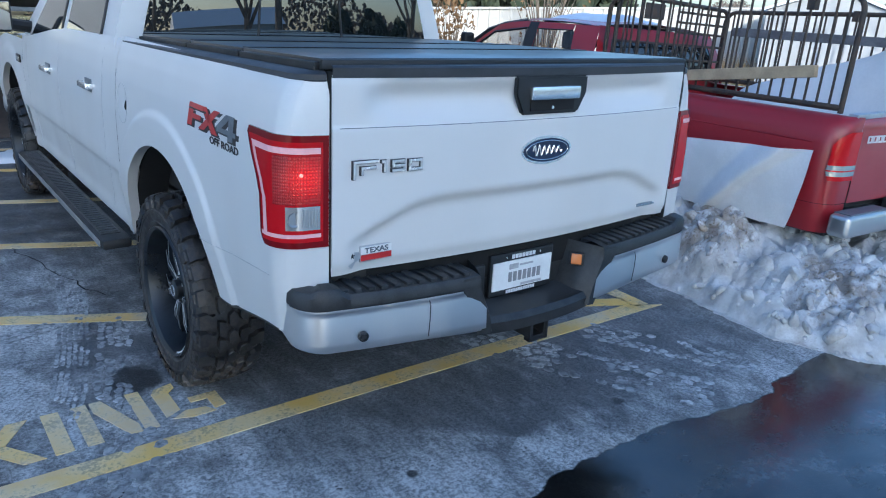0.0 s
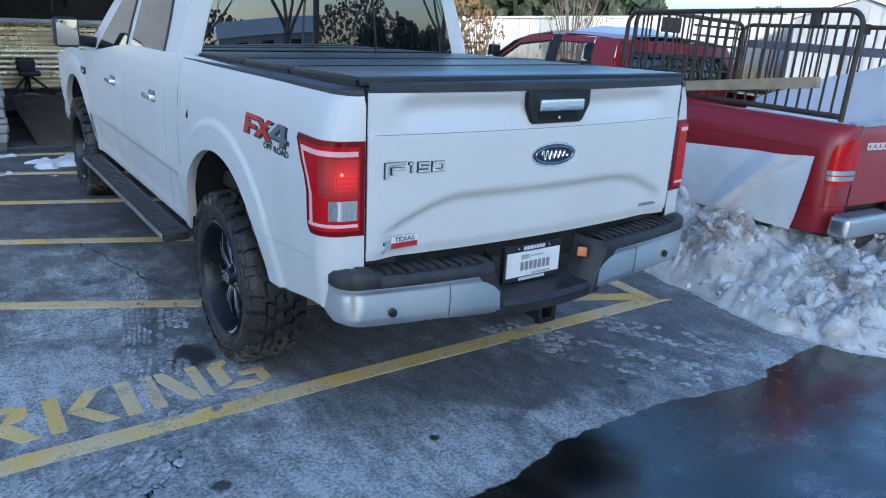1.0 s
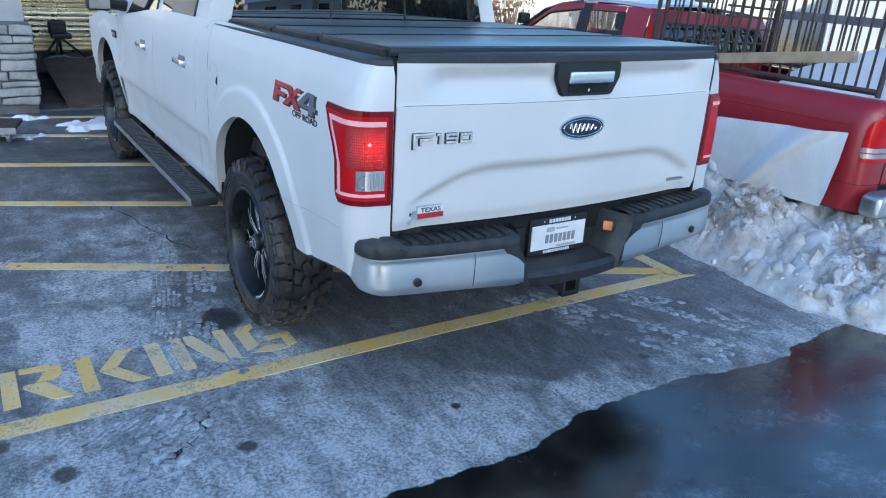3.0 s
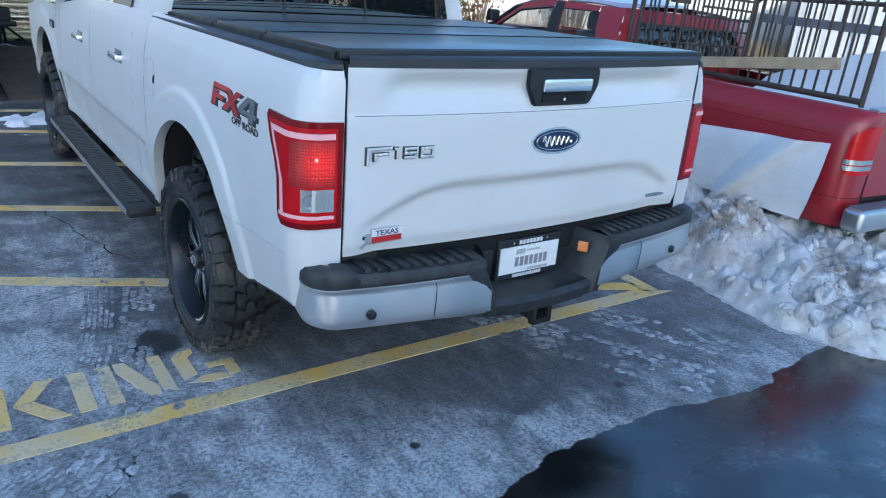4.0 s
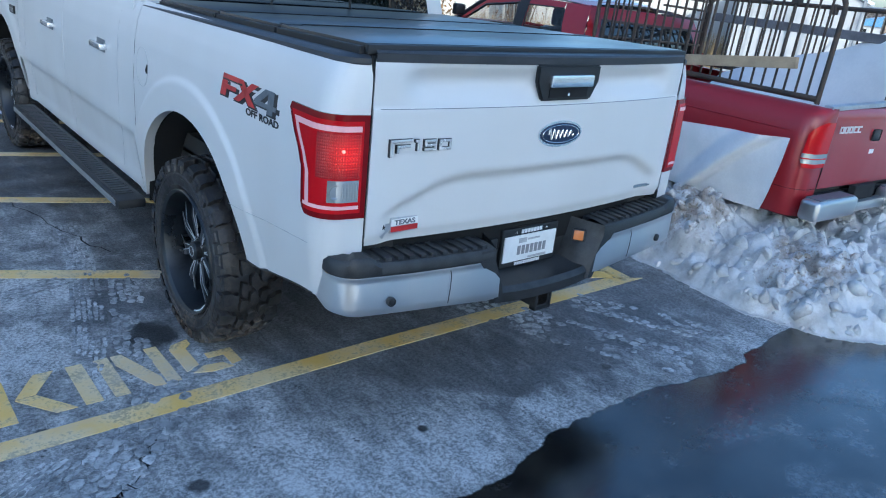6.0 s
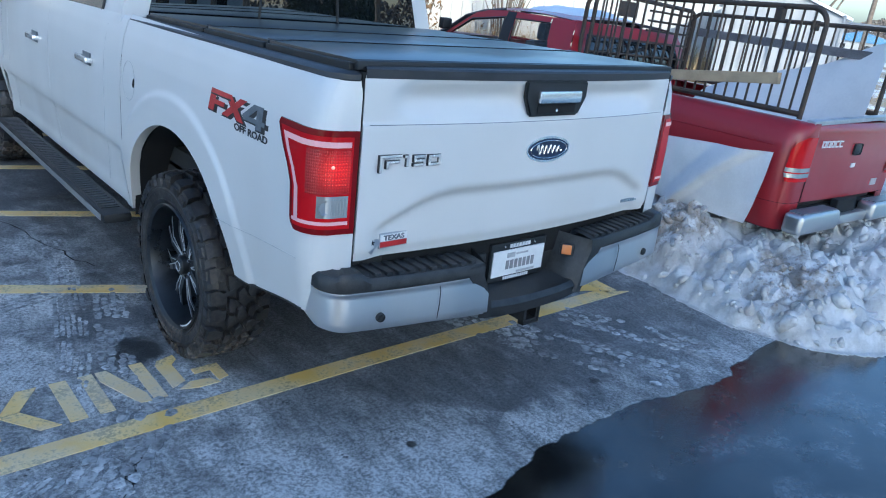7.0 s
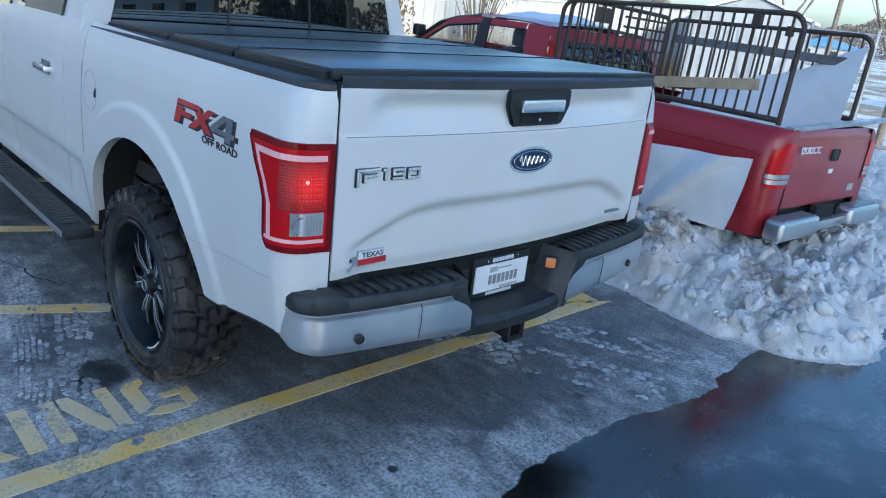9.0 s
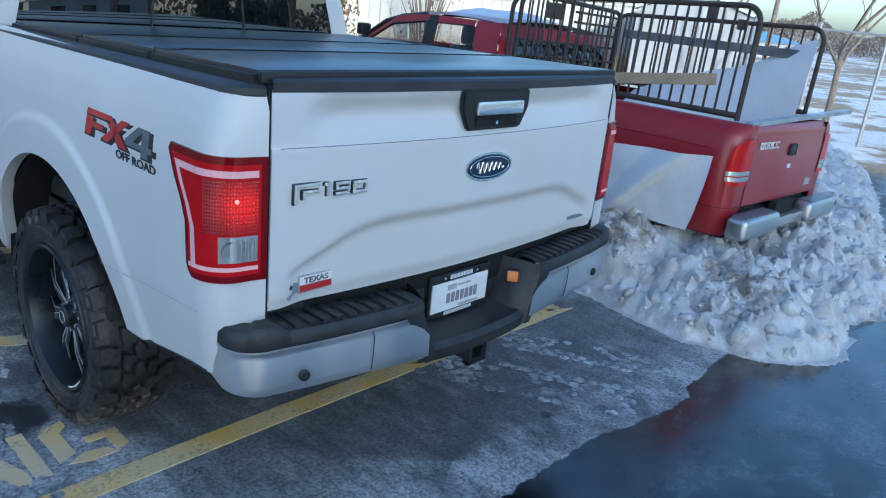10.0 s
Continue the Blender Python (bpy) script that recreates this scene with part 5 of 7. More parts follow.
def on_side(poly, material, name, parent, off):
    bm = bmesh.new()
    vs = [bm.verts.new(flank(s_of(y, z), z, off)) for y, z in poly]
    us = [bm.verts.new(flank(s_of(y, z), z, off - 0.004)) for y, z in poly]
    bm.faces.new(vs)
    for i in range(len(vs)):
        j = (i + 1) % len(vs)
        bm.faces.new((vs[i], vs[j], us[j], us[i]))
    return part(name, bm, material, parent)


def stroke(y0, z0, y1, z1, w):
    """A slanted bar between two points of the side, w wide along y."""
    return [(y0 + w / 2, z0), (y0 - w / 2, z0), (y1 - w / 2, z1), (y1 + w / 2, z1)]


decal = new("side_decal")
decal.parent = truck
tagged(decal, "red and grey off-road decal")
place = lambda y, z: (0.428 + (y - 0.48) * 0.93, 1.190 + (z - 1.165) * 0.76)
for y0, z0, y1, z1, w, mt in (
        (0.905, 1.165, 0.888, 1.270, 0.05, BADGE_RED), (0.84, 1.248, 0.836, 1.270, 0.15, BADGE_RED), (0.845, 1.200, 0.842, 1.222, 0.11, BADGE_RED),
        (0.78, 1.165, 0.635, 1.270, 0.055, BADGE_RED), (0.645, 1.165, 0.765, 1.270, 0.055, BADGE_RED),
        (0.50, 1.165, 0.50, 1.270, 0.045, BADGE_GREY), (0.54, 1.188, 0.54, 1.208, 0.17, BADGE_GREY), (0.61, 1.205, 0.525, 1.270, 0.05, BADGE_GREY)):
    on_side([place(*q) for q in stroke(y0 - 0.012, z0 - 0.008, y1 - 0.012, z1 - 0.004, w + 0.028)], BADGE_BLACK, "decal_outline", decal, 0.0012)
for y0, z0, y1, z1, w, mt in (
        (0.905, 1.165, 0.888, 1.270, 0.05, BADGE_RED), (0.84, 1.248, 0.836, 1.270, 0.15, BADGE_RED), (0.845, 1.200, 0.842, 1.222, 0.11, BADGE_RED),
        (0.78, 1.165, 0.635, 1.270, 0.055, BADGE_RED), (0.645, 1.165, 0.765, 1.270, 0.055, BADGE_RED),
        (0.50, 1.165, 0.50, 1.270, 0.045, BADGE_GREY), (0.54, 1.188, 0.54, 1.208, 0.17, BADGE_GREY), (0.61, 1.205, 0.525, 1.270, 0.05, BADGE_GREY)):
    on_side([place(*q) for q in stroke(y0, z0, y1, z1, w)], mt, "decal_bar", decal, 0.0022)
lettering("words", "OFF ROAD", 0.034, pose(-(table(HALF, 1.185) + 0.0025), 0.500, 1.168, 0, 0, -90), BADGE_BLACK, decal, 0.001, "", 1.5, 0.0012)

# bumper
def bump_path(x, off=0.0):
    """The outer face of the bumper in plan at a signed distance along it from the middle."""
    a = abs(x)
    sg = -1 if x < 0 else 1
    l1, r = 0.855, 0.095
    y0 = -0.068
    if a <= l1:
        return sg * a, y0 + 0.055 * (a / l1) ** 2.2 - off
    t = min((a - l1) / r, math.pi / 2 * 0.98)
    yb = y0 + 0.055
    rest = a - l1 - r * math.pi / 2 * 0.98
    if rest <= 0:
        return sg * (l1 + (r + off) * math.sin(t)), yb + r - (r + off) * math.cos(t)
    return sg * (l1 + (r + off)), yb + r + rest


BUMP_END = 0.855 + 0.149 + 0.075
bumper = new("rear_bumper")
bumper.parent = truck
tagged(bumper, "salt-streaked chrome bumper with black plastic step pads")


def bump_low(a):
    return table([(0.0, 0.555), (0.27, 0.555), (0.55, 0.578), (0.85, 0.594), (1.0, 0.608), (1.08, 0.64)], a)


def bump_top(a):
    return table([(0.0, 0.735), (0.40, 0.735), (0.7, 0.742), (0.86, 0.748), (1.08, 0.752)], a)


for sg in (-1, 1):
    bm = bmesh.new()
    ks = [0, 0.03, 0.07, 0.12, 0.25, 0.4, 0.55, 0.7, 0.82, 0.90, 0.94, 0.97, 1.0]

    def shell(a, k):
        lo, hi = bump_low(a), bump_top(a)
        z = lo + (hi - lo) * k
        start = 0.275 + 0.10 * smooth01(0.55, 1.0, k) + 0.012 * k
        aa = start + (a - 0.275) * (BUMP_END - start) / (BUMP_END - 0.275)
        lo, hi = bump_low(aa), bump_top(aa)
        z = lo + (hi - lo) * k
        x, y = bump_path(sg * aa, 0.006 * math.sin(math.pi * min(1, 0.25 + 0.65 * k)) - 0.022 * smooth01(0.10, 0.0, k) + 0.004 * smooth01(0.90, 0.97, k))
        return Vector((x, y, z))

    sheet(bm, span(0.275, BUMP_END, 40), ks, shell)
    part("chrome_face", bm, CHROME, bumper, "salt-streaked chrome bumper face", smooth=True)
    # black step pad
    bm = bmesh.new()

    def pad(a, k):
        x, y = bump_path(sg * a, (-0.004, 0.004, 0.004, -0.006, -0.05, -0.12, -0.13)[int(k)])
        zt = bump_top(a)
        z = (zt - 0.006, zt + 0.004, zt + 0.030, zt + 0.044, zt + 0.050, zt + 0.050, zt + 0.02)[int(k)]
        if a > 0.86:
            y = min(y, 0.18)
        return Vector((x, y, z))

    sheet(bm, span(0.315, 0.96, 36) + [0.99, 1.02, 1.05, 1.075], range(7), pad)
    part("step_pad", bm, PAD, bumper, smooth=True)
    for i in range(11):
        a = 0.36 + i * 0.045
        x, y = bump_path(sg * a)
        zt = bump_top(a) + 0.047
        part("tread_rib", box(bmesh.new(), (x - 0.012, y + 0.012, zt - 0.004), (x + 0.012, y + 0.118, zt + 0.010), 0.003), PAD, bumper)
    # raised end block of the pad, with a wedge cut in its top
    bm = bmesh.new()

    def cap(a, k):
        x, y = bump_path(sg * a, (0.0045, 0.0060, 0.0060, -0.006, -0.05, -0.085)[int(k)])
        zt = bump_top(a)
        lift = 0.020 * smooth01(0.80, 0.845, a) * (1 - 0.6 * smooth01(0.90, 0.93, a))
        return Vector((x, y, zt + (0.002, 0.006, 0.030 + lift, 0.046 + lift, 0.052 + lift, 0.050)[int(k)]))

    sheet(bm, span(0.80, 0.99, 16) + [1.02, 1.05], range(6), cap)
    part("pad_end", bm, PAD, bumper, smooth=True)
    # seam in the chrome and parking sensors
    for a, z in ((0.76, 0.648),):
        x, y = bump_path(sg * a, 0.0125)
        bm = bmesh.new()
        m = Matrix.Translation((x, y, z)) @ pose(0, 0, 0, 0, 0, 90 + sg * 9)
        lathe(bm, [(0.0001, -0.007), (0.009, -0.006), (0.011, -0.002), (0.012, -0.006), (0.0165, -0.004), (0.017, 0.006)], 20, m)
        part("parking_sensor", bm, BLACKPL, bumper, smooth=True)
    bm = bmesh.new()
    tube(bm, [Vector((*bump_path(sg * 0.52, o), z)) for o, z in ((-0.02, 0.583), (0.0075, 0.60), (0.0122, 0.66), (0.0115, 0.71), (0.0, 0.735))], 0.0014, 4)
    part("chrome_seam", bm, GAP, bumper)
    # slanted cheek of the plate recess
    bm = bmesh.new()
    rows = [((0.385, -0.062, 0.775), (0.385, -0.062, 0.738), (0.305, -0.066, 0.60), (0.285, -0.066, 0.548)),
            ((0.315, -0.062, 0.779), (0.315, -0.066, 0.738), (0.262, -0.070, 0.615), (0.25, -0.07, 0.552)),
            ((0.285, 0.0, 0.782), (0.275, 0.0, 0.738), (0.225, -0.01, 0.625), (0.21, -0.02, 0.56)),
            ((0.255, 0.085, 0.785), (0.245, 0.085, 0.738), (0.215, 0.085, 0.63), (0.20, 0.085, 0.56))]
    g = [[bm.verts.new((sg * x, y, z)) for x, y, z in r] for r in rows]
    for q, w in zip(g, g[1:]):
        for i in range(3):
            bm.faces.new((q[i], q[i + 1], w[i + 1], w[i]))
    bmesh.ops.subdivide_edges(bm, edges=bm.edges[:], cuts=2, use_grid_fill=True, smooth=0.6)
    part("recess_cheek", bm, PAD, bumper, smooth=True)
bm = bmesh.new()
sheet(bm, span(-0.30, 0.30, 24), range(6), lambda x, k: Vector((x, (0.09, 0.02, -0.055, -0.072, -0.066, -0.02)[int(k)] + 0.02 * (abs(x) / 0.3) ** 3, (0.612, 0.604, 0.596, 0.575, 0.532, 0.512)[int(k)] + 0.012 * (x / 0.3) ** 2)))
part("centre_step", bm, PAD, bumper, "worn black centre step", smooth=True)
part("plate_back", box(bmesh.new(), (-0.27, 0.082, 0.58), (0.27, 0.11, 0.80), 0.004), BLACKPL, bumper)
part("plate_clip", box(bmesh.new(), (-0.232, 0.066, 0.640), (-0.180, 0.09, 0.752), 0.006), BLACKPL, bumper)
part("plate_lamp", box(bmesh.new(), (-0.028, -0.012, -0.026), (0.028, 0.012, 0.026), 0.008, pose(0.246, 0.012, 0.722, -8, 0, -50)), BLACKPL, bumper)
part("amber_lens", box(bmesh.new(), (-0.021, -0.016, -0.021), (0.021, -0.004, 0.021), 0.006, pose(0.246, 0.012, 0.722, -8, 0, -50)), AMBER, bumper, "lit amber plate lamp", smooth=True)
# number plate in a dealer frame; its characters stay plain bars
plate = new("number_plate")
plate.parent = truck
tagged(plate, "white paper number plate in a black dealer frame")
part("plate_frame", box(bmesh.new(), (-0.160, 0.062, 0.616), (0.162, 0.082, 0.782), 0.006), BLACKPL, plate)
part("plate_sheet", box(bmesh.new(), (-0.148, 0.057, 0.640), (0.150, 0.064, 0.750), 0.002), PLATE_WHITE, plate)
for i in range(7):
    x = -0.072 + i * 0.0245
    part("plate_bar", box(bmesh.new(), (x, 0.0545, 0.668), (x + 0.0165, 0.058, 0.706)), PLATE_MID, plate)
part("plate_bar", box(bmesh.new(), (-0.07, 0.0545, 0.718), (-0.026, 0.058, 0.738)), PLATE_GREY, plate)
part("plate_bar", box(bmesh.new(), (-0.018, 0.0545, 0.726), (0.05, 0.058, 0.733)), PLATE_GREY, plate)
part("plate_bar", box(bmesh.new(), (-0.005, 0.0545, 0.645), (0.10, 0.058, 0.654)), PLATE_GREY, plate)
for i in range(7):
    x = -0.056 + i * 0.0175
    part("frame_bar", box(bmesh.new(), (x, 0.0595, 0.757), (x + 0.013, 0.0625, 0.773)), LETTER_WHITE, plate)
for i in range(12):
    x = -0.074 + i * 0.0125
    part("frame_bar", box(bmesh.new(), (x, 0.0595, 0.621), (x + 0.009, 0.0625, 0.634)), LETTER_WHITE, plate)
for x in (-0.085, 0.087):
    bm = bmesh.new()
    bmesh.ops.create_icosphere(bm, subdivisions=1, radius=0.006, matrix=Matrix.Translation((x, 0.061, 0.765)))
    part("screw", bm, BRIGHT, plate)
# hitch receiver, exhaust, chassis
bm = bmesh.new()
for lo, hi in (((-0.038, -0.055, 0.543), (0.038, 0.40, 0.553)), ((-0.038, -0.055, 0.469), (0.038, 0.40, 0.479)), ((-0.038, -0.055, 0.479), (-0.028, 0.40, 0.543)), ((0.028, -0.055, 0.479), (0.038, 0.40, 0.543))):
    box(bm, lo, hi)
box(bm, (-0.046, -0.06, 0.461), (-0.038, -0.03, 0.561))
box(bm, (0.038, -0.06, 0.461), (0.046, -0.03, 0.561))
box(bm, (-0.046, -0.06, 0.553), (0.046, -0.03, 0.563))
box(bm, (-0.046, -0.06, 0.459), (0.046, -0.03, 0.469))
part("hitch_receiver", bm, BLACKSTEEL, truck, "black steel hitch receiver")
bm = bmesh.new()
tube(bm, [(-0.55, 0.2, 0.52), (0.55, 0.2, 0.52)], 0.04, 10)
box(bm, (-0.09, 0.06, 0.46), (0.09, 0.20, 0.54), 0.01)
part("hitch_crossbar", bm, UNDER, truck)
bm = bmesh.new()
tube(bm, [(-0.60, 0.70, 0.575), (-0.62, 0.38, 0.575), (-0.66, 0.17, 0.562)], 0.040, 14, False)
part("exhaust_pipe", bm, UNDER, truck, "sooty exhaust pipe", smooth=True)
bm = bmesh.new()
for x in (-0.42, 0.42):
    box(bm, (x - 0.05, 0.12, 0.50), (x + 0.05, 5.4, 0.66), 0.01)
box(bm, (-0.80, 0.15, 0.66), (0.80, 1.78, 0.76))
box(bm, (-0.88, 1.85, 0.50), (0.88, 4.2, 0.60))
part("chassis", bm, UNDER, truck)
bm = bmesh.new()
tube(bm, [(-0.72, 1.18, 0.43), (0.72, 1.18, 0.43)], 0.05, 10)
bmesh.ops.create_icosphere(bm, subdivisions=2, radius=0.15, matrix=Matrix.Translation((0, 1.18, 0.43)))
part("rear_axle", bm, UNDER, truck, smooth=True)

bm = bmesh.new()
lathe(bm, [(0.20, -0.10), (0.33, -0.11), (0.375, -0.08), (0.38, 0.0), (0.375, 0.08), (0.33, 0.11), (0.20, 0.10), (0.0001, 0.06)], 40, pose(0.02, 0.62, 0.56, 0, 90, 0))
part("spare_wheel", bm, DARK, truck, "dark spare wheel slung under the bed", smooth=True)

# wheels
R_TYRE, HALF_W = 0.424, 0.134


def tyre_mesh():
    bm = bmesh.new()
    w = HALF_W
    prof = [(0.279, -w + 0.025), (0.285, -w + 0.008), (0.298, -w - 0.001), (0.304, -w - 0.0045), (0.306, -w - 0.001), (0.338, -w - 0.005), (0.342, -w - 0.008), (0.352, -w - 0.008), (0.356, -w - 0.004), (0.375, -w + 0.002), (0.392, -w + 0.018), (0.400, -w + 0.040), (0.404, 0),
            (0.400, w - 0.040), (0.392, w - 0.018), (0.375, w - 0.002), (0.338, w + 0.005), (0.298, w + 0.001), (0.279, w - 0.025)]
    lathe(bm, prof, 72)
    return bm


def lug_mesh(outline, r0, r1, inset=0.86):
    """One tread block at the top of the tyre, from an outline of (across, round) with sloping walls and a siped top."""
    bm = bmesh.new()
    cx = sum(p[0] for p in outline) / len(outline)
    ca = sum(p[1] for p in outline) / len(outline)
    rings = []
    for r, k in ((r0, 1.0), (r1 - 0.003, 0.93), (r1, inset)):
        ring = []
        for x, a in outline:
            xx, aa = cx + (x - cx) * k, ca + (a - ca) * k
            rr = r - 0.9 * max(0.0, abs(xx) - 0.085) ** 1.5 * (1 if r > r0 else 0)
            ring.append(bm.verts.new((xx, rr * math.cos(aa), rr * math.sin(aa))))
        rings.append(ring)
    m = len(outline)
    for q, w in zip(rings, rings[1:]):
        for i in range(m):
            bm.faces.new((q[i], q[(i + 1) % m], w[(i + 1) % m], w[i]))
    bm.faces.new(rings[-1])
    bmesh.ops.recalc_face_normals(bm, faces=bm.faces[:])
    me = bpy.data.meshes.new("tread_block")
    bm.to_mesh(me)
    bm.free()
    me.materials.append(RUBBER)
    return me


def add_tread(wheel, n=28):
    w, st = HALF_W, 2 * math.pi / n
    kinds = []
    for sx in (-1, 1):
        ph = 0 if sx < 0 else st / 2
        # long shoulder lug, kinked where it turns over the edge
        shoulder = [(sx * (w + 0.002), -0.30 * st), (sx * 0.105, -0.36 * st), (sx * 0.085, -0.22 * st), (sx * 0.070, -0.24 * st), (sx * 0.066, 0.22 * st), (sx * 0.082, 0.36 * st), (sx * 0.108, 0.34 * st), (sx * (w + 0.002), 0.40 * st)]
        kinds += [(lug_mesh(shoulder, 0.388, R_TYRE - 0.001, 0.90), ph)]
        # buttress that runs down the sidewall, every other one shorter
        kinds += [(lug_mesh([(sx * (w - 0.010), -0.26 * st), (sx * (w + 0.010), -0.22 * st), (sx * (w + 0.010), 0.24 * st), (sx * (w - 0.010), 0.32 * st)], 0.362, 0.407, 0.88), ph)]
        # hook-shaped inner block
        inner = [(sx * 0.060, -0.40 * st), (sx * 0.030, -0.30 * st), (sx * 0.024, 0.05 * st), (sx * 0.034, 0.30 * st), (sx * 0.056, 0.38 * st), (sx * 0.062, 0.08 * st)]
        kinds += [(lug_mesh(inner, 0.396, R_TYRE), st * (0.46 if sx < 0 else 0.96))]
    kinds += [(lug_mesh([(-0.019, -0.24 * st), (0.004, -0.42 * st), (0.020, -0.20 * st), (0.016, 0.26 * st), (-0.004, 0.40 * st), (-0.020, 0.20 * st)], 0.396, R_TYRE), 0.1 * st)]
    for i in range(n):
        for me, ph in kinds:
            ob = new("tread_block", me)
            ob.parent = wheel
            ob.matrix_basis = pose(0, 0, 0, math.degrees(st * i + ph + 0.02 * math.sin(i * 2.3)))


def spoke_bm(k, n=8, edge=False):
    """One split spoke of a deep-dish wheel, outer face towards -x."""
    bm = bmesh.new()
    a = 2 * math.pi * k / n
    for d in (-0.13, 0.15):
        for r0, r1, w0, w1, x0, x1 in ((0.055, 0.258, 0.017, 0.012, -0.068, -0.050),):
            vs = []
            for r, w, x in ((r0, w0, x0), ((r0 + r1) / 2, (w0 + w1) / 2, x0 - 0.004), (r1, w1, x1)):
                aa = a + d * (r / r1) + 0.12 * (r / r1)
                c, s = math.cos(aa), math.sin(aa)
                for t in (-1, 1):
                    for dx in ((-0.0015, 0.0) if edge else (0.0, 0.035)):
                        ww = w * (0.17 if edge else 1.0)
                        oo = (w * 0.83 if edge else 0.0)
                        vs.append(bm.verts.new((x + dx, r * c - (t * ww + oo) * s, r * s + (t * ww + oo) * c)))
            for i in range(2):
                q = vs[4 * i:4 * i + 8]
                for f in ((0, 2, 6, 4), (1, 5, 7, 3), (0, 4, 5, 1), (2, 3, 7, 6)):
                    bm.faces.new([q[j] for j in f])
    return bm


def make_wheel(x, y, flip):
    m = pose(x, y, R_TYRE - 0.006, 0, 0, 180 if flip else 0) @ pose(0, 0, 0, 23, 0, 0)
    hub = new("wheel")
    hub.parent = truck
    hub.matrix_basis = m
    tagged(hub, "deep-dish gunmetal wheel with muddy all-terrain tyre")
    return hub


first = make_wheel(-0.867, 1.18, False)
part("tyre", tyre_mesh(), RUBBER, first, "muddy black all-terrain tyre")
add_tread(first)
bm = bmesh.new()
lathe(bm, [(0.281, -HALF_W + 0.012), (0.285, -HALF_W + 0.002), (0.279, -HALF_W - 0.004), (0.269, -HALF_W + 0.004), (0.263, -HALF_W + 0.03), (0.254, -0.03), (0.250, 0.10), (0.275, 0.125)], 56)
rim = part("rim", bm, RIMDARK, first, "gunmetal deep-dish rim", smooth=True)
bm = bmesh.new()
lathe(bm, [(0.2785, -HALF_W - 0.0045), (0.2805, -HALF_W - 0.006), (0.2825, -HALF_W - 0.0045)], 56)
part("rim_lip", bm, RIMDARK, first)
bm = bmesh.new()
lathe(bm, [(0.0001, 0.01), (0.20, 0.01), (0.20, 0.03)], 40)
part("brake_disc", bm, UNDER, first)
for k in range(8):
    sp = part("spoke", spoke_bm(k), RIMDARK, first)
    part("milled_edge", spoke_bm(k, 8, True), MACHINED, first, "bright milled spoke edge")
bm = bmesh.new()
lathe(bm, [(0.0001, -0.104), (0.034, -0.103), (0.042, -0.096), (0.045, -0.070), (0.072, -0.062), (0.075, 0.0)], 28)
part("hub_cap", bm, BLACKPL, first, smooth=True)
bm = bmesh.new()
lathe(bm, [(0.0215, -0.1042), (0.023, -0.106), (0.0245, -0.1042)], 24)
part("hub_ring", bm, MACHINED, first)
for k in range(6):
    bm = bmesh.new()
    a = 2 * math.pi * k / 6
    lathe(bm, [(0.0001, -0.082), (0.009, -0.081), (0.010, -0.058)], 8, Matrix.Translation((0, 0.057 * math.cos(a), 0.057 * math.sin(a))))
    part("lug_nut", bm, BRIGHT, first)
for i in range(10):
    a = math.radians(200 + i * 3.1)
    part("rim_mark", box(bmesh.new(), (-0.0015, -0.005, -0.0035), (0.0015, 0.005, 0.0035), 0, Matrix.Translation((-HALF_W + 0.006, 0.2655 * math.cos(a), 0.2655 * math.sin(a))) @ pose(0, 0, 0, math.degrees(a) + 90)), LETTER_WHITE, first)
for x, y, fl in ((-0.867, 4.84, False), (0.867, 1.18, True), (0.867, 4.84, True)):
    w = copy_thing(first, pose(x, y, R_TYRE - 0.006, 0, 0, 180 if fl else 0) @ pose(0, 0, 0, 47, 0, 0))

# cab
def cab_bottom(y):
    return 0.50


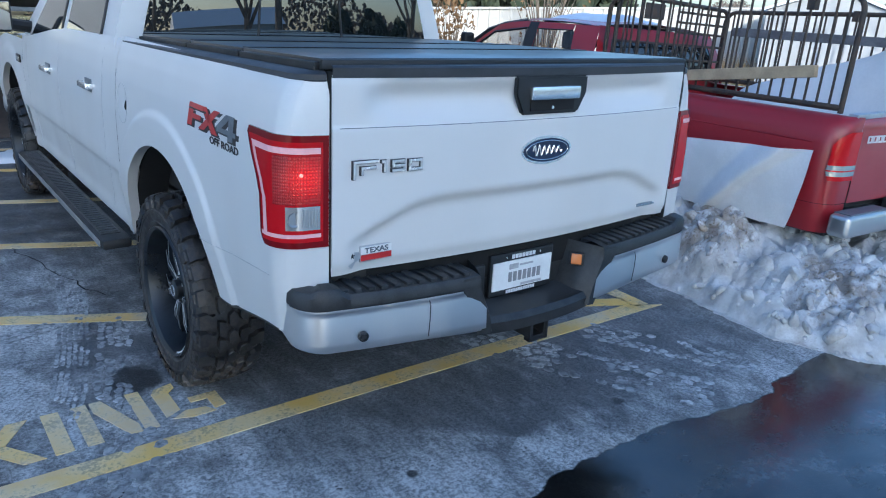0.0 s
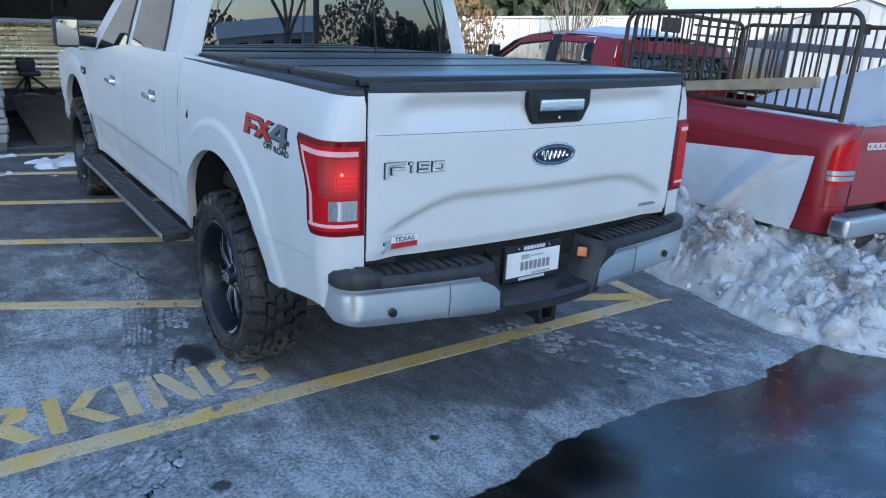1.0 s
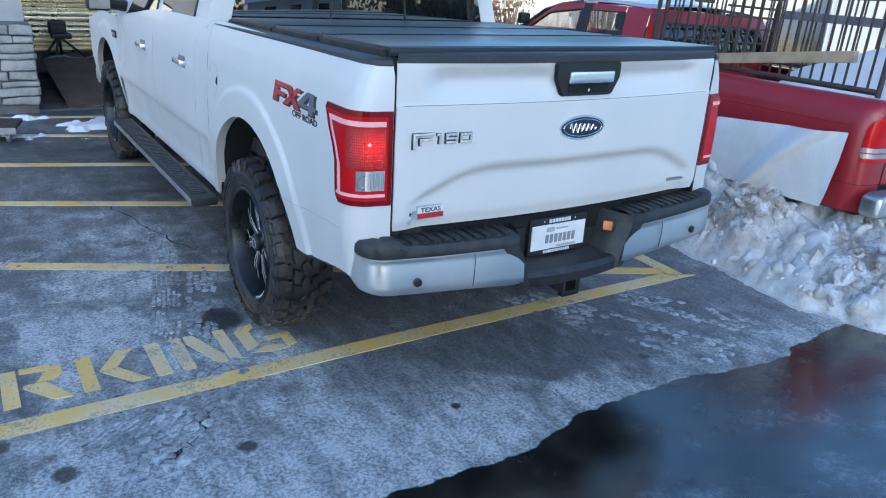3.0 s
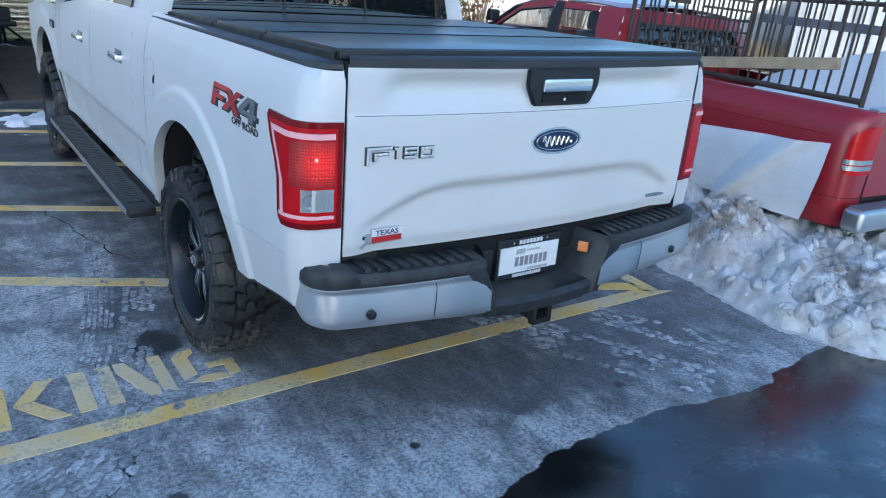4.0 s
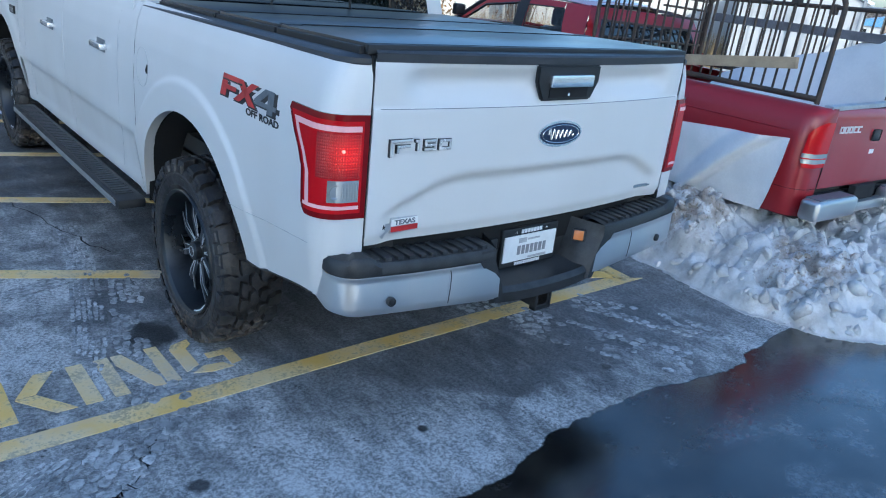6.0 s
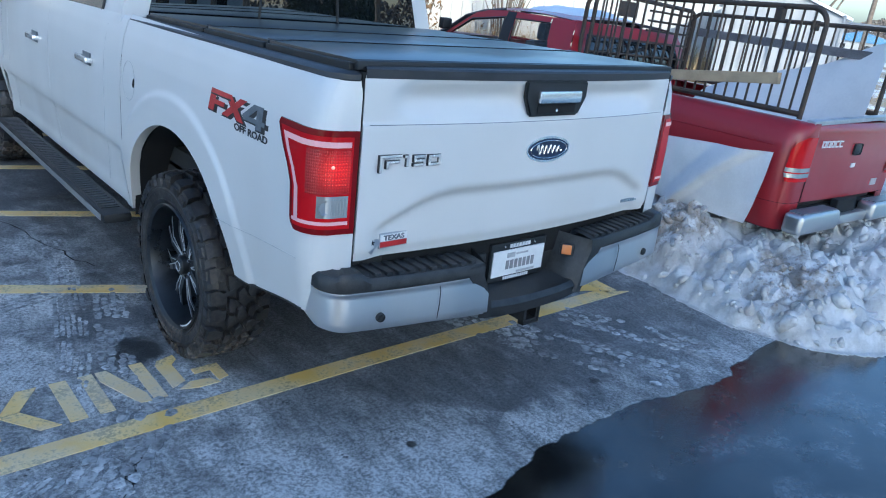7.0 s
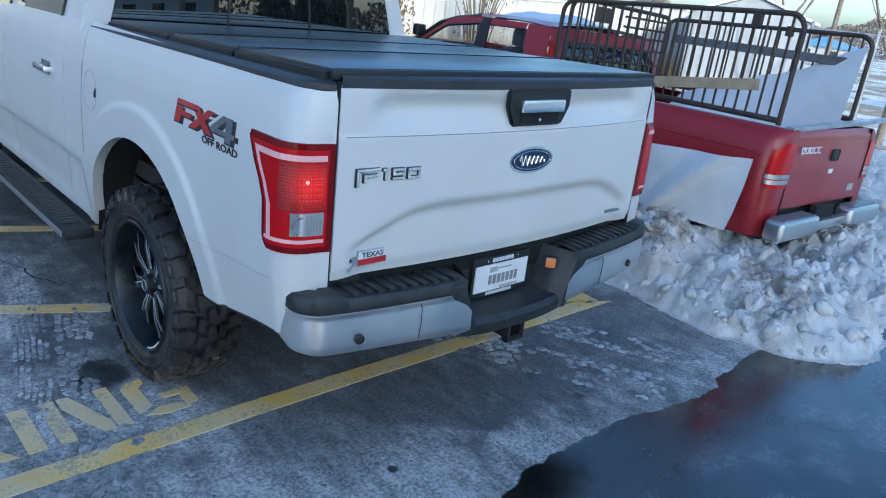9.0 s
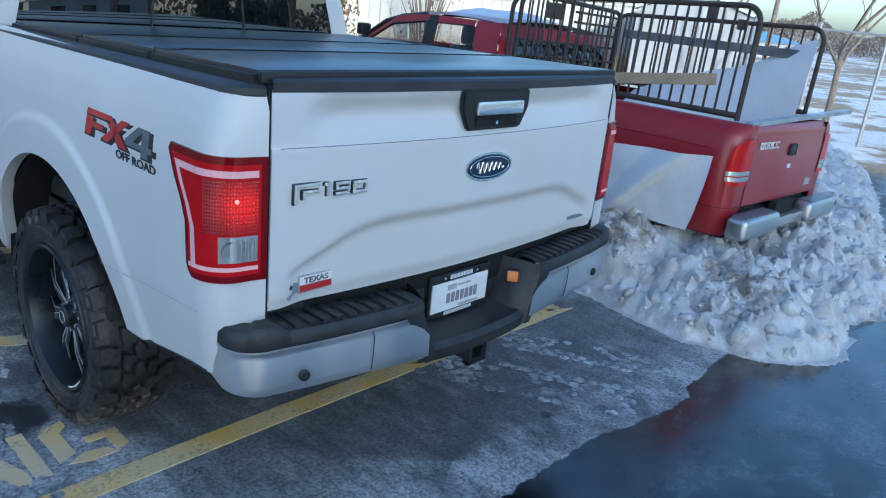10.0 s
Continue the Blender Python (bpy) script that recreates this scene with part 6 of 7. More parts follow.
for side in (-1, 1):
    ys = [1.820, 1.86, 1.92, 2.0, 2.04, 2.056, 2.060, 2.072, 2.3, 2.6, 2.9, 3.05, 3.066, 3.07, 3.08, 3.3, 3.6, 3.9, 4.06, 4.075, 4.08, 4.10, 4.2, 4.258]
    top = lambda y: table([(1.82, 1.42), (2.9, 1.40), (3.3, 1.37), (3.9, 1.30), (4.3, 1.27)], y)
    part("cab_side", side_sheet(ys, lambda y: 0.50, top, side), WHITE, truck, smooth=True)
    fy = [4.262] + arch_ys(4.84) + [5.415, 5.45, 5.55, 5.65]
    part("front_fender", side_sheet(fy, lambda y: arch_z(y, 4.84) if 4.274 < y < 5.406 else 0.56, lambda y: 1.25 - 0.10 * smooth01(4.9, 5.65, y), side, 10), WHITE, truck, smooth=True)
    bm = bmesh.new()
    sheet(bm, span(0.02, math.pi - 0.02, 16), (0.0, 0.42), lambda a, d: Vector((side * (0.945 - d), 4.84 + 0.585 * math.cos(a), 0.455 + 0.585 * math.sin(a))))
    part("wheel_well", bm, DARK, truck)
    for yy in (2.062, 3.07, 4.085):
        bm = bmesh.new()
        tube(bm, [flank(s_of(yy, z) + 0.10 * smooth01(0.9, 0.55, z) * (1 if yy < 3 else 0), z, 0.0002, side) for z in span(0.55, 1.36, 12)], 0.0013, 4)
        part("door_seam", bm, PLATE_GREY, truck)
    # side glass and pillars above the belt
    def house(y, z, off=0.0):
        k = (z - 1.30) / 0.65
        return Vector((side * (0.945 - 0.21 * max(k, 0) ** 1.15 + off), y, z))

    bm = bmesh.new()
    sheet(bm, span(0, 1, 20), span(0, 1, 8), lambda a, b: house((1.90 + 0.03 * b) + (4.30 - 0.95 * b - 1.90 - 0.03 * b) * a, (1.42 - 0.14 * a) + (1.95 - 1.42 + 0.14 * a) * b))
    part("cab_upper", bm, WHITE, truck, smooth=True)
    for y0, y1 in ((2.23, 2.98), (3.10, 3.98)):
        bm = bmesh.new()
        sheet(bm, span(0, 1, 6), span(0, 1, 5), lambda a, b: house((y0 + (0.16 if y0 < 3 else 0.0) * b ** 2) + (y1 - (0.62 if y0 > 3 else 0.0) * b - y0 - (0.16 if y0 < 3 else 0) * b ** 2) * a, table([(2.1, 1.40), (3.0, 1.375), (4.0, 1.30)], y0 + (y1 - y0) * a) + b * 0.47, 0.004))
        win = part("side_window", bm, CABGLASS, truck, smooth=True)
        bm = bmesh.new()
        tube(bm, [house(y, table([(2.1, 1.40), (3.0, 1.375), (4.0, 1.30)], y) - 0.006, 0.006) for y in span(y0 - 0.01, y1 + 0.01, 6)], 0.007, 6)
        tube(bm, [house(y0 - 0.012 + (0.17 if y0 < 3 else 0) * b ** 2, 1.39 + 0.48 * b, 0.005) for b in span(0, 1, 5)], 0.007, 6)
        part("window_trim", bm, BLACKPL, win)
    # handles
    for yy, zz in ((2.33, 1.155), (3.36, 1.135)):
        bm = bmesh.new()
        w = table(HALF, zz)
        box(bm, (side * (w + 0.030) - 0.010, yy - 0.105, zz - 0.014), (side * (w + 0.030) + 0.010, yy + 0.075, zz + 0.016), 0.007)
        box(bm, (side * (w + 0.012) - 0.02, yy + 0.045, zz - 0.013), (side * (w + 0.012) + 0.02, yy + 0.075, zz + 0.014), 0.005)
        box(bm, (side * (w + 0.012) - 0.02, yy - 0.105, zz - 0.013), (side * (w + 0.012) + 0.02, yy - 0.075, zz + 0.014), 0.005)
        h = part("door_handle", bm, BRIGHT, truck, "chrome door handle", smooth=True)
        # grey plate stands for the shaded hollow in the white door
        part("handle_scoop_shade", box(bmesh.new(), (side * (w + 0.002) - 0.004, yy - 0.07, zz - 0.032), (side * (w + 0.002) + 0.004, yy + 0.05, zz + 0.034), 0.003), BADGE_GREY, h)
    # mirror
    bm = box(bmesh.new(), (-0.085, -0.06, -0.105), (0.085, 0.07, 0.105), 0.035, pose(side * 1.14, 4.02, 1.415), 3)
    tube(bm, [(side * 0.93, 4.08, 1.34), (side * 1.08, 4.05, 1.36)], 0.04, 8)
    mir = part("wing_mirror", bm, BLACKPL, truck, "black wing mirror", smooth=True)
    part("mirror_glass", box(bmesh.new(), (-0.072, -0.064, -0.09), (0.072, -0.058, 0.09), 0.002, pose(side * 1.14, 4.02, 1.415)), MIRROR, mir)
    # running board
    bm = bmesh.new()
    box(bm, (side * 1.055 - 0.068, 1.70, 0.462), (side * 1.055 + 0.068, 3.98, 0.512), 0.018)
    board = part("running_board", bm, BLACKPL, truck, "black running board with ribbed tread", smooth=True)
    part("tread_strip", box(bmesh.new(), (side * 1.058 - 0.045, 1.80, 0.511), (side * 1.058 + 0.045, 3.88, 0.516), 0.002), BADGE_BLACK, board)
    for i in range(52):
        yy = 1.82 + i * 0.04
        part("tread_rib", box(bmesh.new(), (side * 1.058 - 0.040, yy, 0.515), (side * 1.058 + 0.040, yy + 0.018, 0.520)), RAILPL, board)
    part("board_edge", box(bmesh.new(), (side * 1.125 - 0.003, 1.74, 0.474), (side * 1.125 + 0.003, 3.94, 0.502), 0.002), ALU, board)
part("front_badge", box(bmesh.new(), (-0.997, 4.32, 1.08), (-0.985, 4.46, 1.135), 0.004), BADGE_BLACK, truck, "small black fender badge")
part("front_badge", box(bmesh.new(), (-1.001, 4.34, 1.095), (-0.996, 4.44, 1.12), 0.001), BRIGHT, truck, "small chrome fender badge")

# back of the cab with its wide window
def back(x, z, off=0.0):
    k = (z - 1.40) / 0.55
    return Vector((x * (0.945 - 0.185 * max(k, 0) ** 1.1), 1.885 + 0.016 * max(k, 0) + 0.015 * x * x - off, z))


bm = bmesh.new()
sheet(bm, span(-1, 1, 30), span(0.70, 1.95, 18), lambda x, z: back(x, z))
part("cab_back", bm, WHITE, truck, smooth=True)
bm = bmesh.new()
sheet(bm, span(-0.87, 0.87, 30), span(1.425, 1.90, 10), lambda x, z: back(x, z, 0.006))
rw = part("rear_window", bm, TINT, truck, "dark tinted sliding rear window mirroring the lot", smooth=True)
for x in (-0.26, 0.26):
    bm = bmesh.new()
    tube(bm, [back(x, z, 0.008) for z in span(1.43, 1.89, 5)], 0.006, 6)
    part("slider_frame", bm, BLACKPL, rw)
bm = bmesh.new()
sheet(bm, span(-1, 1, 16), span(0, 1, 14), lambda x, t: Vector((x * (0.76 + 0.0 * t), 1.905 + 1.65 * t, 1.95 + 0.05 * math.sin(math.pi * t) * (1 - 0.6 * x * x) + 0.03 * (1 - x * x))))
part("roof", bm, WHITE, truck, smooth=True)
bm = bmesh.new()
sheet(bm, span(-1, 1, 12), span(0, 1, 6), lambda x, t: Vector((x * (0.76 + 0.15 * t), 3.55 + 0.78 * t + 0.06 * (1 - x * x), 1.96 - 0.68 * t)))
part("windscreen", bm, CABGLASS, truck, smooth=True)
bm = bmesh.new()
sheet(bm, span(-1, 1, 16), span(0, 1, 10), lambda x, t: Vector((x * (0.93 - 0.03 * t), 4.28 + 1.40 * t, 1.26 + 0.06 * (1 - x * x) - 0.09 * t * t)))
part("hood", bm, WHITE, truck, smooth=True)
bm = bmesh.new()
box(bm, (-0.93, 5.55, 0.62), (0.93, 5.70, 1.14), 0.05)
part("grille", bm, BLACKPL, truck, smooth=True)
bm = bmesh.new()
box(bm, (-0.96, 5.60, 0.52), (0.96, 5.80, 0.70), 0.05)
part("front_bumper", bm, CHROME, truck, smooth=True)


# ---- red pickup ----
RM = pose(3.385, 0.12, 0.0, 0, 2.0, -0.5)
red = thing("red_pickup_truck", "faded red older pickup in ploughed snow with iron panels aboard", "pickup truck", RM)
RHALF = [(0.40, 0.86), (0.55, 0.895), (0.75, 0.91), (0.90, 0.908), (1.0, 0.895), (1.06, 0.872), (1.10, 0.835), (1.118, 0.79)]


def rflank(s, z, off=0.0, side=-1, r=0.13, gate=0.665):
    w = table(RHALF, z)
    l1, l2 = w - r - gate, math.pi / 2 * r
    if s < l1:
        x, y, nx, ny = gate + s, 0.0, 0.0, -1.0
    elif s < l1 + l2:
        a = (s - l1) / r
        nx, ny = math.sin(a), -math.cos(a)
        x, y = w - r + r * nx, r + r * ny
    else:
        x, y, nx, ny = w, r + s - l1 - l2, 1.0, 0.0
    return Vector((side * (x + nx * off), y + ny * off, z))


for side in (-1, 1):
    bm = bmesh.new()
    ss = span(0, 0.36, 14) + [0.5, 0.7, 0.9, 1.2, 1.5, 1.8, 2.1, 2.27]
    zs = span(0.42, 1.0, 12) + [1.02, 1.04, 1.06, 1.08, 1.10, 1.112, 1.118]
    g = sheet(bm, ss, zs, lambda s, z: rflank(s, z, 0, side))
    inner = [bm.verts.new(Vector((side * 0.70, q[-1].co.y, 1.116))) for q in g]
    for i in range(len(g) - 1):
        bm.faces.new((g[i][-1], g[i + 1][-1], inner[i + 1], inner[i]))
    part("bed_side", bm, RED, red, smooth=True)
    # pressed line along the side
    bm = bmesh.new()
    tube(bm, [rflank(s, 0.955, -0.004, side) for s in span(0.34, 2.2, 8)], 0.007, 6)
    part("body_crease", bm, RED, red, smooth=True)
    bm = bmesh.new()
    tube(bm, [rflank(s, 0.60, -0.001, side) for s in span(0.0, 0.36, 12)], 0.0022, 4)
    part("body_seam", bm, GAP, red)
    # tail light
    lens = bmesh.new()
    end = lambda z: table([(0.745, 0.222), (0.80, 0.240), (0.95, 0.228), (1.0, 0.195), (1.034, 0.12)], z)
    sheet(lens, span(0, 1, 14), span(0.745, 1.034, 14), lambda a, z: rflank(0.006 + (end(z) - 0.006) * a, z, 0.010, side))
    lamp = part("tail_light", lens, LENS_RED, red, "dusty red tail light with a white reverse band", smooth=True)
    bm = bmesh.new()
    sheet(bm, span(0, 1, 14), span(0.772, 0.800, 2), lambda a, z: rflank(0.006 + (end(z) - 0.004) * a, z, 0.013, side))
    part("reverse_band", bm, LENS_CLEAR, lamp, "white reversing lens")
    bm = bmesh.new()
    sheet(bm, span(0, 1, 14), span(0.808, 0.836, 2), lambda a, z: rflank(0.006 + (end(z) - 0.004) * a, z, 0.013, side))
    part("reverse_band", bm, LENS_CLEAR, lamp, "white reversing lens")

bm = bmesh.new()
g = sheet(bm, span(-0.658, 0.658, 30), [0.60, 0.62, 0.70, 0.80, 0.96, 1.0, 1.04, 1.08, 1.105, 1.118], lambda x, z: Vector((x, -0.004 + 0.006 * smooth01(0.98, 1.02, z) + 0.03 * smooth01(1.07, 1.12, z) ** 2 - 0.008 * math.sin(math.pi * (x / 1.32 + 0.5)), z)))
inner = [bm.verts.new(Vector((q[-1].co.x, 0.06, 1.118))) for q in g]
for i in range(len(g) - 1):
    bm.faces.new((g[i][-1], g[i + 1][-1], inner[i + 1], inner[i]))
rgate = part("tailgate", bm, RED, red, "faded red tailgate", smooth=True)
for sx in (-1, 1):
    part("gate_gap", box(bmesh.new(), (sx * 0.662 - 0.005, 0.004, 0.60), (sx * 0.662 + 0.005, 0.03, 1.11)), GAP, red)
bm = bmesh.new()
box(bm, (-0.065, -0.022, 0.905), (0.065, -0.004, 0.985), 0.02)
part("handle", bm, BLACKPL, rgate, "black tailgate latch handle", smooth=True)
for i in range(5):
    x = -0.585 + i * 0.066
    bm = bmesh.new()
    for lo, hi in (((0, 0), (0.052, 0.009)), ((0, 0.035), (0.052, 0.044)), ((0, 0.009), (0.010, 0.035))):
        box(bm, (x + lo[0], -0.0145, 0.965 + lo[1]), (x + hi[0], -0.008, 0.965 + hi[1]))
    if i in (0, 1, 2):
        box(bm, (x + 0.042, -0.0145, 0.974), (x + 0.052, -0.008, 1.0))
    part("name_shape", bm, LETTER_WHITE, rgate, "pale badge character")
part("sticker", box(bmesh.new(), (-0.03, -0.0165, 0.815), (0.04, -0.010, 0.845)), LETTER_WHITE, rgate, "small pale sticker")
part("sticker", box(bmesh.new(), (0.45, -0.0125, 0.66), (0.56, -0.006, 0.71)), PLATE_GREY, rgate, "small grey badge")

# bumper
bm = bmesh.new()
for sx in (-1, 1):
    box(bm, (sx * 0.59 - 0.29, -0.15, 0.43), (sx * 0.59 + 0.29, -0.02, 0.565), 0.032, None, 3)
box(bm, (-0.32, -0.10, 0.43), (0.32, -0.03, 0.50), 0.015)
rb = part("rear_bumper", bm, OLDCHROME, red, "dented chrome rear bumper", smooth=True)
for sx in (-1, 1):
    part("step_pad", box(bmesh.new(), (sx * 0.59 - 0.25, -0.13, 0.562), (sx * 0.59 + 0.25, -0.03, 0.572), 0.004), BADGE_GREY, rb)
part("plate_recess", box(bmesh.new(), (-0.17, -0.06, 0.46), (0.17, -0.01, 0.60), 0.01), DARK, red)
bm = bmesh.new()
box(bm, (-0.80, 0.02, 0.40), (0.80, 4.6, 0.55))
box(bm, (-0.67, 0.05, 0.55), (0.67, 2.2, 0.72))
part("chassis", bm, UNDER, red)
# white sheet fastened over the rusted side, with a dent
bm = bmesh.new()


def patch(a, b):
    s = 0.318 + 1.72 * a + 0.045 * (1 - b) - 0.02 * a * 0
    z = 0.405 + (0.505 - 0.14 * a) * b
    crest = 1.0 - 0.9 * (min(a, 0.40) / 0.28) ** 1.6
    d = b - crest
    reach = smooth01(0.0, 0.10, a) * (1 - smooth01(0.30, 0.42, a))
    bulge = 0.085 * smooth01(-0.02, 0.11, d) * (1 - smooth01(0.13, 0.75, d)) * reach
    pit = 0.009 * math.exp(-((a - 0.38) / 0.05) ** 2 - ((b - 0.42) / 0.16) ** 2)
    lip = 0.010 * smooth01(0.10, 0.0, b) * noise.noise(Vector((a * 14, 0, 4)))
    return rflank(s, z, 0.020 + bulge - pit + lip + 0.007 * noise.noise(Vector((a * 6, b * 4, 2))))


sheet(bm, span(0, 1, 130), span(0, 1, 46), patch)
part("side_sheet", bm, PATCH, red, "dented white sheet over the red bed side", smooth=True)
# cab
for side in (-1, 1):
    bm = bmesh.new()
    sheet(bm, span(2.0, 4.5, 16), span(0.42, 1.23, 10), lambda y, z: Vector((side * (table(RHALF, z * 0.8)), y, z)))
    part("cab_side", bm, RED, red, smooth=True)

    def rh(y, z, off=0.0):
        k = (z - 1.22) / 0.40
        return Vector((side * (0.865 - 0.17 * max(k, 0) ** 1.4 + off), y, z - 0.05))

    WINS = [((2.235, 1.27), (2.345, 1.515), (2.752, 1.507), (2.69, 1.27)), ((2.815, 1.26), (2.869, 1.505), (3.257, 1.449), (3.52, 1.26))]
    # a skin with its two openings left free
    bm = bmesh.new()
    strips = [((1.99, 1.24), (2.085, 1.565), (2.345, 1.565), (2.235, 1.24)), ((2.69, 1.24), (2.752, 1.565), (2.869, 1.565), (2.815, 1.24)),
              ((2.345, 1.515), (2.345, 1.565), (2.752, 1.565), (2.752, 1.507)), ((2.869, 1.505), (2.869, 1.565), (3.10, 1.545), (3.08, 1.476)),
              ((3.08, 1.476), (3.10, 1.545), (3.25, 1.510), (3.257, 1.449)), ((3.52, 1.25), (3.257, 1.449), (3.25, 1.510), (3.60, 1.25)),
              ((2.235, 1.22), (2.235, 1.27), (2.69, 1.27), (2.69, 1.22)), ((2.815, 1.22), (2.815, 1.26), (3.52, 1.26), (3.58, 1.22))]
    for a, b, d, e in strips:
        def f(u, v):
            y = (a[0] * (1 - v) + b[0] * v) * (1 - u) + (e[0] * (1 - v) + d[0] * v) * u
            z = (a[1] * (1 - v) + b[1] * v) * (1 - u) + (e[1] * (1 - v) + d[1] * v) * u
            return rh(y, z)
        sheet(bm, span(0, 1, 4), span(0, 1, 6), f)
    bmesh.ops.remove_doubles(bm, verts=bm.verts[:], dist=0.004)
    part("cab_upper", bm, RED, red, smooth=True)
    for name, (a, b, d, e) in zip(("quarter_window", "door_window"), WINS):
        bm = bmesh.new()
        def f(u, v):
            y = (a[0] * (1 - v) + b[0] * v) * (1 - u) + (e[0] * (1 - v) + d[0] * v) * u
            z = (a[1] * (1 - v) + b[1] * v) * (1 - u) + (e[1] * (1 - v) + d[1] * v) * u
            return rh(y, z, -0.006)
        sheet(bm, span(0, 1, 6), span(0, 1, 4), f)
        q = part(name, bm, SEEGLASS, red, smooth=True)
        bm = bmesh.new()
        loop = [rh(y, z, 0.002) for y, z in (a, b, d, e, a)]
        tube(bm, loop, 0.012 if name == "door_window" else 0.007, 5)
        part("window_seal", bm, BLACKPL, q)
    bm = bmesh.new()
    sheet(bm, span(0, 1, 2), span(1.24, 1.56, 5), lambda u, z: rh(2.70 + 0.11 * u + 0.18 * (z - 1.24), z, 0.003))
    part("door_pillar", bm, BLACKPL, red)
    bm = box(bmesh.new(), (-0.055, -0.03, -0.045), (0.055, 0.04, 0.055), 0.02, pose(side * 0.97, 3.42, 1.32))
    part("wing_mirror", bm, BLACKPL, red)
    # seats seen through the glass
    bm = box(bmesh.new(), (side * 0.38 - 0.22, 2.62, 0.75), (side * 0.38 + 0.22, 2.76, 1.30), 0.05)
    box(bm, (side * 0.38 - 0.11, 2.63, 1.30), (side * 0.38 + 0.11, 2.73, 1.46), 0.04)
    part("seat", bm, BADGE_GREY, red, smooth=True)


def rback(x, z, off=0.0):
    return Vector((x * (0.865 - 0.17 * max((z - 1.22) / 0.40, 0) ** 1.4), 2.0 + 0.10 * max((z - 1.24) / 0.33, 0) ** 2 - 0.05 * (1 - x * x) - off, z - 0.05))


bm = bmesh.new()
sheet(bm, span(-1, 1, 20), span(0.6, 1.22, 6), lambda x, z: rback(x, z))
sheet(bm, span(-1, 1, 20), span(1.475, 1.57, 4), lambda x, z: rback(x, z))
sheet(bm, span(-1, -0.82, 3), span(1.22, 1.475, 6), lambda x, z: rback(x, z))
sheet(bm, span(0.82, 1, 3), span(1.22, 1.475, 6), lambda x, z: rback(x, z))
part("cab_back", bm, RED, red, smooth=True)
bm = bmesh.new()
sheet(bm, span(-0.82, 0.82, 16), span(1.22, 1.475, 6), lambda x, z: rback(x, z, -0.004))
rwin = part("rear_window", bm, CABGLASS, red, smooth=True)
for x in (-0.25, 0.25):
    bm = bmesh.new()
    tube(bm, [rback(x, z, 0.004) for z in (1.22, 1.35, 1.475)], 0.009, 5)
    part("slider_frame", bm, BLACKPL, rwin)
bm = bmesh.new()
sheet(bm, span(-1, 1, 16), span(0, 1, 12), lambda x, t: Vector((x * 0.715, 2.09 + 0.91 * t, 1.512 + 0.05 * (1 - x * x) ** 0.7 + 0.02 * math.sin(math.pi * t))))
part("roof", bm, RED, red, smooth=True)
bm = bmesh.new()
sheet(bm, span(-1, 1, 10), span(0, 1, 6), lambda x, t: Vector((x * (0.71 + 0.13 * t), 2.99 + 0.72 * t + 0.08 * (1 - x * x), 1.535 + 0.03 * (1 - x * x) - 0.33 * t)))
part("windscreen", bm, SEEGLASS, red, smooth=True)
bm = bmesh.new()
tube(bm, [(-0.71, 2.93, 1.512), (-0.715, 3.20, 1.472), (-0.75, 3.385, 1.410), (-0.83, 3.57, 1.255), (-0.85, 3.70, 1.20)], 0.022, 6)
part("windscreen_pillar", bm, BADGE_BLACK, red, smooth=True)
bm = bmesh.new()
tube(bm, [(0.71, 2.93, 1.512), (0.715, 3.20, 1.472), (0.75, 3.385, 1.410), (0.83, 3.57, 1.255), (0.85, 3.70, 1.20)], 0.022, 6)
part("windscreen_pillar", bm, BADGE_BLACK, red, smooth=True)
bm = bmesh.new()
sheet(bm, span(-1, 1, 12), span(0, 1, 8), lambda x, t: Vector((x * (0.86 - 0.04 * t), 3.7 + 1.25 * t, 1.19 + 0.05 * (1 - x * x) - 0.10 * t * t)))
part("hood", bm, RED, red, smooth=True)
part("front_end", box(bmesh.new(), (-0.84, 4.45, 0.45), (0.84, 4.98, 1.12), 0.05), RED, red, smooth=True)
for x, y in ((-0.72, 0.98), (0.72, 0.98), (-0.72, 4.05), (0.72, 4.05)):
    bm = bmesh.new()
    lathe(bm, [(0.19, -0.10), (0.30, -0.11), (0.335, -0.085), (0.34, 0), (0.335, 0.085), (0.30, 0.11), (0.19, 0.10)], 36, pose(x, y, 0.34))
    w = part("wheel", bm, SIDEWALL, red, smooth=True)
    bm = bmesh.new()
    lathe(bm, [(0.0001, -0.06), (0.12, -0.05), (0.19, -0.09)], 28, pose(x, y, 0.34))
    part("rim", bm, ALU, w)
# snow left on the roof
bm = bmesh.new()
sheet(bm, span(-1, 1, 22), span(0, 1, 22), lambda x, t: Vector((x * 0.52 - 0.10, 2.20 + 0.70 * t, 1.500 + 0.05 * (1 - x * x) ** 0.7 + 0.02 * math.sin(math.pi * t) + (0.05 + 0.02 * noise.noise(Vector((x * 3, t * 5, 0)))) * (1 - x ** 6) * (1 - (2 * t - 1) ** 6))))
roof_snow = part("roof_snow", bm, SNOW_CLEAN, None, smooth=True)
roof_snow.matrix_basis = RM
tagged(roof_snow, "smooth snow lying on the red cab roof", "snow", kind="stuff")


# iron stock-pen panels standing in the bed
def hoop(bm, x0, x1, z0, ztop, r, corner=0.10):
    pts = [(x0, 0, z0)]
    for a in span(180, 90, 5):
        pts.append((x0 + corner + corner * math.cos(radians(a)), 0, ztop(x0) - corner + corner * math.sin(radians(a))))
    for a in span(90, 0, 5):
        pts.append((x1 - corner + corner * math.cos(radians(a)), 0, ztop(x1) - corner + corner * math.sin(radians(a))))
    pts.append((x1, 0, z0))
    tube(bm, pts, r, 8)


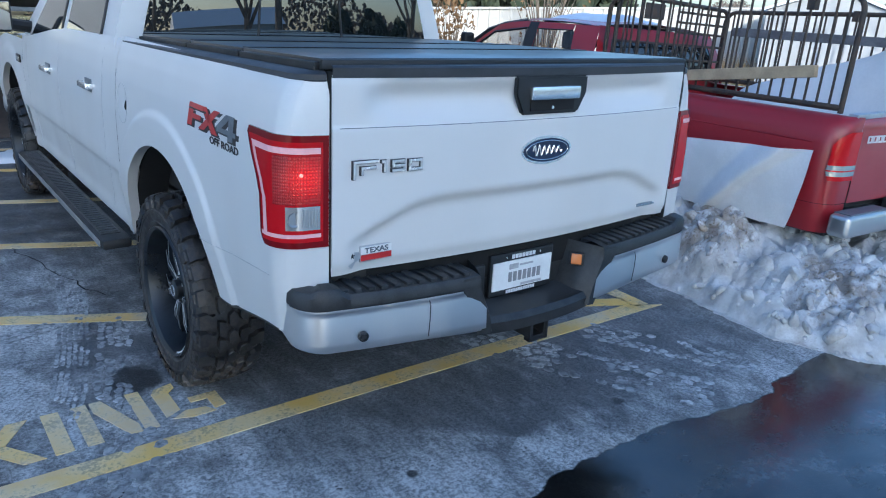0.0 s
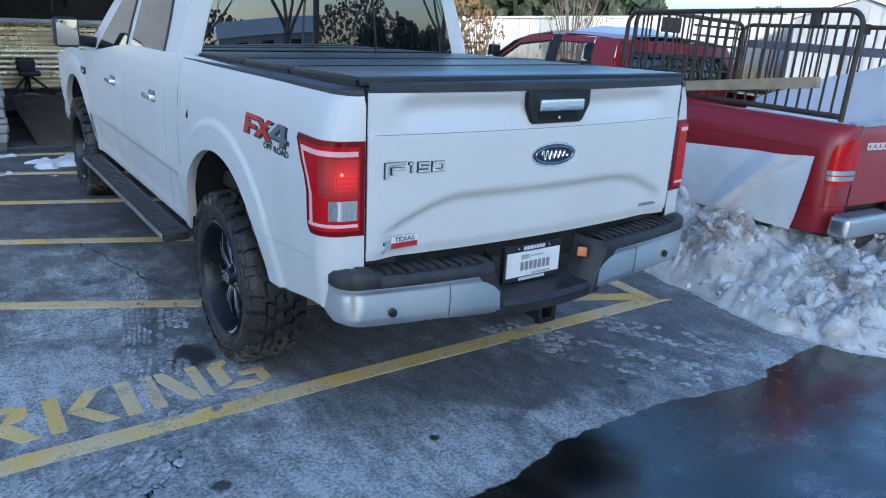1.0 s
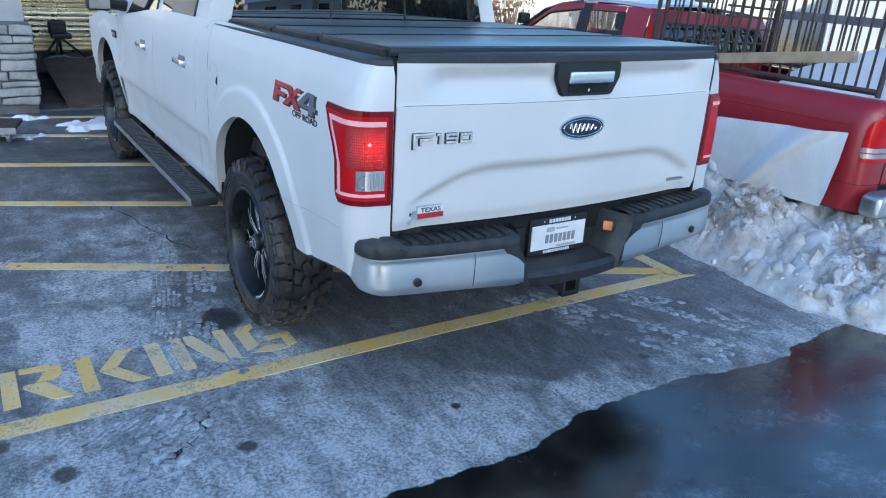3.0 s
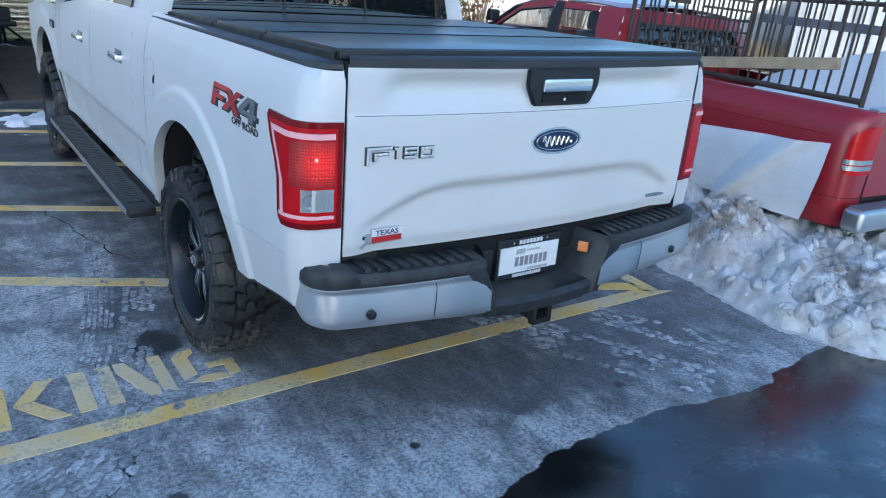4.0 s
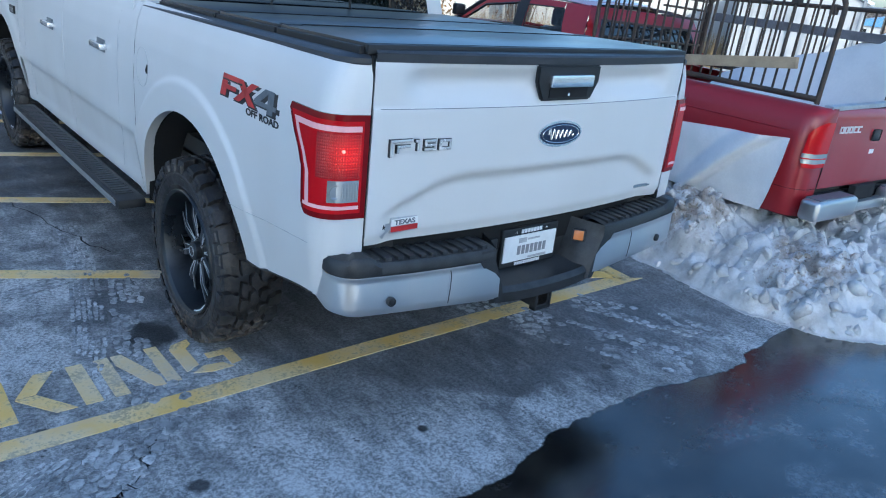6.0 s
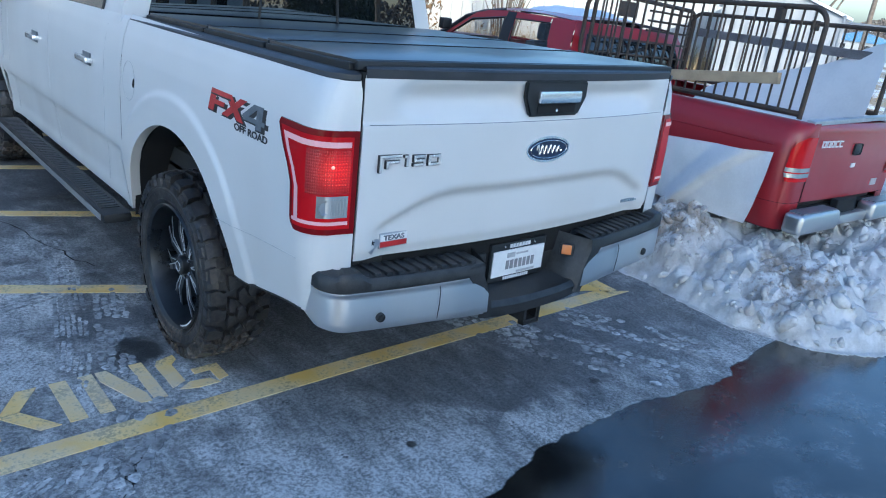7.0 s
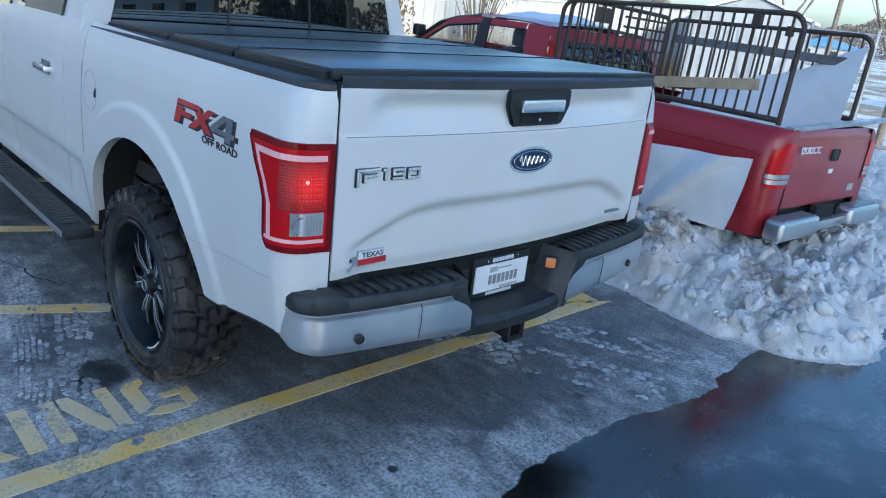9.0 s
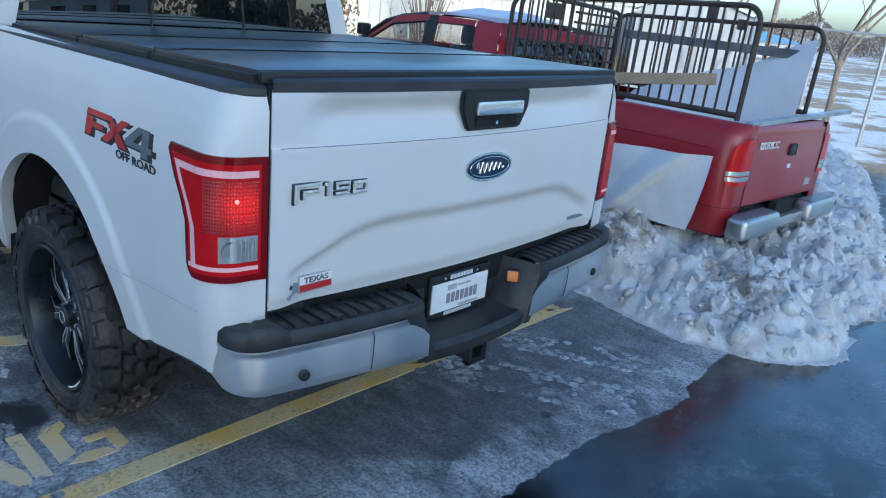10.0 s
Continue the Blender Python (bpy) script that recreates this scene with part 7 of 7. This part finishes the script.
def pen_panel(label, m, length, z0, ztop, bars, rails=(), feet=True):
    p = thing("pen_panel", label, "iron panel", RM @ m, "iron panels in the red truck")
    bm = bmesh.new()
    hoop(bm, 0, length, z0, ztop, 0.0175)
    part("frame", bm, IRON, p, smooth=True)
    bm = bmesh.new()
    tube(bm, [(0, 0, z0 + 0.03), (length, 0, z0 + 0.03)], 0.019, 8)
    part("bottom_rail", bm, IRON, p, smooth=True)
    for i in range(1, bars):
        x = length * i / bars
        bm = bmesh.new()
        tube(bm, [(x, 0, z0 + 0.03), (x, 0, ztop(x) - 0.005)], 0.0082, 6)
        part("bar", bm, IRON, p)
    for z, x0, x1 in rails:
        bm = bmesh.new()
        tube(bm, [(x0, 0.012, z), (x1, 0.012, z)], 0.010, 6)
        part("cross_bar", bm, IRON, p)
    return p


near = pen_panel("rusty iron pen panel with rounded corners along the red bed side", pose(-0.735, 0.12, 0, 0, 0, 90), 1.88, 1.125, lambda x: 1.80 - 0.035 * x, 24)
far = pen_panel("rusty iron pen panel with grey board on the far side", pose(0.735, 0.20, 0, 0, 0, 90), 1.76, 1.125, lambda x: 1.77 - 0.025 * x, 22)
cross = pen_panel("rusty iron grid panel standing across the bed behind the cab", pose(-0.72, 1.93, 0, 0, 0, 0), 1.44, 1.125, lambda x: 1.76 - 0.02 * x, 11, [(z, 0.0, 1.42) for z in (1.30, 1.42)] + [(z, 0.75, 1.42) for z in (1.52, 1.60, 1.68)])
part("name_plate", box(bmesh.new(), (0.28, -0.03, 1.60), (0.52, -0.018, 1.72), 0.006), IRON, cross, "dark plate wired to the panel")
for p, x in ((near, 0.28), (far, 0.62)):
    part("latch", box(bmesh.new(), (x, -0.03, p["z"] if "z" in p else 1.70), (x + 0.05, 0.03, 1.78), 0.006), IRON, p)
bm = box(bmesh.new(), (-0.022, 0.0, -0.036), (0.022, 1.55, 0.036), 0.004)
board = part("wooden_board", bm, PINE)
board.matrix_basis = RM @ pose(-0.769, 0.30, 1.352, -7.5, 0, 0)
tagged(board, "weathered pine board tied to the iron panels", "board")
bm = box(bmesh.new(), (0.690, 0.34, 1.530), (0.716, 1.85, 1.60), 0.004)
board = part("wooden_board", bm, GREYWOOD)
board.matrix_basis = RM
tagged(board, "grey weathered board tied to the far iron panel", "board")
# snow-laden sheet slumped against the far panel
bm = bmesh.new()


def slump(t, k):
    y = 0.22 + 1.42 * t
    top = table([(0.0, 1.70), (0.10, 1.64), (0.32, 1.46), (0.55, 1.36), (0.8, 1.22), (1.0, 1.10)], t)
    x = 0.69 - 0.16 * k - 0.25 * k * t + 0.03 * math.sin(5 * t)
    z = 0.84 + (top - 0.84) * (1 - k) + 0.015 * noise.noise(Vector((t * 6, k * 5, 1)))
    return Vector((x, y, z))


sheet(bm, span(0, 1, 30), span(0, 1, 16), slump)
heap = part("snow_heap", bm, SHEETING, None, smooth=True)
heap.matrix_basis = RM
tagged(heap, "smooth snow-plastered sheet leaning against the far iron panel", "snow", kind="stuff")
part("bed_floor", box(bmesh.new(), (-0.70, 0.07, 0.78), (0.70, 2.10, 0.80)), RED, red)
bm = box(bmesh.new(), (-0.70, -0.030, 1.122), (1.50, 0.028, 1.152), 0.004)
bar = part("aluminium_bar", bm, ALU)
bar.matrix_basis = RM @ pose(0.0, 0.06, 0.0, 0, -1.6, 1.5)
tagged(bar, "long dull aluminium bar lying across the red tailgate", "metal bar")

# ---- ploughed snow ----
PILES = [
    ([(2.02, 0.35), (2.9, 0.15), (3.0, 3.3), (2.1, 3.3)], 0.44, 0.20),
    ([(2.12, 3.2), (2.10, 1.3), (1.98, 0.72), (1.95, 0.25), (1.90, -0.05), (1.98, -0.35), (2.14, -0.56), (2.47, -0.72), (2.78, -0.66), (2.92, -0.42), (3.3, -0.30), (3.6, 0.4), (3.4, 3.2)], 0.40, 0.36),
    ([(3.00, -0.38), (3.10, -0.58), (3.40, -0.70), (3.9, -0.66), (4.6, -0.42), (5.6, -0.18), (7.0, 0.2), (8.6, 0.7), (9.6, 1.2), (9.6, 3.4), (4.4, 3.4), (3.6, 1.2)], 0.36, 0.38),
]


def inside_distance(poly, x, y):
    inside, best = False, 1e9
    for (ax, ay), (bx, by) in zip(poly, poly[1:] + poly[:1]):
        if (ay > y) != (by > y) and x < (bx - ax) * (y - ay) / (by - ay) + ax:
            inside = not inside
        dx, dy = bx - ax, by - ay
        t = max(0.0, min(1.0, ((x - ax) * dx + (y - ay) * dy) / (dx * dx + dy * dy)))
        best = min(best, math.hypot(x - ax - t * dx, y - ay - t * dy))
    return best if inside else -best


def snow_z(x, y):
    z = -0.08
    for poly, h, run in PILES:
        d = inside_distance(poly, x, y) + 0.05 * noise.noise(Vector((x * 5, y * 5, 7)))
        if d > -0.05:
            q = h * (1 - math.exp(-max(d, 0) / run)) + 0.035 * smooth01(-0.02, 0.05, d)
            z = max(z, q)
    if z > -0.05:
        p = Vector((x, y, 0))
        w = noise.noise_vector(p * 4) * 0.45
        lump = 0.5 - noise.voronoi(p * 4.6 + w)[0][0]
        lump2 = 0.5 - noise.voronoi(p * 9.5 + w * 1.6 + Vector((3, 1, 0)))[0][0]
        lump3 = 0.5 - noise.voronoi(p * 20 + w * 2 + Vector((1, 5, 0)))[0][0]
        soft = noise.fractal(p * 3.0, 0.9, 2.1, 4)
        g = smooth01(0.0, 0.14, z)
        z += g * (0.15 * lump + 0.085 * lump2 + 0.05 * soft) + 0.030 * lump3 * (0.4 + 0.6 * g)
        z = max(z, 0.004)
    return z


bm = bmesh.new()
sheet(bm, span(1.78, 4.2, 150), span(-0.85, 2.4, 190), lambda x, y: Vector((x + 0.012 * noise.noise(Vector((x * 22, y * 22, 1))), y + 0.012 * noise.noise(Vector((x * 22, y * 22, 5))), snow_z(x, y))))
pile = part("snow_pile", bm, SNOW, None, smooth=True)
tagged(pile, "lumpy ploughed snow heap speckled with grit, beside the red truck", "snow", kind="stuff")
bm = bmesh.new()
sheet(bm, span(4.19, 9.8, 130), span(-0.6, 3.6, 96), lambda x, y: Vector((x, y, snow_z(x, y) - 0.001)))
tagged(part("snow_bank", bm, SNOW, None, smooth=True), "rough trampled snow bank beyond the red truck", "snow", kind="stuff")
rnd = random.Random(77)
vs, fs = [], []
n = 0
while n < 1500:
    x, y = rnd.uniform(1.85, 5.6), rnd.uniform(-0.75, 1.7)
    z = snow_z(x, y)
    if z < 0.006:
        continue
    bm = bmesh.new()
    s = rnd.choice((0.014, 0.018, 0.022, 0.028, 0.034, 0.042, 0.055)) * rnd.uniform(0.8, 1.2)
    if z < 0.10:
        s *= 0.7
    bmesh.ops.create_icosphere(bm, subdivisions=2, radius=1)
    q = Euler((rnd.uniform(0, 6), rnd.uniform(0, 6), rnd.uniform(0, 6))).to_matrix()
    sc = Vector((rnd.uniform(0.8, 1.5), rnd.uniform(0.7, 1.1), rnd.uniform(0.45, 0.85)))
    planes = [(Vector((rnd.gauss(0, 1), rnd.gauss(0, 1), rnd.gauss(0, 1))).normalized(), rnd.uniform(0.55, 0.9)) for _ in range(6)]
    b = len(vs)
    for i, v in enumerate(bm.verts):
        v.index = i
        p = v.co.copy()
        for nn, dd in planes:
            p -= nn * max(0.0, p.dot(nn) - dd) * 0.75
        p *= 1 + 0.28 * noise.noise(v.co * 1.9 + Vector((n * 3.1, 0, 0))) + 0.16 * noise.noise(v.co * 5 + Vector((0, n * 1.7, 0)))
        p = q @ Vector((p.x * sc.x, p.y * sc.y, p.z * sc.z)) * s
        vs.append((p.x + x, p.y + y, p.z + z - s * 0.22))
    fs += [tuple(b + v.index for v in f.verts) for f in bm.faces]
    bm.free()
    n += 1
me = bpy.data.meshes.new("snow_chunks")
me.from_pydata(vs, [], fs)
me.materials.append(SNOW)
me.shade_smooth()
me.set_sharp_from_angle(angle=radians(60))
tagged(new("snow_chunks", me), "loose broken chunks of dirty ploughed snow", "snow", kind="stuff")
# slush by the stone wall
bm = bmesh.new()
sheet(bm, span(-2.7, -0.7, 60), span(5.5, 7.0, 50), lambda x, y: Vector((x, y, -0.02 + 0.07 * smooth01(0.02, 0.35, noise.fractal(Vector((x * 1.6, y * 2.4, 3)), 0.8, 2, 4) + 0.42 - 1.1 * math.hypot((x + 1.75) / 1.5, (y - 6.15) / 0.9)))))
tagged(part("slush", bm, SNOW_CLEAN, None, smooth=True), "thin ragged patch of slush by the stone wall", "snow", kind="stuff")
